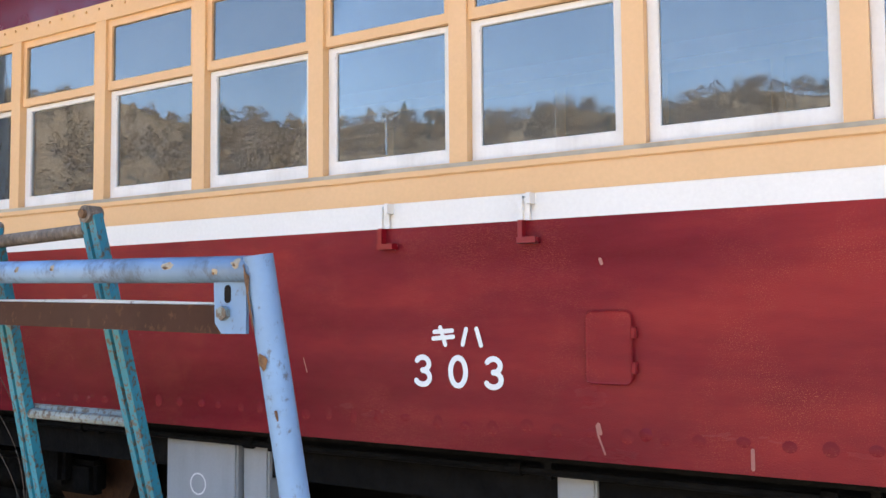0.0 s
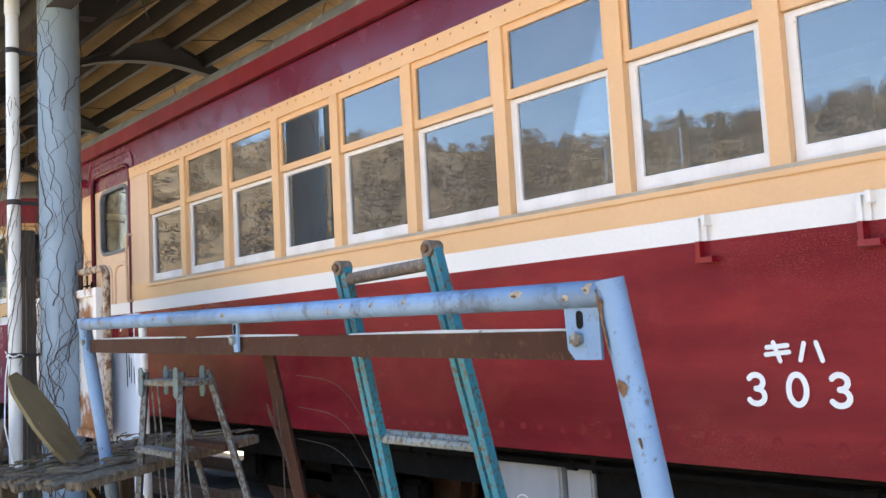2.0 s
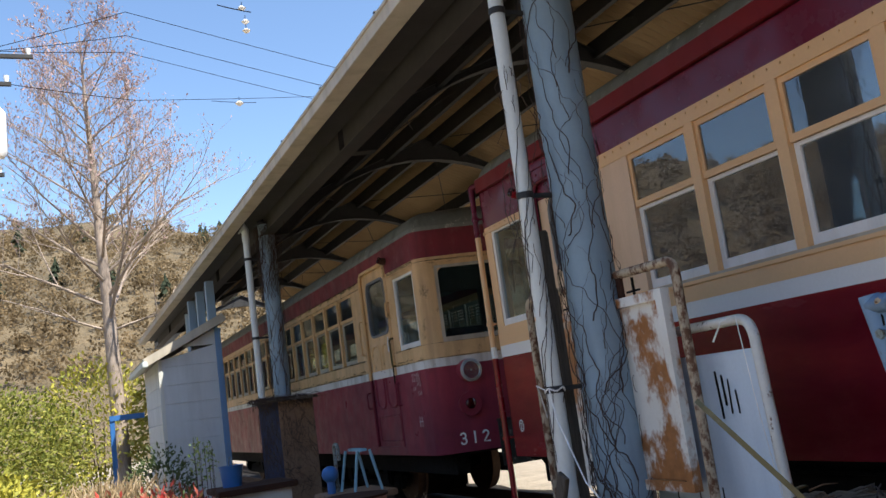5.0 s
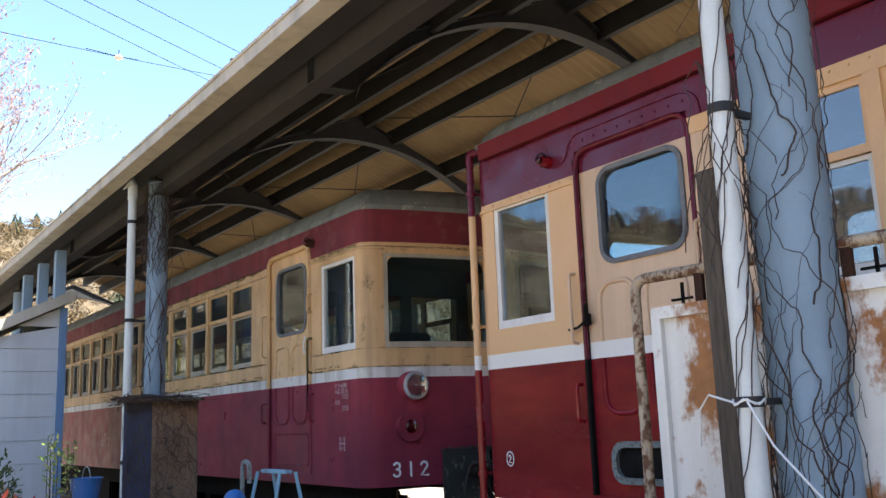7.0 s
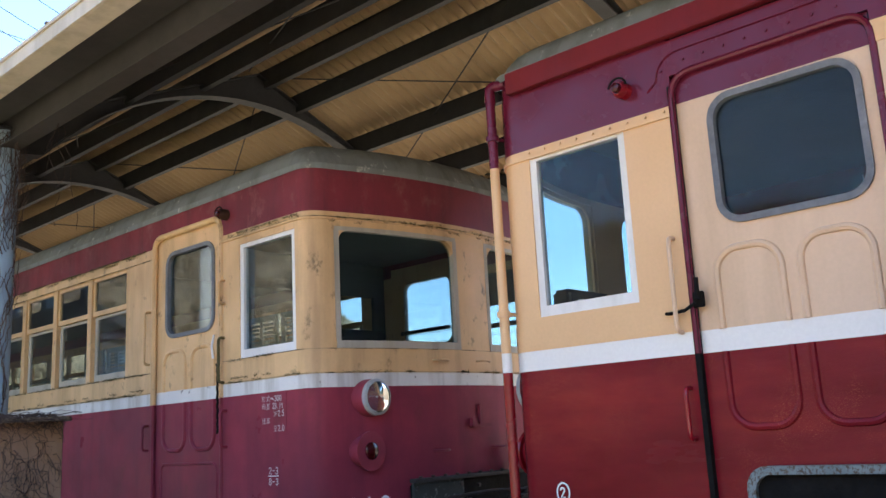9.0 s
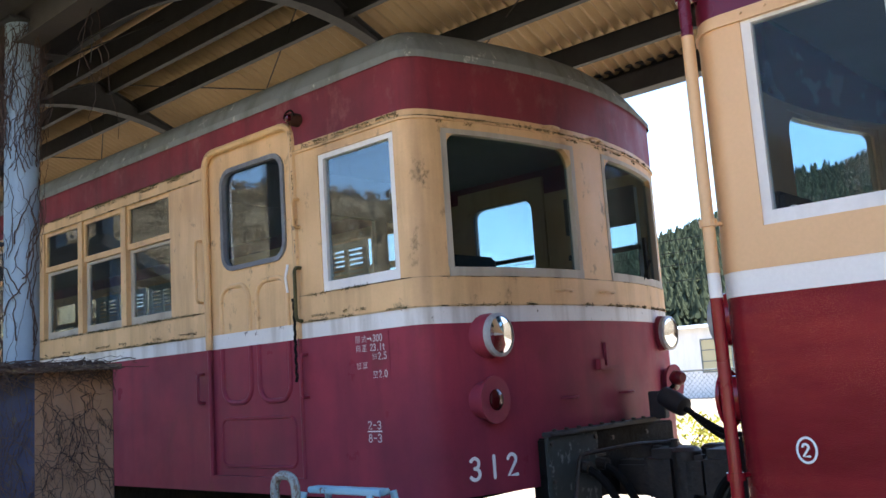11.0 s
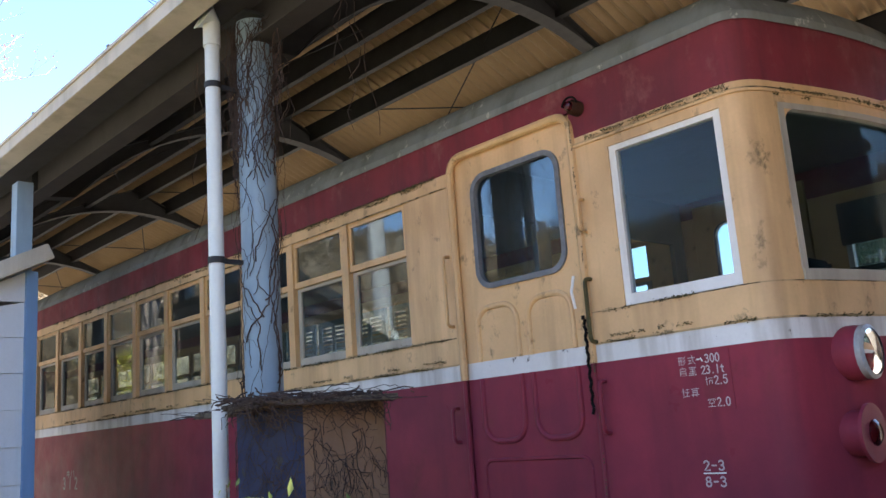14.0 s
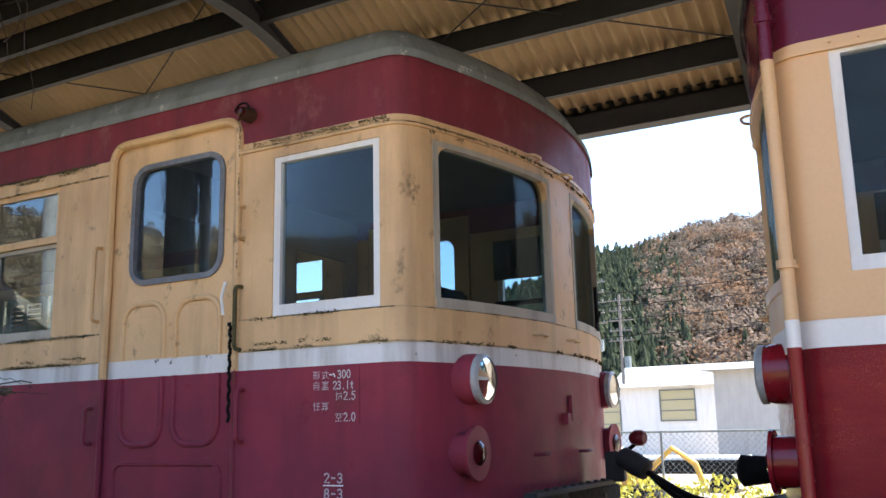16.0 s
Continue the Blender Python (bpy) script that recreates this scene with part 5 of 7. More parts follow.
def coupler(car, sgn, xf):
    """Half of an automatic coupler: shank, head with guard arm, knuckle, lift pin and chain."""
    def span(a, b):
        return min(xf + sgn * a, xf + sgn * b), max(xf + sgn * a, xf + sgn * b)
    c = part("coupler", box(*span(-0.1, 0.34), MID - 0.09, MID + 0.09, 0.84, 1.04, 0.025), "greasy", car, "black greasy knuckle coupler")
    part("coupler_head", box(*span(0.28, 0.52), MID - 0.19, MID + 0.16, 0.80, 1.11, 0.05), "greasy", c)
    part("guard_arm", box(*span(0.46, 0.62), MID + sgn * 0.13 - 0.05, MID + sgn * 0.13 + 0.05, 0.84, 1.08, 0.03), "greasy", c)
    kx, ky = xf + sgn * 0.53, MID - sgn * 0.10
    part("knuckle", tube([(kx, ky, 0.80), (kx, ky, 0.82), (kx, ky, 1.10), (kx, ky, 1.12)], [0.06, 0.085, 0.085, 0.06], 16), "greasy", c, smooth=True)
    part("lift_pin", tube([(xf + sgn * 0.4, MID, 1.09), (xf + sgn * 0.4, MID, 1.155)], 0.028, 10), "greasy", c)
    part("release_rod", tube(bend([(xf + sgn * 0.4, MID, 1.14), (xf + sgn * 0.3, MID - 0.25, 1.15), (xf + sgn * 0.12, MID - 0.55, 1.12), (xf + sgn * 0.12, MID - 0.62, 0.9)], 0.05), 0.012, 8), "greasy", c, smooth=True)
    return c


for car, sgn, xf in ((car312, 1, -11.02), (car303, -1, -9.88)):
    part("buffer_beam", box(min(xf - 0.12 * sgn, xf + 0.05 * sgn), max(xf - 0.12 * sgn, xf + 0.05 * sgn), 3.68, 5.03, 0.88, 1.22, 0.01), "black", car, "grimy buffer beam")
    coupler(car, sgn, xf)
    for k, dy in enumerate((-0.5, -0.32, 0.36, 0.55)):
        pts = [(xf, MID + dy, 1.06), (xf + sgn * 0.2, MID + dy, 1.03), (xf + sgn * 0.36, MID + dy * 0.9, 0.74), (xf + sgn * 0.56, MID + dy * 0.8, 0.66 + 0.03 * k)]
        h_ = part("brake_hose", tube(bend(pts, 0.12), 0.024, 8), "black", car, smooth=True)
        part("cock", tube([(xf + sgn * 0.02, MID + dy, 1.06), (xf + sgn * 0.15, MID + dy, 1.045)], 0.036, 10), "greasy", h_)
        part("cock_handle", box(min(xf + sgn * 0.07, xf + sgn * 0.09), max(xf + sgn * 0.07, xf + sgn * 0.09), MID + dy - 0.01, MID + dy + 0.09, 1.085, 1.10), "greasy", h_)
# plate and bolted rail on the older car's end
gp = part("gangway_plate", box(-10.955, -10.93, 3.557, 4.05, 0.78, 1.235, 0.006), "mottled", car312, "mottled dark jumper plate")
part("plate_rail", box(-10.97, -10.905, 3.557, 4.76, 1.236, 1.262, 0.005), "steel", gp)
for k in range(9):
    part("bolt", disc((-10.926, 3.62 + 0.12 * k, 1.268), (0, 0, 1), 0.014, 0.014, 6), "greasy", gp)
part("back_plate", box(-10.97, -10.945, 4.055, 4.76, 0.86, 1.232, 0.006), "black", gp)
for y_, z_ in ((3.585, 1.2), (3.585, 1.0), (4.02, 1.2), (4.02, 1.0), (4.2, 1.18), (4.6, 1.18)):
    part("bolt", disc((-10.925, y_, z_), (1, 0, 0), 0.014, 0.012, 6), "greasy", gp)
# jumper socket, its cables, and the small red marker lamp over it
js = part("jumper_socket", tube([(-10.87, 4.73, 1.40), (-10.85, 4.725, 1.39), (-10.76, 4.70, 1.345), (-10.70, 4.685, 1.315), (-10.69, 4.68, 1.31)], [0.035, 0.06, 0.066, 0.06, 0.03], 16), "steel", car312, "dark jumper socket with cables", smooth=True)
part("bracket", box(-10.95, -10.84, 4.70, 4.76, 1.25, 1.42, 0.006), "steel", js)
for dy, dz in ((0.0, 0.0), (0.05, -0.05)):
    part("jumper_cable", tube(bend([(-10.72, 4.69 + dy, 1.32), (-10.6, 4.68 + dy, 1.25 + dz), (-10.46, 4.66 + dy, 1.17 + dz), (-10.2, 4.55 + dy, 1.14 + dz), (-9.92, 4.4 + dy, 1.2)], 0.08), 0.018, 8), "black", js, smooth=True)
ml = part("marker_lamp", tube([(-10.80, 4.765, 1.49), (-10.77, 4.755, 1.495), (-10.735, 4.745, 1.495), (-10.715, 4.74, 1.494)], [0.03, 0.046, 0.046, 0.03], 16), "gutter303", car312, "small red marker lamp", smooth=True)
part("lamp_stem", tube([(-10.86, 4.76, 1.40), (-10.78, 4.757, 1.46)], 0.012, 6), "black", ml)
js = part("jumper_socket", tube([(-9.84, 4.07, 1.35), (-9.92, 4.07, 1.35), (-9.93, 4.07, 1.35), (-10.05, 4.07, 1.345), (-10.07, 4.07, 1.345)], [0.09, 0.09, 0.062, 0.075, 0.05], 18), "black", car303, "black jumper socket", smooth=True)
for y_ in (3.98, 4.18):
    part("jumper_cable", tube(bend([(-9.9, y_, 1.12), (-10.1, y_, 1.02), (-10.3, y_ + 0.1, 0.8), (-10.42, y_ + 0.2, 0.86)], 0.08), 0.016, 8), "black", js, smooth=True)

# ---- along the platform edge ----
def downpipe(x, y, label, clamps, twist=False):
    p = thing("downpipe", label, "downpipe", group="downpipes", at=(x, y, 0))
    part("pipe", tube([(0, 0, 0.0), (0, 0, 3.96)], 0.042, 18), "pvc", p, smooth=True)
    part("socket", tube([(0, 0, 3.86), (0, 0, 4.0), (0, -0.05, 4.03)], [0.05, 0.05, 0.085], 18), "pvc", p, smooth=True)
    for z in clamps:
        c = part("clamp", tube([(0, 0, z - 0.018), (0, 0, z + 0.018)], 0.047, 18), "steel", p)
        part("arm", box(-0.012, 0.012, 0.04, 0.16, z - 0.012, z + 0.012), "steel", c)
    return p


dp1 = downpipe(-6.49, 1.735, "pale grey plastic downpipe with dead vines, strapped to a column", (1.52, 2.55, 3.6))
dp2 = downpipe(-13.80, 1.735, "pale grey plastic downpipe strapped to a column", (1.20, 2.60, 3.62))
tp = thing("timber_post", "dark weathered square timber post beside the downpipe", "post", at=(-6.645, 1.86, 0))
part("post", box(-0.05, 0.05, -0.045, 0.045, -0.05, 2.38, 0.008), "oldwood", tp)
part("batten", box(0.055, 0.085, -0.03, 0.03, -0.05, 2.05, 0.004), "oldwood", tp)


def vine(path, r, seed, wiggle=0.02, n=6):
    rnd = random.Random(seed)
    pts = []
    for a, b in zip(path, path[1:]):
        for i in range(n):
            t = i / n
            p = Vector(a).lerp(Vector(b), t)
            pts.append(p + Vector([rnd.uniform(-wiggle, wiggle) for _ in range(3)]))
    pts.append(Vector(path[-1]))
    return pts


def vines_on_column(x, y, r, z0, z1, count, seed, thick, loose=0.035):
    rnd = random.Random(seed)
    v = thing("dead_vine", "leafless vine stems climbing a blue column", "vine", group="dead vines", at=(x, y, 0))
    for k in range(count):
        a, z, pts = rnd.uniform(math.pi * 0.8, math.pi * 2.2), z0 + rnd.random() ** 1.3 * (z1 - z0) * 0.85, []
        turn, off = rnd.uniform(-0.10, 0.10), rnd.uniform(0.003, 0.02)
        for i in range(rnd.randint(14, 46)):
            pts.append((math.cos(a) * (r + off), math.sin(a) * (r + off), z))
            turn = turn * 0.8 + rnd.gauss(0, 0.05)
            off = min(max(off + rnd.gauss(0, loose * 0.12), 0.003), loose)
            a += turn
            z += rnd.uniform(0.004, 0.045)
            if z > z1:
                break
        if len(pts) > 4:
            th = rnd.choice(thick)
            part("stem", tube(pts, [th * (1 - 0.65 * i / len(pts)) for i in range(len(pts))], 5), "vine", v)
    return v


vines_on_column(-6.45, 2.03, 0.138, 0.3, 4.0, 100, 3, (0.002, 0.0025, 0.003, 0.004))
vines_on_column(-13.78, 2.0, 0.105, 1.75, 4.05, 62, 5, (0.0015, 0.002, 0.003, 0.005), 0.05)
vines_on_column(-13.78, 2.0, 0.11, 3.05, 4.05, 120, 6, (0.002, 0.003, 0.004), 0.09)
v = thing("dead_vine", "leafless vine stems wound round a downpipe", "vine", group="dead vines", at=(-6.49, 1.735, 0))
for k in range(8):
    rnd = random.Random(40 + k)
    a, z = rnd.uniform(0, 6), 1.0 + 0.15 * k
    pts = []
    for i in range(20):
        pts.append((math.cos(a) * 0.047, math.sin(a) * 0.047, z))
        a += rnd.uniform(0.1, 0.5)
        z += rnd.uniform(0.03, 0.09)
    part("stem", tube(pts, 0.0022, 5), "vine", v)
for k, (x, y, z) in enumerate(((-6.47, 1.72, 3.3), (-6.6, 1.8, 2.5), (-6.55, 1.7, 2.75), (-12.9, 2.05, 3.95), (-13.5, 2.0, 3.97), (-14.3, 1.9, 3.98))):
    hv = thing("hanging_vine", "tangle of dead vine hanging from the eave", "vine", group="dead vines", at=(x, y, z))
    for j in range(6 if z < 3.5 else 4):
        rnd = random.Random(k * 10 + j)
        p, pts = Vector((0, 0, 0)), []
        dz = rnd.uniform(0.05, 0.09) if z < 3.5 else rnd.uniform(0.06, 0.14)
        for i in range(9):
            pts.append(p.copy())
            p += Vector((rnd.uniform(-0.05, 0.05), rnd.uniform(-0.04, 0.04), -dz))
        part("stem", tube(pts, 0.002, 4), "vine", hv)

# string tied round the downpipe
st = thing("plastic_string", "white plastic string tied round the downpipe", "string", at=(-6.49, 1.735, 1.52))
part("loop", tube([(0.052 * math.cos(a / 2), 0.052 * math.sin(a / 2), 0.01 * math.sin(a * 2)) for a in range(0, 26)], 0.004, 5), "string", st)
part("tail", tube([(-0.04, -0.03, 0), (-0.15, -0.02, 0.03), (-0.25, 0.05, -0.02), (-0.3, 0.1, -0.15)], 0.004, 5), "string", st)
part("tail", tube([(0.03, -0.05, 0), (0.15, -0.1, -0.14), (0.5, -0.2, -0.42), (0.9, -0.26, -0.62)], 0.004, 5), "string", st)

# rust-blotched signboard hung in a pipe frame
sb = thing("rusty_signboard", "white enamel signboard blotched with rust, hung in a pipe frame", "signboard", at=(0, 0, 0))
part("pipe_frame", tube(bend([(-7.31, 2.11, -0.05), (-7.31, 2.11, 2.075), (-5.84, 2.11, 2.055), (-5.84, 2.11, -0.05)], 0.07), 0.024, 12), "rustpipe", sb, smooth=True)
brd = part("board", box(-7.19, -5.95, 2.10, 2.112, 0.98, 1.92, 0.003), "rustboard", sb)
bm = ring([(-7.20, 0.965), (-5.935, 0.965), (-5.935, 1.935), (-7.20, 1.935)], [(-7.15, 1.015), (-5.985, 1.015), (-5.985, 1.885), (-7.15, 1.885)], 2.075, 2.125)
part("board_frame", bm, "rustboard", brd)
for x in (-6.95, -6.3):
    part("hanger", box(x - 0.02, x + 0.02, 2.095, 2.115, 1.9, 2.07), "oxide", sb)
for x in (-7.05, -6.85, -6.4, -6.2):
    bm = box(x - 0.006, x + 0.006, 2.11, 2.12, 1.93, 2.03)
    box(x - 0.06, x + 0.05, 2.11, 2.12, 1.955, 1.965, bm=bm)
    part("wire_hook", bm, "black", sb)
lw = thing("wire_mesh_panel", "sagging wire mesh panel behind the signboard posts", "mesh panel", at=(0, 2.16, 0))
for i in range(9):
    part("wire", tube([(-7.2 + 0.17 * i, 0, 0.25), (-7.2 + 0.17 * i, 0, 0.98)], 0.004, 4), "steel", lw)
for i in range(5):
    part("wire", tube([(-7.25, 0, 0.3 + 0.15 * i), (-5.8, 0, 0.3 + 0.15 * i)], 0.004, 4), "steel", lw)

# white pipe frame with a pale blue panel
wf = thing("blue_panel_sign", "pale blue panel in a white bent-pipe frame", "signboard", at=(0, 0, 0))
part("pipe_frame", tube(bend([(-6.6, 2.3, -0.05), (-6.6, 2.3, 1.72), (-5.50, 2.2, 1.725), (-5.43, 2.2, -0.05)], 0.1), 0.024, 12), "whitepipe", wf, smooth=True)
pn = part("panel", plate(rounded(-6.45, -5.53, 0.62, 1.59, 0.03), 2.235, 2.245), "bluepanel", wf)
for k, pts in enumerate(([(-5.84, 1.50), (-5.83, 1.29)], [(-5.80, 1.48), (-5.795, 1.35)], [(-5.76, 1.46), (-5.765, 1.31)], [(-5.72, 1.41), (-5.715, 1.31)])):
    part("painted_mark", stroke(pts, 0.016 if k < 2 else 0.011, lambda u, v: (u, 2.2325 - 0.0004 * k, v)), "black", pn)
part("cord", tube([(-5.56, 2.17, 1.74), (-5.52, 2.16, 1.4), (-5.46, 2.16, 0.9)], 0.003, 4), "string", wf)
part("cord", tube([(-5.58, 2.17, 1.74), (-5.64, 2.15, 1.72), (-5.70, 2.14, 1.64)], 0.005, 4), "string", wf)

# blue pipe rail with its lugs and the brown angle iron
A_, B_ = Vector((-1.113, 1.282, 1.590)), Vector((-4.13, 1.372, 1.648))
br = thing("blue_pipe_rail", "sky-blue painted pipe rail, chipped and rusting", "rail", at=(0, 0, 0))
part("top_rail", tube([A_, B_], 0.026, 16), "railgrime", br, smooth=True)
for p in (A_, B_):
    bm = tube([(p.x + 0.17, p.y + 0.19, -0.05), (p.x, p.y, p.z + 0.026)], 0.028, 16)
    part("leg", bm, "bluerail", br, smooth=True)


def chip(c, nrm, along_, w, h, seed, mat="oxide"):
    """An irregular flake where the paint has gone, lying on a pipe."""
    rnd = random.Random(seed)
    nrm, u = Vector(nrm).normalized(), Vector(along_).normalized()
    v = nrm.cross(u)
    bm = bmesh.new()
    k = [rnd.uniform(0.55, 1.1) for _ in range(11)]
    ring_ = []
    for i in range(11):
        a = 2 * math.pi * i / 11
        p = u * math.cos(a) * w * k[i] + v * math.sin(a) * h * k[i]
        d = p.dot(v)
        ring_.append(bm.verts.new(Vector(c) + p - nrm * (d * d / 0.056)))
    top = bm.verts.new(Vector(c) + nrm * 0.0012)
    for i in range(11):
        bm.faces.new((ring_[i], ring_[(i + 1) % 11], top))
    return part("rust_chip", bm, mat, br)


dr_ = (B_ - A_).normalized()
for k, (t, w, h, up) in enumerate(((0.012, 0.018, 0.016, 0.5), (0.03, 0.012, 0.01, -0.2), (0.075, 0.03, 0.012, 0.3), (0.20, 0.014, 0.012, 0.3), (0.245, 0.012, 0.011, 0.2), (0.29, 0.014, 0.012, 0.3), (0.31, 0.010, 0.008, -0.3),
                                   (0.40, 0.02, 0.008, 0.6), (0.52, 0.02, 0.012, 0.1), (0.63, 0.013, 0.01, 0.4), (0.71, 0.024, 0.009, 0.2), (0.80, 0.012, 0.01, 0.4), (0.9, 0.02, 0.012, 0.1), (0.985, 0.016, 0.014, 0.3))):
    nn = Vector((0, -1, up)).normalized()
    w, h = w * 0.75, h * 0.75
    chip(A_.lerp(B_, t) + nn * 0.0262, nn, dr_, w, h, 600 + k, "primer")
    if k != 7:
        chip(A_.lerp(B_, t + 0.001) + nn * 0.0272 - Vector((0, 0, 0.003)), nn, dr_, w * 0.5, h * 0.5, 640 + k, "rustchip")
foot_ = A_ + Vector((0.17, 0.19, -A_.z - 0.05))
for k, (t, w, h) in enumerate(((0.012, 0.03, 0.014), (0.035, 0.05, 0.008), (0.055, 0.03, 0.006), (0.105, 0.018, 0.013), (0.165, 0.012, 0.004), (0.3, 0.012, 0.006))):
    nn = Vector((-0.5 if k in (0, 1, 2) else (0.5 if k == 4 else 0.0), -1, 0)).normalized()
    chip(A_.lerp(foot_, t) + nn * 0.0284, nn, foot_ - A_, w, h, 660 + k, "rustchip")



def along(t, dz=0.0, dy=0.0):
    p = A_.lerp(B_, t)
    return Vector((p.x, p.y + dy, p.z + dz))


def lug(t, w, h):
    p = along(t)
    o = [(p.x - w, p.z - 0.015), (p.x - w * 0.95, p.z - h + 0.02), (p.x - w * 0.75, p.z - h), (p.x, p.z - h), (p.x, p.z - 0.015)]
    l_ = part("lug", plate(o, p.y - 0.004, p.y + 0.004), "bluerail", br, "blue steel lug with a slot and a bolt")
    x = p.x - w * 0.55
    part("slot", plate(rounded(x - 0.008, x + 0.008, p.z - h * 0.52, p.z - h * 0.24, 0.0075), p.y - 0.0055, p.y - 0.0045), "black", l_)
    part("bolt", disc((x - 0.006, p.y - 0.01, p.z - h * 0.68), (0, 1, 0), 0.014, 0.014, 6), "alu", l_)


lug(0.009, 0.085, 0.122)
lug(0.5, 0.03, 0.115)
lug(0.985, 0.03, 0.115)
ai = thing("angle_iron", "brown oxide angle iron with flaking white edge, bolted under the rail", "angle iron", at=(0, 0, 0))
bm = bmesh.new()
prof = [(0, 0), (0.004, 0), (0.004, 0.052), (0.045, 0.052), (0.045, 0.056), (0, 0.056)]
ends = []
for t in (0.03, 0.985):
    p = along(t, -0.125, 0.012)
    ends.append([bm.verts.new((p.x, p.y + u, p.z + v)) for u, v in prof])
for k in range(6):
    bm.faces.new((ends[0][k], ends[0][(k + 1) % 6], ends[1][(k + 1) % 6], ends[1][k]))
bm.faces.new(ends[0])
bm.faces.new(ends[1][::-1])
part("angle", bm, "oxide", ai)
for t0, t1 in ((0.04, 0.30), (0.39, 0.62), (0.65, 0.97)):
    p, q = along(t0, -0.068, 0.02), along(t1, -0.068, 0.02)
    part("paint_flake", tube([p, p.lerp(q, 0.5), q], [0.004, 0.007, 0.003], 4), "whitepipe", ai)
rp = thing("rusty_post", "thin rusty steel post under the rail, twined with dry stems", "post", at=(-2.57, 1.40, 0))
part("post", tube([(0.0, 0.33, -0.05), (0.0, 0.0, 1.50)], 0.024, 4), "oxide", rp)
for k in range(5):
    rnd = random.Random(70 + k)
    pts = [(rnd.uniform(-0.04, 0.04), 0.25 - 0.03 * i + rnd.uniform(-0.02, 0.02), 0.2 + 0.14 * i + 0.02 * k) for i in range(9)]
    part("dry_stem", tube(pts, 0.0022, 4), "vine", rp)
for k in range(3):
    pts = [(0.0, 0.1, 1.42 - 0.1 * k), (0.22, 0.12, 1.40 - 0.1 * k), (0.38, 0.13, 1.22 - 0.1 * k), (0.42, 0.12, 1.0 - 0.1 * k)]
    part("dry_stem", tube(bend(pts, 0.1), 0.0009, 4), "oldwood", rp)

# turquoise ladder leaning on the rail
ld = thing("turquoise_ladder", "turquoise steel ladder with worn, rusty channel legs", "ladder", at=(0, 0, 0))
for (tx, ty, tz), (lx, ly) in (((-1.764, 1.408, 1.742), (-1.78, 1.90)), ((-2.158, 1.408, 1.727), (-2.35, 1.90))):
    top, low = Vector((tx, ty, tz)), Vector((lx, ly, 0.0))
    d = (low - top).normalized()
    side = Vector((1, 0, 0))
    nrm = d.cross(side).normalized()
    bm = bmesh.new()
    prof = [(-0.027, -0.012), (-0.006, -0.014), (-0.003, 0.002), (0.003, 0.002), (0.006, -0.014), (0.027, -0.012), (0.027, 0.014), (-0.027, 0.014)]
    rows_ = [[bm.verts.new(p + side * u - nrm * v * 1.0) for u, v in prof] for p in (top, low)]
    for k in range(8):
        bm.faces.new((rows_[0][k], rows_[0][(k + 1) % 8], rows_[1][(k + 1) % 8], rows_[1][k]))
    bm.faces.new(rows_[0])
    bm.faces.new(rows_[1][::-1])
    lg = part("leg", bm, "turquoise", ld)
    part("end_knuckle", tube([top + Vector((0.004, -0.02, 0.0)), top + Vector((0.004, 0.02, 0.0))], 0.021, 14), "rungrust", lg, "worn rusty knuckle", smooth=True)
    part("pivot_bolt", disc((tx + 0.004, ty - 0.024, tz), (0, 1, 0), 0.011, 0.012, 8), "rustchip", lg)
part("top_rung", tube([(-2.14, 1.42, 1.695), (-1.79, 1.42, 1.706)], 0.017, 10), "rungrust", ld, "rusty round top rung", smooth=True)
for z in (1.235, 0.90, 0.57, 0.24):
    k = (1.75 - z) / 1.75
    y = 1.408 + 0.492 * k
    bm = tube([(-2.146 - 0.20 * k, y, z), (-1.77, y, z)], 0.014, 8)
    tube([(-2.146 - 0.20 * k, y + 0.02, z + 0.012), (-1.77, y + 0.02, z + 0.012)], 0.012, 8, bm)
    part("rung", bm, "alu", ld, "worn metal rung", smooth=True)

# weathered stepladder
M["hingeteal"] = paint("worn teal hinge paint", (0.10, 0.17, 0.19), (0.05, 0.08, 0.09), rough=0.6, rust=(0.14, 0.10, 0.07), rust_at=0.53, rust_scale=60)
M["stepalu"] = paint("blackened aluminium", (0.15, 0.175, 0.175), (0.05, 0.07, 0.075), rough=0.6, rust=(0.085, 0.06, 0.042), rust_at=0.49, rust_scale=60, dent=0.2)
sl = thing("stepladder", "weathered aluminium folding stepladder", "stepladder", at=(0.05, 0, 0))
for sy, foot in ((1.49, 1.36), (1.60, 1.98)):
    for x, fx in ((-3.79, -3.76), (-3.45, -3.33)):
        top, low = Vector((x, sy, 1.43)), Vector((fx, foot, 0.0))
        part("leg", tube([top, low], 0.016, 4), "stepalu", sl)
        part("hinge_plate", plate(rounded(x - 0.02, x + 0.02, 1.33, 1.45, 0.019), sy - 0.026, sy - 0.02), "hingeteal", sl, "worn teal hinge plate")
part("top_step", box(-3.83, -3.41, 1.47, 1.60, 1.375, 1.40, 0.006), "stepalu", sl)
for z in (1.12, 0.78, 0.42):
    k = (1.43 - z) / 1.43
    for y0, y1 in ((1.49, 1.36), (1.60, 1.98)):
        y = y0 + (y1 - y0) * k
        part("step", box(-3.79 + 0.03 * k, -3.45 + 0.12 * k, y - 0.03, y + 0.03, z - 0.012, z + 0.012, 0.004), "stepalu" if y0 < 1.5 else "oxide", sl)
for x in (-3.76, -3.70, -3.52, -3.48):
    part("tie_rod", tube([(x, 1.5, 1.38), (x - 0.02, 1.56, 0.6)], 0.004, 5), "stepalu", sl)

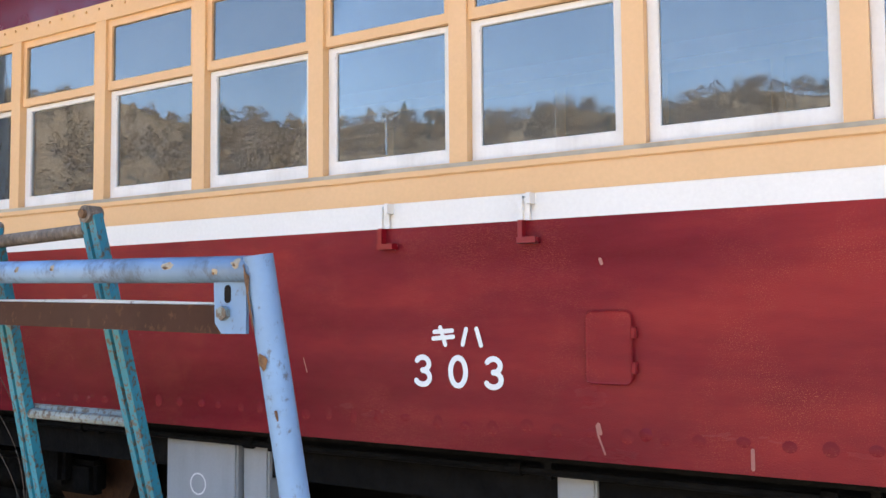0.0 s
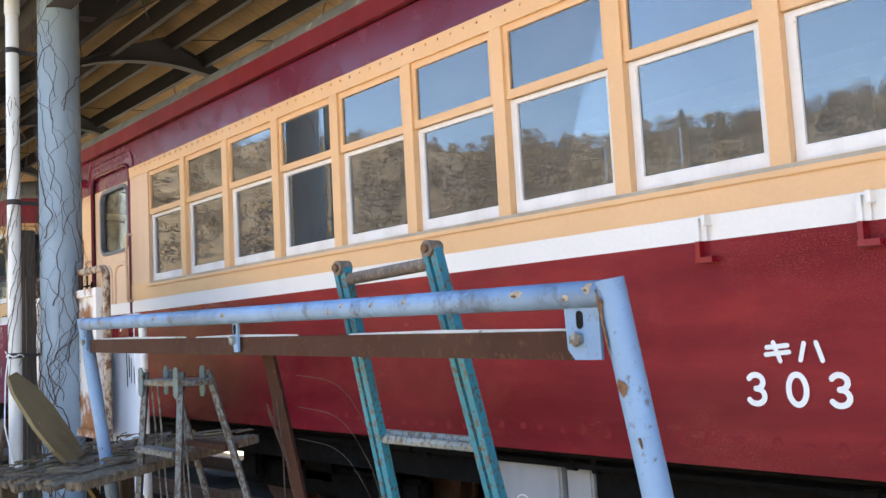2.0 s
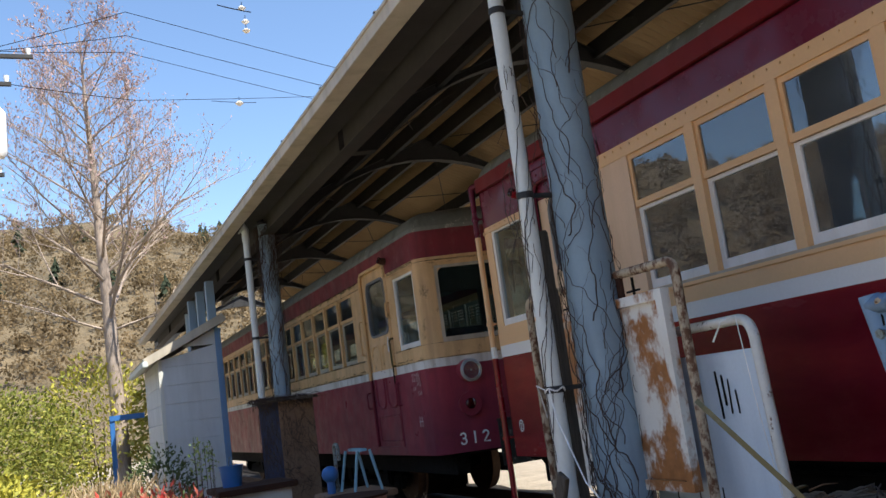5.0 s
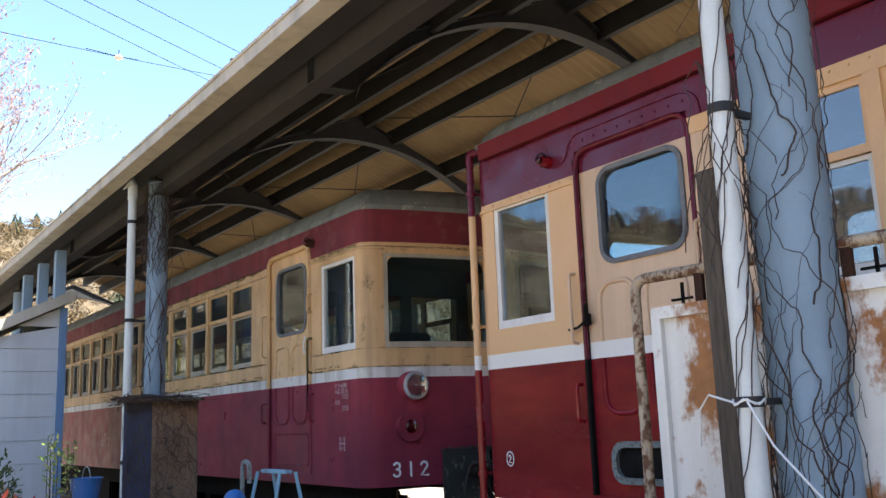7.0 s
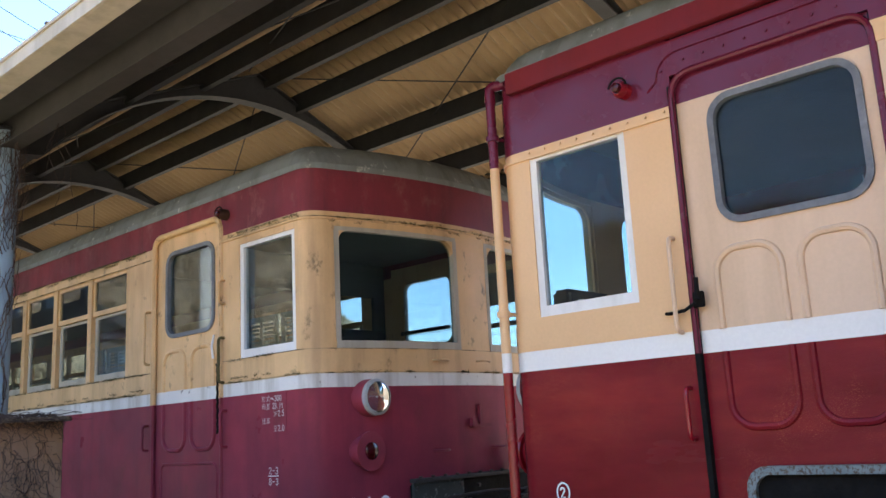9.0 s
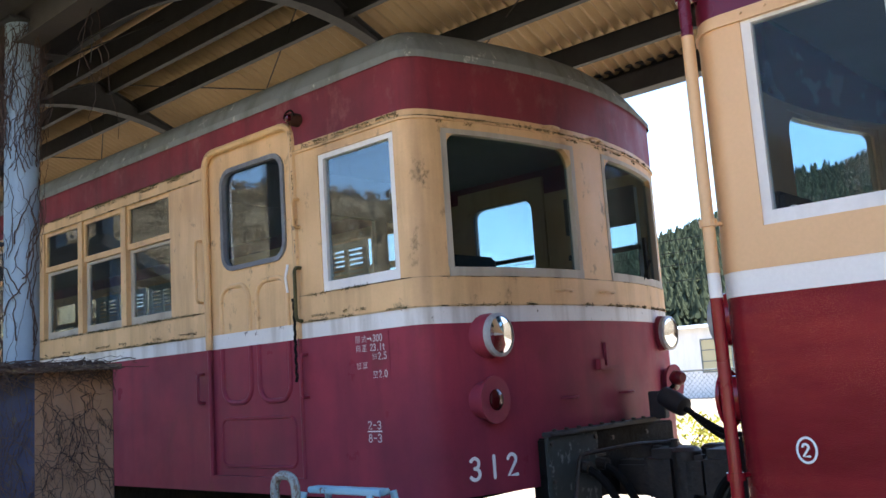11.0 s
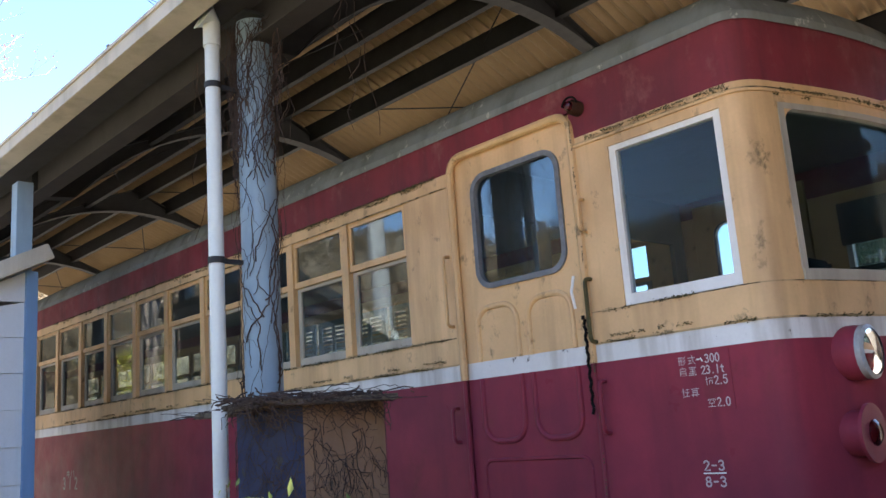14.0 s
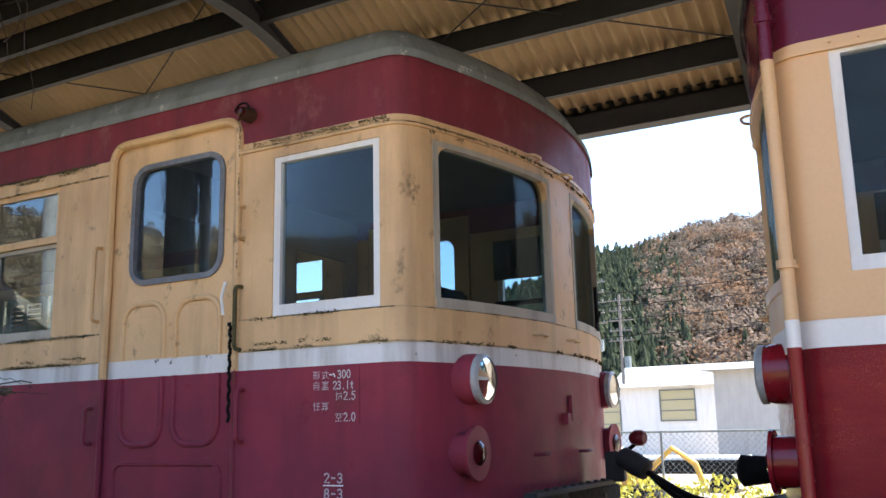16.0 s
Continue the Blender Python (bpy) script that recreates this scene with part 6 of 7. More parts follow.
# low bark-covered deck, olive plank, logs
dk = thing("bark_deck", "low sloping deck roofed with dark weathered bark", "deck", at=(0, 0, 0))
for i in range(26):
    rnd = random.Random(i)
    x0 = -5.15 + 1.45 * i / 26
    bm = box(x0, x0 + 0.062 + rnd.uniform(-0.01, 0.012), 1.15 + rnd.uniform(-0.05, 0.04), 1.98, 0, 0.02 + rnd.uniform(0, 0.018), 0.004)
    bmesh.ops.transform(bm, matrix=Matrix.Translation((0, 0, 0.93 + 0.10 * (i / 26) + rnd.uniform(-0.008, 0.008))) @ Matrix.Rotation(radians(7), 4, "X") @ Matrix.Translation((0, -0.0, -0.18)), verts=bm.verts)
    part("plank", bm, "bark", dk)
for x in (-5.05, -3.8):
    for y in (1.3, 1.9):
        part("leg", box(x - 0.04, x + 0.04, y - 0.04, y + 0.04, -0.05, 0.88, 0.005), "oldwood", dk)
part("log", tube([(-4.75, 1.25, 0.55), (-3.75, 1.3, 0.60)], [0.15, 0.17], 14), "bark", dk, smooth=True)
for k in range(60):
    rnd = random.Random(3000 + k)
    x, y, a = rnd.uniform(-5.1, -3.75), rnd.uniform(1.2, 1.95), rnd.uniform(0, 3.14)
    z, L_ = 0.80 + 0.10 * (x + 5.15) / 1.45 + 0.123 * y, rnd.uniform(0.05, 0.22)
    part("twig", tube([(x, y, z), (x + math.cos(a) * L_ * 0.5, y + math.sin(a) * L_ * 0.3, z + 0.012 + 0.04 * math.sin(a) * L_), (x + math.cos(a) * L_, y + math.sin(a) * L_ * 0.6, z + 0.07 * math.sin(a) * L_ + 0.008)], [0.004, 0.003, 0.002], 5), "vine" if k % 3 else "rustchip", dk)
for k in range(80):
    rnd = random.Random(5200 + k)
    x, y = rnd.uniform(-5.12, -3.72), rnd.uniform(1.15, 1.95)
    bm = box(-rnd.uniform(0.02, 0.09), rnd.uniform(0.02, 0.09), -rnd.uniform(0.004, 0.014), rnd.uniform(0.004, 0.014), -0.003, 0.003)
    for v_ in bm.verts:
        v_.co += Vector((rnd.uniform(-0.015, 0.015), rnd.uniform(-0.012, 0.012), rnd.uniform(-0.002, 0.005)))
    fl = part("bark_flake", bm, "bark" if k % 4 else "mossblade", dk)
    fl.location = (x, y, 0.80 + 0.10 * (x + 5.15) / 1.45 + 0.123 * y + 0.006)
    fl.rotation_euler = (0.12, rnd.uniform(-0.05, 0.05), rnd.gauss(1.57, 0.5))
ol = thing("olive_plank", "tapered olive-painted plank with peeling patches, leaning", "plank", at=(0, 0, 0))
bm = bmesh.new()
p0, p1 = Vector((-4.78, 1.265, 1.44)), Vector((-4.46, 1.41, 1.05))
d = (p1 - p0).normalized()
sv = Vector((-2.26, 1.94, -0.29))
sv = (sv - d * sv.dot(d)).normalized()
nv = d.cross(sv)
rows_ = []
for t, w in ((0, 0.004), (0.12, 0.12), (0.35, 0.17), (0.75, 0.18), (1.0, 0.14), (1.2, 0.05), (1.6, 0.025), (2.2, 0.025)):
    p = p0 + (p1 - p0) * t
    rows_.append([bm.verts.new(p + sv * a * w + nv * b * 0.008) for a, b in ((-1, -1), (1, -1), (1, 1), (-1, 1))])
for a, b in zip(rows_, rows_[1:]):
    for k in range(4):
        bm.faces.new((a[k], a[(k + 1) % 4], b[(k + 1) % 4], b[k]))
bm.faces.new(rows_[0])
bm.faces.new(rows_[-1])
part("blade", bm, "mossblade", ol)

# drums, blue stand, counter, bucket
def drum(x, y, h, r, top, low, label):
    d_ = thing("oil_drum", label, "drum", group="oil drums", at=(x, y, 0))
    part("lower_shell", tube([(0, 0, -0.05), (0, 0, h * 0.30), (0, 0, h * 0.33), (0, 0, h * 0.36), (0, 0, h * 0.5)], [r, r, r + 0.012, r, r], 28), low, d_, smooth=True)
    part("upper_shell", tube([(0, 0, h * 0.5), (0, 0, h * 0.64), (0, 0, h * 0.67), (0, 0, h * 0.70), (0, 0, h - 0.02)], [r, r, r + 0.012, r, r], 28), top, d_, smooth=True)
    part("rim", tube([(0, 0, h - 0.02), (0, 0, h)], [r + 0.012, r + 0.012], 28), "oxide", d_, "rusty rim")
    return d_


drum(-9.98, 1.63, 0.84, 0.29, "drumpink", "drumblue", "rusting oil drum painted faded pink over light blue")
drum(-10.42, 1.42, 0.80, 0.28, "oxide", "oxide", "rusty brown oil drum")
bs = thing("blue_stand", "small blue-painted steel pipe stand", "stand", at=(-10.74, 1.95, 0))
for x in (-0.19, 0.19):
    for y in (-0.12, 0.12):
        part("leg", tube([(x, y * 0.5, 1.175), (x * 1.15, y * 1.1, 0.80)], 0.014, 8), "drumblue", bs)
part("top_bar", box(-0.21, 0.21, -0.03, 0.03, 1.165, 1.19, 0.005), "drumblue", bs)
lt_ = thing("low_table", "low brown board table under the blue stand", "table", at=(-10.76, 1.93, 0))
part("top", box(-0.45, 0.36, -0.32, 0.26, 0.745, 0.80, 0.008), "ply", lt_)
for x in (-0.38, 0.30):
    for y in (-0.26, 0.2):
        part("leg", box(x - 0.03, x + 0.03, y - 0.03, y + 0.03, -0.05, 0.745, 0.004), "oldwood", lt_)
bf = thing("blue_float", "blue plastic ball float beside a grey hose", "float", at=(-10.95, 1.72, 0.98))
bm = bmesh.new()
bmesh.ops.create_uvsphere(bm, u_segments=18, v_segments=12, radius=0.08)
part("ball", bm, "bluepl", bf, smooth=True)
part("collar", tube([(0, 0, -0.18), (0, 0, -0.06)], 0.04, 12), "bluepl", bf)
hs = thing("grey_hose", "grey hose bent over a standpipe", "hose", at=(-10.95, 1.80, 0))
part("hose", tube(bend([(-0.05, 0, 0), (-0.05, 0, 1.25), (0.08, 0, 1.25), (0.08, 0, 1.1)], 0.06), 0.018, 8), "alu", hs, smooth=True)
ct = thing("white_counter", "low white plastered counter with a dark brown top", "counter", at=(-12.3, 1.15, 0))
part("body", box(-0.35, 0.35, -0.28, 0.42, -0.05, 0.86, 0.01), "plaster", ct)
part("top", box(-0.42, 0.42, -0.34, 0.48, 0.86, 0.92, 0.008), "oxide", ct, "dark brown top slab")
bk = thing("blue_bucket", "blue plastic bucket standing on the counter", "bucket", at=(-12.45, 1.05, 0.92))
part("shell", tube([(0, 0, 0), (0, 0, 0.2), (0, 0, 0.22)], [0.10, 0.125, 0.135], 20, cap=False), "bluepl", bk, smooth=True)
part("base", disc((0, 0, 0.005), (0, 0, 1), 0.1, 0.01, 20), "bluepl", bk)
part("handle", tube([(0.13 * math.cos(radians(a)), 0, 0.2 + 0.11 * math.sin(radians(a))) for a in range(0, 181, 15)], 0.005, 5), "alu", bk)
bt = thing("low_bench", "low grey board bench on thin steel legs", "bench", at=(-8.6, 2.1, 0))
part("seat", box(-0.55, 0.45, -0.2, 0.2, 0.66, 0.70, 0.006), "oldwood", bt)
for x in (-0.5, 0.4):
    for y in (-0.16, 0.16):
        part("leg", tube([(x, y, 0.66), (x * 1.08, y, 0)], 0.014, 6), "steel", bt)
rc = thing("traffic_cone_stub", "small red plastic cone standing on a block", "cone", at=(-8.2, 1.9, 0.40))
part("dome", tube([(0, 0, 0), (0, 0, 0.08), (0, 0, 0.11), (0, 0, 0.12)], [0.05, 0.045, 0.03, 0.004], 14), "gutter303", rc, smooth=True)
part("stand", box(-0.1, 0.1, -0.1, 0.1, -0.45, 0.0, 0.01), "oldwood", rc)
lp = thing("leaning_board", "grey board leaning against the downpipe", "board", at=(0, 0, 0))
bm = box(-0.04, 0.04, -0.012, 0.012, 0, 1.3, 0.004)
bmesh.ops.transform(bm, matrix=Matrix.Translation((-6.92, 1.62, -0.05)) @ Matrix.Rotation(radians(27), 4, "Y"), verts=bm.verts)
part("board", bm, "oldwood", lp)

# vine-topped screen round the second column
sc = thing("screen_panel", "navy and brown sheet screen with a vine-covered ledge", "screen", at=(0, 0, 0))
SCREEN = [Vector((-13.37, 1.592)), Vector((-13.05, 1.76)), Vector((-12.93, 2.15))]
part("navy_sheet", strip([SCREEN[0], SCREEN[1]], -0.05, 1.76, 0.02), "navy", sc, "navy blue sheet half hidden by dry vines")
part("ply_sheet", strip([SCREEN[1], SCREEN[2]], -0.05, 1.76, 0.02), "ply", sc, "brown plywood sheet with creeping stems")
bm = bmesh.new()
lo = [bm.verts.new((x, y, 1.762)) for x, y in ((-13.39, 1.53), (-13.02, 1.66), (-12.79, 2.13), (-12.95, 2.22), (-14.2, 1.97), (-14.2, 1.80), (-13.6, 1.80))]
hi = [bm.verts.new((v_.co.x, v_.co.y, 1.79)) for v_ in lo]
bm.faces.new(lo[::-1])
bm.faces.new(hi)
for i in range(7):
    bm.faces.new((lo[i], lo[(i + 1) % 7], hi[(i + 1) % 7], hi[i]))
part("ledge", bm, "bark", sc)


def on_screen(s, z, off):
    """A place on the two sheets; s runs from 0 to 2."""
    k = 0 if s < 1 else 1
    a_, b_2 = SCREEN[k], SCREEN[k + 1]
    p_ = a_.lerp(b_2, s - k)
    d_ = (b_2 - a_).normalized()
    return Vector((p_.x + d_.y * off, p_.y - d_.x * off, z))


for k in range(240):
    rnd = random.Random(900 + k)
    p, pts = on_screen(rnd.uniform(0.12, 1.85), 1.795 + rnd.uniform(0, 0.02), rnd.uniform(-0.06, 0.12)), []
    if k % 5 == 0:
        p = Vector((rnd.uniform(-14.25, -13.95), rnd.uniform(1.82, 1.95), 1.80))
    run = Vector((rnd.uniform(0.005, 0.022), rnd.uniform(0.0, 0.022), 0)) * rnd.choice((-1, 1))
    for i in range(8):
        pts.append(p.copy())
        p += run + Vector((rnd.gauss(0, 0.02), rnd.gauss(0, 0.02), rnd.gauss(-0.004, 0.009)))
        p.z = max(p.z, 1.765)
    part("vine_stem", tube(pts, rnd.choice((0.0015, 0.002, 0.003, 0.004)), 4), "vine", sc)
for k in range(230):
    rnd = random.Random(2000 + k)
    s_, z_, pts = rnd.uniform(0.0, 2.0), rnd.uniform(0.8, 1.8), []
    dr = rnd.gauss(0, 0.03)
    for i in range(rnd.randint(8, 20)):
        pts.append(on_screen(min(max(s_, 0.0), 2.0), z_, rnd.uniform(0.004, 0.02)))
        dr = dr * 0.8 + rnd.gauss(0, 0.03)
        s_ += dr
        z_ -= rnd.uniform(-0.01, 0.05)
    part("vine_stem", tube(pts, rnd.choice((0.0008, 0.001, 0.0014, 0.002)), 4), "vine", sc)

for k in range(150):
    rnd = random.Random(7000 + k)
    s_, z_, off, pts = rnd.uniform(0.0, 2.0), 1.80, rnd.uniform(0.03, 0.11), []
    dr = rnd.gauss(0, 0.02)
    for i in range(rnd.randint(5, 10)):
        pts.append(on_screen(min(max(s_, 0.0), 2.0), z_, off))
        dr = dr * 0.8 + rnd.gauss(0, 0.03)
        s_ += dr
        z_ -= rnd.uniform(-0.004, 0.034)
        off = max(0.012, off + rnd.gauss(0, 0.012))
    part("vine_stem", tube(pts, rnd.choice((0.0012, 0.0018, 0.0025)), 4), "vine", sc)

# white lap-sided hut
ht = thing("white_hut", "small white lap-sided hut with a lean-to roof and blue corner post", "hut", at=(0, 0, 0))
HX0, HX1, HY0, HY1 = -19.6, -17.0, 0.87, 1.74


def hut_top(y):
    return 2.69 + (y - HY0) * 0.49


z = 0.0
while z < 3.0:
    zt = z + 0.285
    bm = bmesh.new()
    ys = [HY0, HY1]
    a = [(HX1 + 0.012, y, z) for y in ys] + [(HX1 + 0.002, y, min(zt, hut_top(y))) for y in ys[::-1]]
    b = [(HX1 - 0.02, p[1], p[2]) for p in a]
    if min(zt, hut_top(HY0)) <= z + 0.02:
        yc = HY0 + (z - 2.69) / 0.49
        a = [(HX1 + 0.012, max(yc, HY0), z), (HX1 + 0.012, HY1, z), (HX1 + 0.002, HY1, min(zt, hut_top(HY1)))]
        b = [(HX1 - 0.02, p[1], p[2]) for p in a]
    va, vb = [bm.verts.new(p) for p in a], [bm.verts.new(p) for p in b]
    bm.faces.new(va)
    bm.faces.new(vb[::-1])
    for k in range(len(va)):
        bm.faces.new((va[k], va[(k + 1) % len(va)], vb[(k + 1) % len(va)], vb[k]))
    part("siding_board", bm, "siding", ht)
    if z < 2.6:
        part("siding_board", box(HX0, HX1, HY0 - 0.012, HY0 + 0.01, z, min(zt - 0.006, 2.69)), "siding", ht)
    z = zt + 0.002
part("back_wall", box(HX0, HX0 + 0.03, HY0, HY1, 0, 2.69), "siding", ht)
part("far_wall", box(HX0, HX1 - 0.03, HY1 - 0.03, HY1, 0, 3.08), "siding", ht)
part("corner_post", box(HX1 - 0.02, HX1 + 0.05, HY1, HY1 + 0.09, 0, 3.12, 0.004), "bluetrim", ht, "blue corner post")
part("corner_trim", box(HX1 - 0.01, HX1 + 0.022, HY0 - 0.03, HY0 + 0.03, 0, 2.70, 0.003), "plaster", ht)
bm = box(0, 2.9, 0, 1.40, 0, 0.13, 0.006)
bmesh.ops.transform(bm, matrix=Matrix.Translation((HX0 - 0.15, HY0 - 0.2, 2.61)) @ Matrix.Rotation(math.atan(0.49), 4, "X"), verts=bm.verts)
part("roof", bm, "gutter", ht, "weathered lean-to roof edge")
part("gutter", box(HX0 - 0.1, HX1 + 0.2, HY0 - 0.27, HY0 - 0.19, 2.60, 2.69, 0.01), "pvc", ht)
for x in (-17.12, -18.2, -19.3):
    part("roof_post", box(x - 0.07, x + 0.07, 1.68, 1.81, 3.0, 3.9, 0.004), "column", ht)
bb = thing("blue_beam", "blue-painted steel beam on a post behind the hut", "beam", at=(0, 0, 0))
part("beam", box(-19.06, -18.94, 0.18, 0.75, 1.90, 1.99, 0.005), "bluepl", bb)
part("post", box(-19.04, -18.96, 0.18, 0.26, -0.05, 1.90, 0.005), "bluepl", bb)


# ---- plants ----
M["redleaf"] = leaf_mat("red young photinia leaves", [(0.36, 0.03, 0.03), (0.50, 0.08, 0.055), (0.22, 0.028, 0.03), (0.55, 0.19, 0.12), (0.06, 0.10, 0.03), (0.40, 0.045, 0.04), (0.10, 0.13, 0.05)])
M["greenleaf"] = leaf_mat("hedge leaves", [(0.09, 0.12, 0.02), (0.24, 0.25, 0.04), (0.15, 0.17, 0.03), (0.32, 0.30, 0.06), (0.06, 0.09, 0.018)])
M["yellowleaf"] = leaf_mat("yellow-green leaves", [(0.38, 0.36, 0.05), (0.50, 0.45, 0.07), (0.25, 0.27, 0.05), (0.44, 0.39, 0.06)])
M["darkleaf"] = leaf_mat("dark evergreen leaves", [(0.03, 0.055, 0.02), (0.07, 0.10, 0.035), (0.10, 0.12, 0.045)])
M["youngleaf"] = leaf_mat("young green leaves", [(0.32, 0.40, 0.10), (0.10, 0.16, 0.05), (0.40, 0.45, 0.14), (0.08, 0.14, 0.05)])
M["dryleaf"] = leaf_mat("dry straw blades", [(0.40, 0.30, 0.17), (0.30, 0.22, 0.12), (0.48, 0.38, 0.24)])
M["bud"] = leaf_mat("pinkish spring buds", [(0.34, 0.22, 0.21), (0.44, 0.31, 0.29), (0.26, 0.18, 0.16)])
M["treebark"] = rough_mat("grey tan bark", (0.22, 0.175, 0.14), (0.42, 0.345, 0.28), 12, 0.9, (3, 3, 0.6))
M["bare_pale"] = leaf_mat("pale bare wood crowns", [(0.17, 0.135, 0.11), (0.19, 0.15, 0.122), (0.15, 0.12, 0.098)], 0.5, 0.0)
M["bare_rust"] = leaf_mat("rusty bare wood crowns", [(0.15, 0.098, 0.066), (0.18, 0.115, 0.075), (0.12, 0.082, 0.058)], 0.5, 0.0)
# Greyed green: a little distance haze is put into the foliage colour.
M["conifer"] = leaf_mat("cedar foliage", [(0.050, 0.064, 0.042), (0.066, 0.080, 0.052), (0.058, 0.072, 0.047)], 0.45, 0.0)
M["bare"] = leaf_mat("bare wood crowns", [(0.095, 0.082, 0.065), (0.12, 0.10, 0.078), (0.075, 0.07, 0.056)], 0.5, 0.0)


for k_, v_ in (("bare", 0.8), ("bare_pale", 1.25), ("bare_rust", 1.0)):
    M["tan_" + k_] = leaf_mat("tan bare wood crowns", [(0.20 * v_, 0.15 * v_, 0.085 * v_), (0.235 * v_, 0.175 * v_, 0.10 * v_), (0.17 * v_, 0.125 * v_, 0.07 * v_)], 0.5, 0.0)


def leaves(name, places, size, mat, parent, long=2.2, up=0.3, seed=1, kind="stuff"):
    """Many small folded leaves at the given places."""
    rnd = random.Random(seed)
    vs, fs = [], []
    for p, out in places:
        s = size * rnd.uniform(0.6, 1.3)
        d = Vector((rnd.gauss(0, 1), rnd.gauss(0, 1), rnd.gauss(0, 1)))
        d = (d.normalized() * 0.8 + Vector(out) * 0.7 + Vector((0, 0, up))).normalized()
        w = d.cross(Vector((rnd.uniform(-1, 1), rnd.uniform(-1, 1), rnd.uniform(-1, 1)))).normalized()
        n = d.cross(w)
        p = Vector(p)
        i = len(vs)
        a, b = d * s * long, w * s
        vs += [p, p + a * 0.45 + b * 0.5 + n * s * 0.15, p + a, p + a * 0.45 - b * 0.5 + n * s * 0.15]
        fs += [(i, i + 1, i + 2), (i, i + 2, i + 3)]
    me = bpy.data.meshes.new(name)
    me.from_pydata(vs, [], fs)
    me.materials.append(M[mat])
    ob = new(name, me)
    ob.parent = parent
    ob["kind"] = kind
    return ob


def blob_places(c, r, n, seed, shell=0.35, lumps=5.0):
    """Places in the outer shell of an uneven clump."""
    rnd = random.Random(seed)
    out = []
    while len(out) < n:
        d = Vector((rnd.gauss(0, 1), rnd.gauss(0, 1), rnd.gauss(0, 1))).normalized()
        k = 1 + 0.25 * noise.noise(d * lumps * 0.5 + Vector((seed, 0, 0))) + 0.12 * noise.noise(d * lumps * 1.6 + Vector((0, seed, 0)))
        t = k * (1 - shell * rnd.random() ** 1.5)
        p = Vector((c[0] + d.x * r[0] * t, c[1] + d.y * r[1] * t, c[2] + d.z * r[2] * t))
        if p.z > 0.02:
            out.append((p, d))
    return out


def shrub(name, label, category, at, r, n, size, mat, seed, long=2.2, up=0.3, stem="vine", group=""):
    s = thing(name, label, category, group, at=(at[0], at[1], 0))
    c = (0, 0, at[2])
    for k in range(9):
        rnd = random.Random(seed * 31 + k)
        a = rnd.uniform(0, 6.28)
        tip = (math.cos(a) * r[0] * 0.7, math.sin(a) * r[1] * 0.7, at[2] + r[2] * rnd.uniform(0.2, 0.7))
        part("stem", tube([(math.cos(a) * 0.05, math.sin(a) * 0.05, -0.05), (tip[0] * 0.5, tip[1] * 0.5, tip[2] * 0.55), tip], [0.02, 0.012, 0.004], 5), stem, s)
    leaves("foliage", blob_places(c, r, n, seed), size, mat, s, long, up, seed)
    return s


# red photinia row in front of the sheds
for i, (x, y, z, r) in enumerate(((-6.5, 0.62, 0.38, 0.42), (-7.3, 0.55, 0.45, 0.48), (-8.1, 0.5, 0.5, 0.48), (-8.9, 0.42, 0.48, 0.46), (-9.9, 0.3, 0.5, 0.47), (-9.6, 0.75, 0.36, 0.36),
                                  (-10.5, 0.15, 0.52, 0.5), (-10.7, 0.7, 0.34, 0.36), (-11.5, 0.35, 0.48, 0.45), (-12.4, 0.3, 0.5, 0.48), (-12.2, -0.2, 0.5, 0.5), (-11.7, 0.75, 0.32, 0.32))):
    shrub("red_shrub", "photinia shrub with bright red young leaves over green", "shrub", (x, y, z + 0.06), (r, r * 0.9, r * 0.95), 620, 0.031, "redleaf", 11 + i, 2.6, 0.7, group="red shrubs")
shrub("clipped_hedge", "large clipped evergreen hedge with small leaves", "hedge", (-16.5, -2.75, 1.3), (2.4, 2.5, 1.5), 52000, 0.034, "greenleaf", 60, 1.8, 0.2)
shrub("clipped_hedge", "large clipped evergreen hedge with small leaves", "hedge", (-14.6, -4.6, 1.2), (2.2, 2.2, 1.5), 9000, 0.05, "greenleaf", 61, 1.8, 0.2)
shrub("yellow_shrub", "low shrub with yellow-green leaves in front of the hedge", "shrub", (-12.6, -1.75, 0.72), (1.1, 1.15, 0.72), 8000, 0.042, "yellowleaf", 62, 2.0, 0.3)
shrub("yellow_shrub", "low shrub with yellow-green leaves in front of the hedge", "shrub", (-11.2, -2.9, 0.65), (1.1, 1.1, 0.7), 3500, 0.034, "yellowleaf", 63, 2.0, 0.3)
shrub("evergreen_shrub", "dark leafy shrub behind the hut", "shrub", (-23.5, 0.2, 1.9), (1.0, 1.2, 1.5), 3000, 0.06, "yellowleaf", 64)
shrub("evergreen_shrub", "small loose evergreen shrub before the hut", "shrub", (-15.0, 0.55, 0.75), (0.7, 0.5, 0.62), 1600, 0.03, "darkleaf", 65, 2.4)
gc = thing("dry_grass", "clump of dry straw-coloured grass", "grass", at=(-13.2, -0.25, 0))
rnd = random.Random(5)
leaves("blades", [((rnd.gauss(0, 0.28), rnd.gauss(0, 0.28), rnd.uniform(0.3, 1.0)), (rnd.gauss(0, 0.4), rnd.gauss(0, 0.4), 0.6)) for _ in range(2600)], 0.014, "dryleaf", gc, 16, 0.7, 5)
yg = thing("young_shoots", "young green shoots with pale leaves", "shoot", at=(-11.45, 0.6, 0))
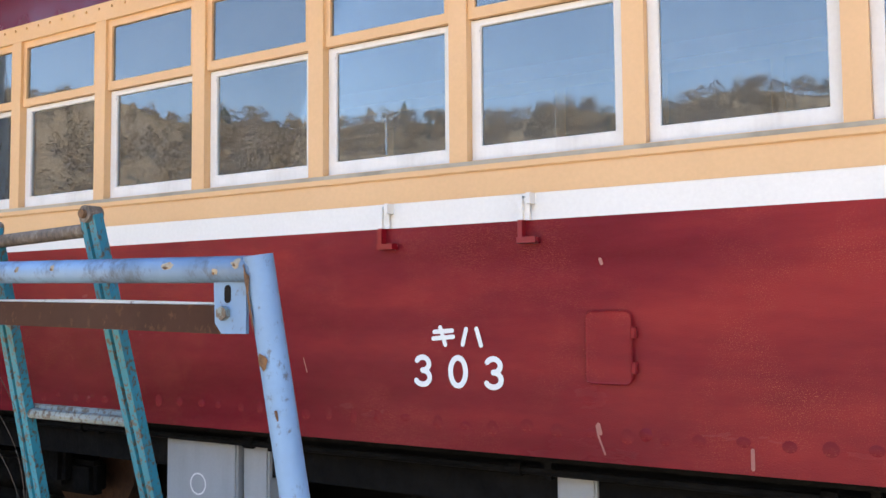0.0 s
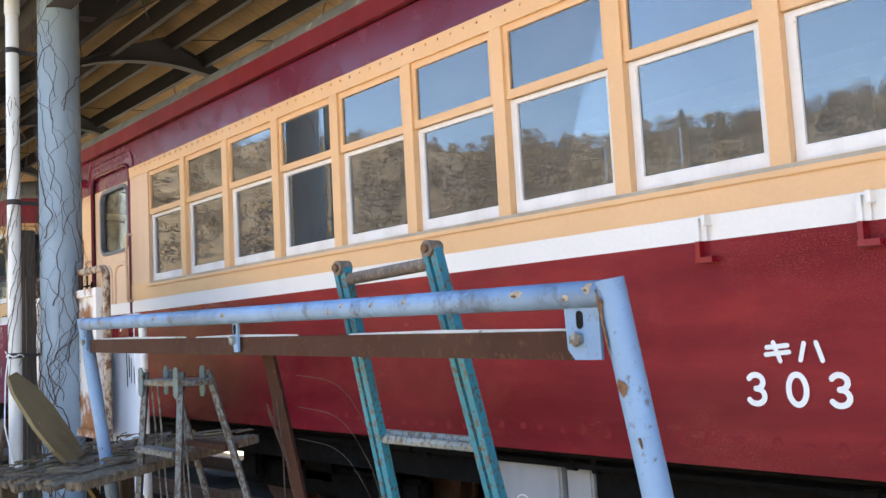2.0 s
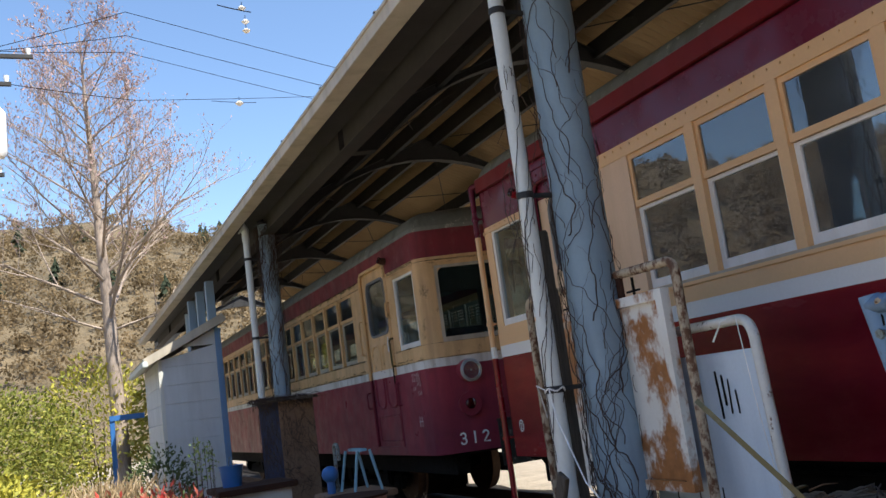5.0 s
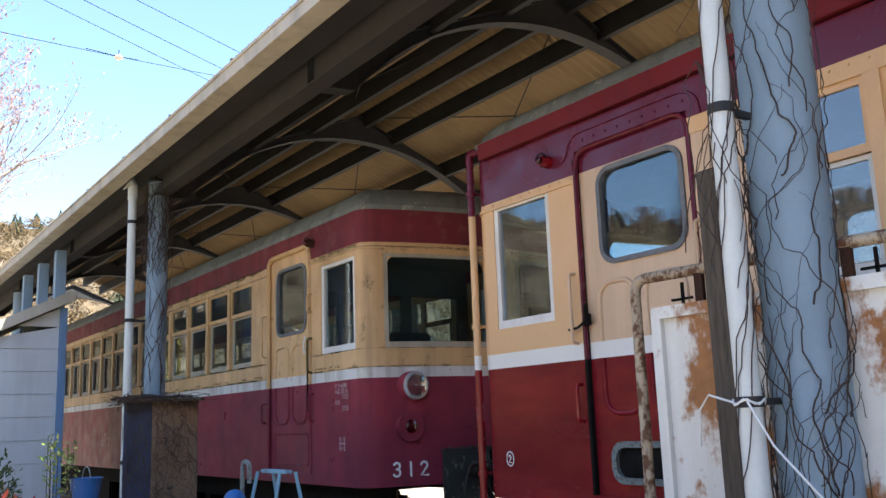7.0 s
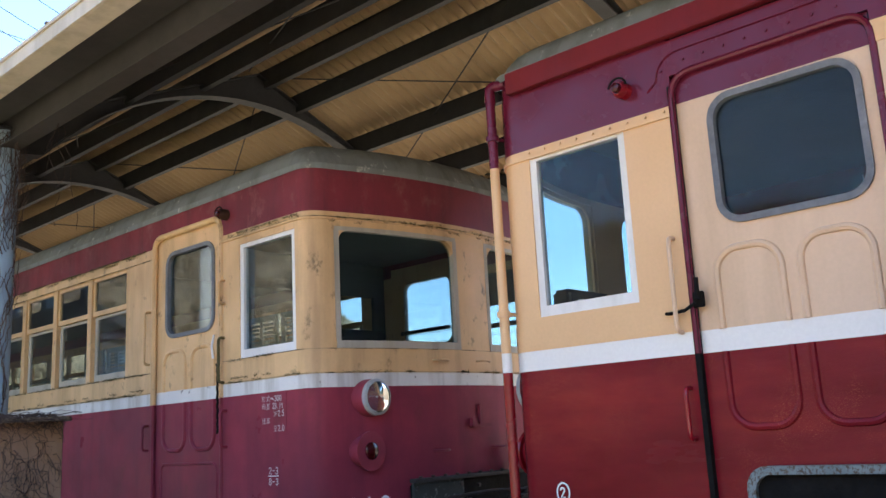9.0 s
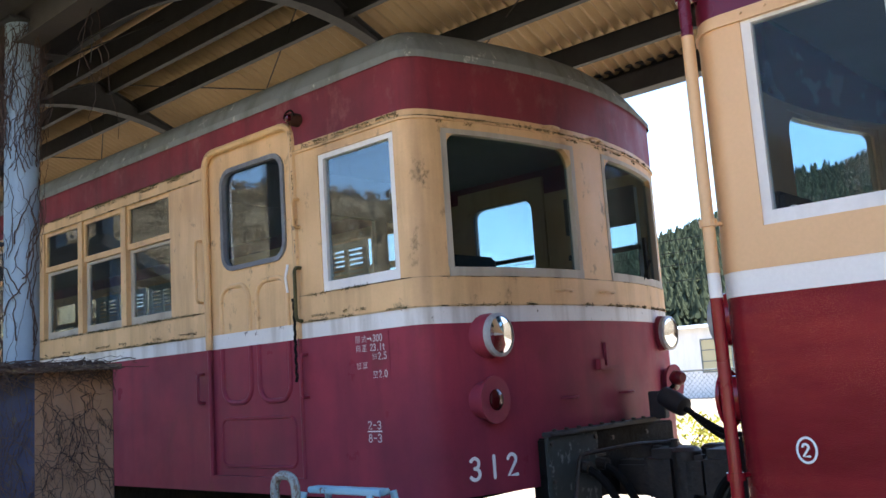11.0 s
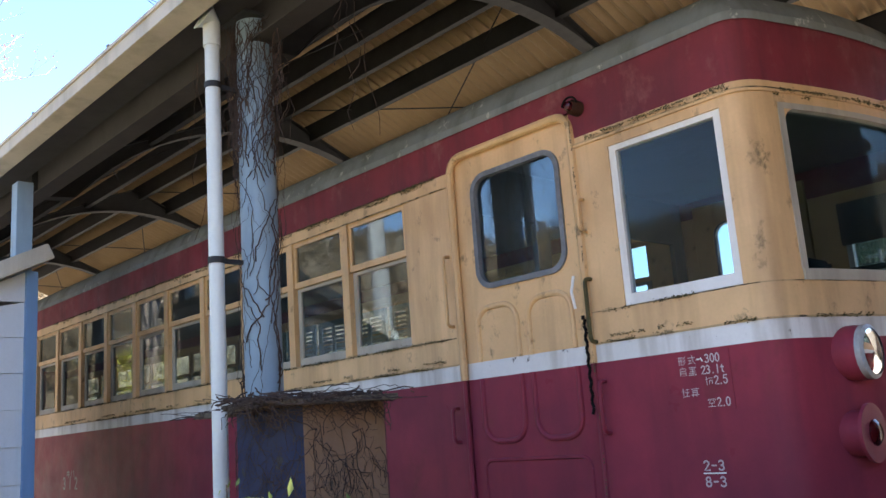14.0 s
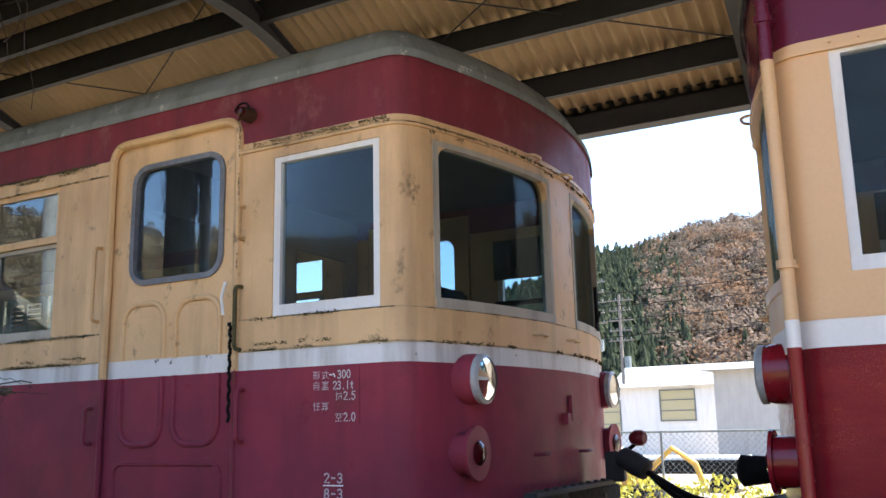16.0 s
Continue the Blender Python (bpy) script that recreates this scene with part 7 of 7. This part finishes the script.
for k in range(9):
    rnd = random.Random(300 + k)
    x, y, h = rnd.uniform(-0.25, 0.3), rnd.uniform(-0.15, 0.15), rnd.uniform(1.32, 1.52)
    part("stem", tube([(x, y, 0), (x + 0.02, y, h * 0.6), (x + rnd.uniform(-0.06, 0.06), y, h)], [0.006, 0.004, 0.002], 5), "vine", yg)
    leaves("foliage", [((x + rnd.gauss(0, 0.03), y + rnd.gauss(0, 0.03), h - rnd.random() ** 1.5 * 0.35), (rnd.gauss(0, 0.5), rnd.gauss(0, 0.5), 0.3)) for _ in range(22)], 0.019, "youngleaf", yg, 2.2, 0.2, 300 + k)
for w_, (wx, wy) in enumerate(((-8.05, 1.25), (-8.65, 1.32), (-9.25, 1.12), (-7.55, 1.40), (-8.9, 1.75))):
    tw = thing("dead_weed", "tall grey dead weed with dry pods", "weed", group="dead weeds", at=(wx, wy, 0))
    for k in range(6):
        rnd = random.Random(400 + k + 20 * w_)
        p, pts = Vector((rnd.uniform(-0.05, 0.05), rnd.uniform(-0.04, 0.04), -0.05)), []
        dx, dy = rnd.uniform(-0.04, 0.04), rnd.uniform(-0.03, 0.03)
        for i in range(9):
            pts.append(p.copy())
            p += Vector((dx + rnd.uniform(-0.02, 0.02), dy + rnd.uniform(-0.015, 0.015), rnd.uniform(0.09, 0.13)))
        part("stem", tube(pts, [0.005 - 0.0004 * i for i in range(9)], 5), "alu" if k % 2 else "vine", tw)
        for q in pts[3:8]:
            d_ = Vector((rnd.gauss(0, 0.07), rnd.gauss(0, 0.07), rnd.uniform(0.03, 0.12)))
            part("twig", tube([q, q + d_ * 0.6, q + d_ + Vector((0, 0, 0.03))], [0.0025, 0.002, 0.001], 4), "vine", tw)
        leaves("seed_head", [(q + Vector((rnd.gauss(0, 0.03), rnd.gauss(0, 0.03), 0)), (0, 0, -0.5)) for q in pts[4:] for _ in range(4)], 0.012, "dryleaf", tw, 3, -0.4, 400 + k + 20 * w_)


# the tall bare tree by the hut
def grow(bm, tips, p, d, length, r, depth, rnd):
    pts, rs = [p.copy()], [r]
    n = 4
    for i in range(n):
        d = (d + Vector((rnd.gauss(0, 0.07), rnd.gauss(0, 0.07), rnd.gauss(0.02, 0.05)))).normalized()
        p = p + d * length / n
        pts.append(p.copy())
        rs.append(r * (1 - 0.55 * (i + 1) / n))
    tube(pts, rs, 7 if depth < 2 else 4, bm, cap=False)
    if depth >= 4 or (depth == 3 and r < 0.0022):
        tips += pts[1:]
        return
    kids = (3, 4, 4, 4)[depth] if depth else 0
    for k in range(kids):
        t = 0.35 + 0.65 * (k + rnd.random()) / kids
        i = min(int(t * n), n - 1)
        q = pts[i].lerp(pts[i + 1], t * n - i)
        side = Vector((rnd.gauss(0, 1), rnd.gauss(0, 1), 0.25)).normalized()
        nd = (d * 0.75 + side * 0.75).normalized()
        grow(bm, tips, q, nd, length * rnd.uniform(0.5, 0.72), r * 0.45, depth + 1, rnd)


tree = thing("bare_tree", "tall slender bare tree with pinkish spring buds", "tree", at=(-23.0, 0.55, 0))
rnd = random.Random(17)
bm = bmesh.new()
trunk = [(0, 0, -0.1), (0.05, 0.02, 1.5), (-0.02, 0.0, 3.0), (0.03, -0.04, 4.6), (0.06, -0.1, 6.0), (0.0, -0.14, 7.6), (-0.02, -0.2, 9.2), (0.02, -0.22, 10.8)]
part("trunk", tube(trunk, [0.2, 0.165, 0.15, 0.125, 0.10, 0.07, 0.04, 0.01], 12), "treebark", tree, smooth=True)
tips = []
for k in range(38):
    z = 4.1 + 6.5 * k / 38
    i = max(j for j in range(len(trunk)) if trunk[j][2] <= z)
    t = (z - trunk[i][2]) / (trunk[i + 1][2] - trunk[i][2]) if i + 1 < len(trunk) else 0
    p = Vector(trunk[i]).lerp(Vector(trunk[min(i + 1, len(trunk) - 1)]), t)
    a = k * 2.4 + rnd.uniform(-0.4, 0.4)
    d = Vector((math.cos(a), math.sin(a), rnd.uniform(0.45, 0.9))).normalized()
    grow(bm, tips, p, d, max(0.7, 2.5 - 0.28 * (z - 4.3)) * rnd.uniform(0.8, 1.1), 0.042 - 0.0045 * (z - 4.3), 1, rnd)
for a in (1.2, 4.4):
    grow(bm, [], Vector((0, 0, 3.9)), Vector((math.cos(a), math.sin(a), 0.25)).normalized(), 1.6, 0.03, 3, rnd)
limbs = part("crown", bm, "treebark", tree, "fine bare limbs and twigs")
leaves("foliage", [(t + Vector((rnd.gauss(0, 0.03), rnd.gauss(0, 0.03), rnd.gauss(0, 0.03))), (0, 0, 0.5)) for t in tips if rnd.random() < 0.9], 0.034, "bud", tree, 2.0, 0.6, 9)

# ---- power pole, wires ----
M["concrete"] = paint("pale concrete pole", (0.45, 0.45, 0.43), (0.3, 0.3, 0.29), rough=0.8)
pl_ = thing("power_pole", "concrete power pole with crossarms and a white transformer", "pole", at=(-20.0, -1.75, 0))
part("shaft", tube([(0, 0, -0.2), (0, 0, 10.5)], [0.16, 0.11], 16), "concrete", pl_, smooth=True)
part("transformer", tube([(0.1, 0.38, 6.9), (0.1, 0.38, 7.0), (0.1, 0.38, 7.75), (0.1, 0.38, 7.85)], [0.15, 0.2, 0.2, 0.12], 20), "lettering", pl_, "white transformer can", smooth=True)
for z, L_ in ((8.9, 1.1), (8.35, 0.7), (6.6, 0.5)):
    part("crossarm", box(-0.04, 0.04, -0.3, L_, z - 0.035, z + 0.035), "steel", pl_)
    for y in (0.3, L_ - 0.08):
        part("insulator", tube([(0, y, z + 0.03), (0, y, z + 0.16)], [0.035, 0.05], 10), "lettering", pl_)


def wire(a, b, sag, r=0.012):
    a, b = Vector(a), Vector(b)
    w = thing("overhead_wire", "thin black overhead wire", "wire", group="overhead wires", at=a)
    pts = [(b - a) * (i / 14) - Vector((0, 0, 4 * sag * (i / 14) * (1 - i / 14))) for i in range(15)]
    part("cable", tube(pts, r, 5), "black", w)
    return w


wire((-20, 1.08, 9.9), (-26.6, 11.75, 10.55), 0.04, 0.007)
wire((-20, 1.05, 9.4), (-26.6, 11.03, 10.05), 0.04, 0.007)
wire((-20, 1.02, 9.05), (-26.6, 10.47, 9.7), 0.04, 0.006)
wire((-20, 1.13, 8.05), (-26.6, 10.35, 10.85), 0.05, 0.006)
for y_, z_, ye in ((1.08, 9.9, -0.3), (1.05, 9.4, -0.1), (1.02, 9.05, -0.1), (1.13, 8.05, -0.2)):
    wire((-20, ye - 1.2, 9.0 if z_ > 8.5 else 8.4), (-20, y_, z_), 0.02, 0.007)
for y, z in ((3.41, 10.1), (3.46, 9.8), (3.46, 9.6), (3.16, 8.0)):
    b = thing("wire_reflector", "small white bird-scaring reflector disc hung in the air", "reflector", group="wire reflectors", at=(-20, y, z))
    part("disc", tube([(0, 0, -0.05), (0, 0, 0.0), (0, 0, 0.05)], [0.03, 0.085, 0.02], 14), "lettering", b, smooth=True)
    part("clip", tube([(0, 0, 0.04), (0, 0, 0.14)], 0.008, 5), "black", b)
wire((-20, 2.9, 10.15), (-20, 3.6, 10.02), 0.01)
wire((-20, 2.6, 8.05), (-20, 3.5, 8.02), 0.01, 0.006)

# ---- yard and buildings beyond the railcars ----
M["wallwhite"] = paint("white rendered wall", (0.78, 0.78, 0.76), (0.6, 0.6, 0.58), rough=0.8, dent=0, var=0.2)
M["roofmetal"] = paint("grey metal roof", (0.30, 0.33, 0.37), (0.2, 0.22, 0.25), rough=0.5)
# Yellow reflection in the far windows is put into the pane colour.
M["cream_glass"], _nt, _b = material("yellow reflection pane", 0.25)
_b.inputs["Base Color"].default_value = (0.46, 0.42, 0.26, 1)
M["yellow"] = paint("construction yellow", (0.55, 0.34, 0.03), (0.36, 0.22, 0.03), rough=0.5, rust=(0.1, 0.07, 0.04), rust_at=0.68)
M["green"] = paint("green tarpaulin", (0.03, 0.16, 0.09), (0.02, 0.1, 0.06), rough=0.6)


def building(name, label, x0, x1, y0, y1, h, roof_h, wins, mat="wallwhite"):
    b = thing(name, label, "building", at=(0, 0, 0))
    part("wall", box(x0, x1, y0, y1, -0.1, h), mat, b)
    bm = bmesh.new()
    v = [bm.verts.new(p) for p in ((x0 - 0.4, y0 - 0.4, h), (x1 + 0.4, y0 - 0.4, h), (x1 + 0.4, y1 + 0.4, h), (x0 - 0.4, y1 + 0.4, h), (x0 - 0.4, (y0 + y1) / 2, h + roof_h), (x1 + 0.4, (y0 + y1) / 2, h + roof_h))]
    for f in ((0, 1, 5, 4), (1, 2, 5), (2, 3, 4, 5), (3, 0, 4), (3, 2, 1, 0)):
        bm.faces.new([v[i] for i in f])
    part("roof", bm, "roofmetal", b)
    for wx, wz, ww, wh in wins:
        w = part("window", ring([(wx - ww / 2, wz), (wx + ww / 2, wz), (wx + ww / 2, wz + wh), (wx - ww / 2, wz + wh)], [(wx - ww / 2 + 0.06, wz + 0.06), (wx + ww / 2 - 0.06, wz + 0.06), (wx + ww / 2 - 0.06, wz + wh - 0.06), (wx - ww / 2 + 0.06, wz + wh - 0.06)], y0 - 0.05, y0 + 0.02), "alu", b)
        part("pane", box(wx - ww / 2 + 0.05, wx + ww / 2 - 0.05, y0 - 0.02, y0 - 0.005, wz + 0.05, wz + wh - 0.05), "cream_glass", w)
        for k in (1, 2):
            part("glazing_bar", box(wx - ww / 2 + 0.05, wx + ww / 2 - 0.05, y0 - 0.045, y0 - 0.02, wz + wh * k / 3 - 0.02, wz + wh * k / 3 + 0.02), "alu", w)
    return b


building("white_workshop", "long white single-storey workshop with grid windows", -36, -17.5, 40, 48, 3.25, 0.35, ((-22.9, 1.1, 1.6, 1.6), (-19.5, 1.7, 1.6, 1.4), (-27, 1.1, 1.6, 1.6)))
building("grey_house", "house with a grey-blue gabled roof", -27, -18, 54, 62, 3.6, 1.7, ((-22, 1.4, 1.5, 1.2),))
building("block_wall_shed", "plain grey concrete block shed", -16.15, -9.5, 32, 36, 3.4, 0.05, (), "concrete")
fn_ = thing("mesh_fence", "galvanised chain-link fence with tubular top rail", "fence", at=(0, 17, 0))
for i in range(15):
    part("post", tube([(-30 + 2.0 * i, 0, -0.1), (-30 + 2.0 * i, 0, 1.45)], 0.025, 8), "alu", fn_)
part("top_rail", tube([(-30, 0, 1.43), (-2, 0, 1.43)], 0.02, 8), "alu", fn_)
bm = bmesh.new()
for i in range(150):
    for s in (-1, 1):
        x = -22 + 0.11 * i
        a, b = Vector((x, 0, 0.1)), Vector((x + s * 1.3, 0, 1.42))
        tube([a, b], 0.0035, 3, bm, cap=False)
mesh_ = part("chain_link", bm, "alu", fn_)
mesh_["kind"] = "stuff"
for i in range(9):
    shrub("low_hedge", "low sunlit hedge with yellowish leaves along the yard", "hedge", (-17.5 + 1.05 * i, 13.6, 0.3), (0.75, 0.5, 0.46), 700, 0.045, "yellowleaf", 500 + i, 1.8, 0.3, group="yard hedges")
ex = thing("mini_excavator", "small yellow excavator with its boom lowered", "excavator", at=(-15.7, 20.0, -0.25))
part("undercarriage", box(-0.8, 0.8, -0.7, 0.7, 0.0, 0.45, 0.12), "black", ex)
part("body", box(-0.7, 0.4, -0.5, 0.5, 0.5, 0.95, 0.08), "yellow", ex)
part("engine_cover", box(-0.72, -0.2, -0.42, 0.42, 0.95, 1.15, 0.06), "black", ex)
part("boom", tube([(0.6, 0, 0.85), (1.1, 0, 1.3), (1.6, 0, 0.95), (1.75, 0, 0.5)], 0.07, 8), "yellow", ex)
tk = thing("yellow_lorry", "yellow flatbed lorry with a pale sheeted load", "lorry", at=(-15.0, 23.0, -0.25))
part("bed", box(-1.7, 1.6, -0.8, 0.8, 0.62, 0.85, 0.03), "yellow", tk)
part("load", box(-1.5, 1.5, -0.7, 0.7, 0.85, 1.02, 0.04), "wallwhite", tk)
part("side_board", box(-1.7, 1.6, -0.83, -0.79, 0.62, 0.95, 0.01), "black", tk)
for x in (-1.1, 1.0):
    part("wheel", disc((x, -0.75, 0.33), (0, 1, 0), 0.33, 0.2, 18), "black", tk)
part("cab", box(-2.6, -1.8, -0.8, 0.8, 0.5, 1.25, 0.1), "wallwhite", tk)
gt = thing("tarped_heap", "heap covered with a green tarpaulin", "heap", at=(-16.6, 22.5, 0))
bm = bmesh.new()
bmesh.ops.create_icosphere(bm, subdivisions=3, radius=0.9)
for vv in bm.verts:
    vv.co.z = max(vv.co.z * 0.9, -0.1) + 0.15 * noise.noise(vv.co * 2)
part("tarpaulin", bm, "green", gt, smooth=True)
M["rustpole"] = paint("brown grey steel pole", (0.20, 0.17, 0.14), (0.12, 0.10, 0.085), rough=0.7)
for x, y, h in ((-26.9, 45, 9.0), (-26.0, 46.5, 9.7), (-24.9, 45, 9.4), (-24.1, 47, 8.6)):
    u = thing("utility_pole", "slim brown-grey utility pole with crossarms and insulators", "pole", group="utility poles", at=(x, y, 0))
    part("shaft", tube([(0, 0, -0.2), (0, 0, h)], [0.12, 0.075], 10), "rustpole", u)
    for k in range(5):
        z_ = h - 0.35 - 0.55 * k
        part("crossarm", box(-0.7 + 0.1 * (k % 2), 0.7 - 0.1 * (k % 2), -0.04, 0.04, z_, z_ + 0.06), "rustpole", u)
        for xx in (-0.55, -0.2, 0.2, 0.55):
            part("insulator", tube([(xx, 0, z_ + 0.06), (xx, 0, z_ + 0.17)], [0.03, 0.04], 6), "alu", u)
    part("transformer", tube([(0.3, 0, h - 4.0), (0.3, 0, h - 3.4)], 0.19, 12), "alu", u)
for dz in (0.3, 1.0, 1.7, 2.6):
    wire((-70, 45, 9.4 - dz), (5, 45, 9.2 - dz), 0.6, 0.02)


# woods on the hill beyond the yard
def wood(name, label, a0, a1, r0, r1, n, conifer, seed, mat="bare", big=1.0, clumps=170):
    rnd = random.Random(seed)
    vs, fs = [], []
    for _ in range(n):
        a, r = radians(rnd.uniform(a0, a1)), r0 + (r1 - r0) * rnd.random()
        x, y = -8 + r * math.cos(a), 3 + r * math.sin(a)
        z = hill_profile(r, a) - 0.5
        if conifer:
            h, w = rnd.uniform(2.6, 4.2), rnd.uniform(0.9, 1.5)
            for lev in range(9):
                zz, ww = z + h * (0.12 + 0.1 * lev), w * (1 - (lev / 9.2) ** 1.6) * rnd.uniform(0.7, 1.15)
                for k in range(8):
                    b = rnd.uniform(0, 6.28)
                    i = len(vs)
                    c, s = math.cos(b), math.sin(b)
                    vs += [(x + c * 0.05, y + s * 0.05, zz + 0.5), (x + c * ww - s * 0.35 * ww, y + s * ww + c * 0.35 * ww, zz - 0.25), (x + c * ww * 1.15, y + s * ww * 1.15, zz - 0.35), (x + c * ww + s * 0.35 * ww, y + s * ww - c * 0.35 * ww, zz - 0.2)]
                    fs += [(i, i + 1, i + 2), (i, i + 2, i + 3)]
        else:
            h, w = rnd.uniform(2.6, 4.6) * big, rnd.uniform(1.2, 2.1) * big
            for k in range(clumps):
                d = Vector((rnd.gauss(0, 1), rnd.gauss(0, 1), rnd.gauss(0.3, 1))).normalized()
                t = rnd.uniform(0.55, 1.0)
                c = Vector((x + d.x * w * t, y + d.y * w * t, z + h * 0.6 + d.z * h * 0.45 * t))
                u = d.cross(Vector((rnd.uniform(-1, 1), rnd.uniform(-1, 1), rnd.uniform(-1, 1)))).normalized() * rnd.uniform(0.08, 0.24)
                v_ = d.cross(u).normalized() * rnd.uniform(0.07, 0.2) + d * rnd.uniform(-0.2, 0.2)
                i = len(vs)
                vs += [c - u, c - v_ * 0.7, c + u * 0.8, c + v_]
                fs += [(i, i + 1, i + 2), (i, i + 2, i + 3)]
    me = bpy.data.meshes.new(name)
    me.from_pydata(vs, [], fs)
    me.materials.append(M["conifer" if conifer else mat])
    tagged(new(name, me), label, "woods", kind="stuff")


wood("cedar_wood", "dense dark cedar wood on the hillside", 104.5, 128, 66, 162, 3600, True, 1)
for k_, m_ in enumerate(("bare", "bare_pale", "bare_rust")):
    wood("bare_wood", "bare brown broadleaf wood on the hillside", 78, 107, 64, 164, 900, False, 20 + k_, m_, 0.9, 150)
    wood("bare_wood", "thin bare scrub over the hillside", 194, 228, 80, 164, 240, False, 30 + k_, "tan_" + m_, 0.6, 60)
    wood("bare_wood", "bare brown wood over the far hillside", 140, 198, 74, 164, 620, False, 50 + k_, "tan_" + m_, 0.62, 60)
    wood("bare_wood", "bare wood on the hill behind the yard", 225, 330, 90, 164, 700, False, 40 + k_, "tan_" + m_, 0.8, 100)
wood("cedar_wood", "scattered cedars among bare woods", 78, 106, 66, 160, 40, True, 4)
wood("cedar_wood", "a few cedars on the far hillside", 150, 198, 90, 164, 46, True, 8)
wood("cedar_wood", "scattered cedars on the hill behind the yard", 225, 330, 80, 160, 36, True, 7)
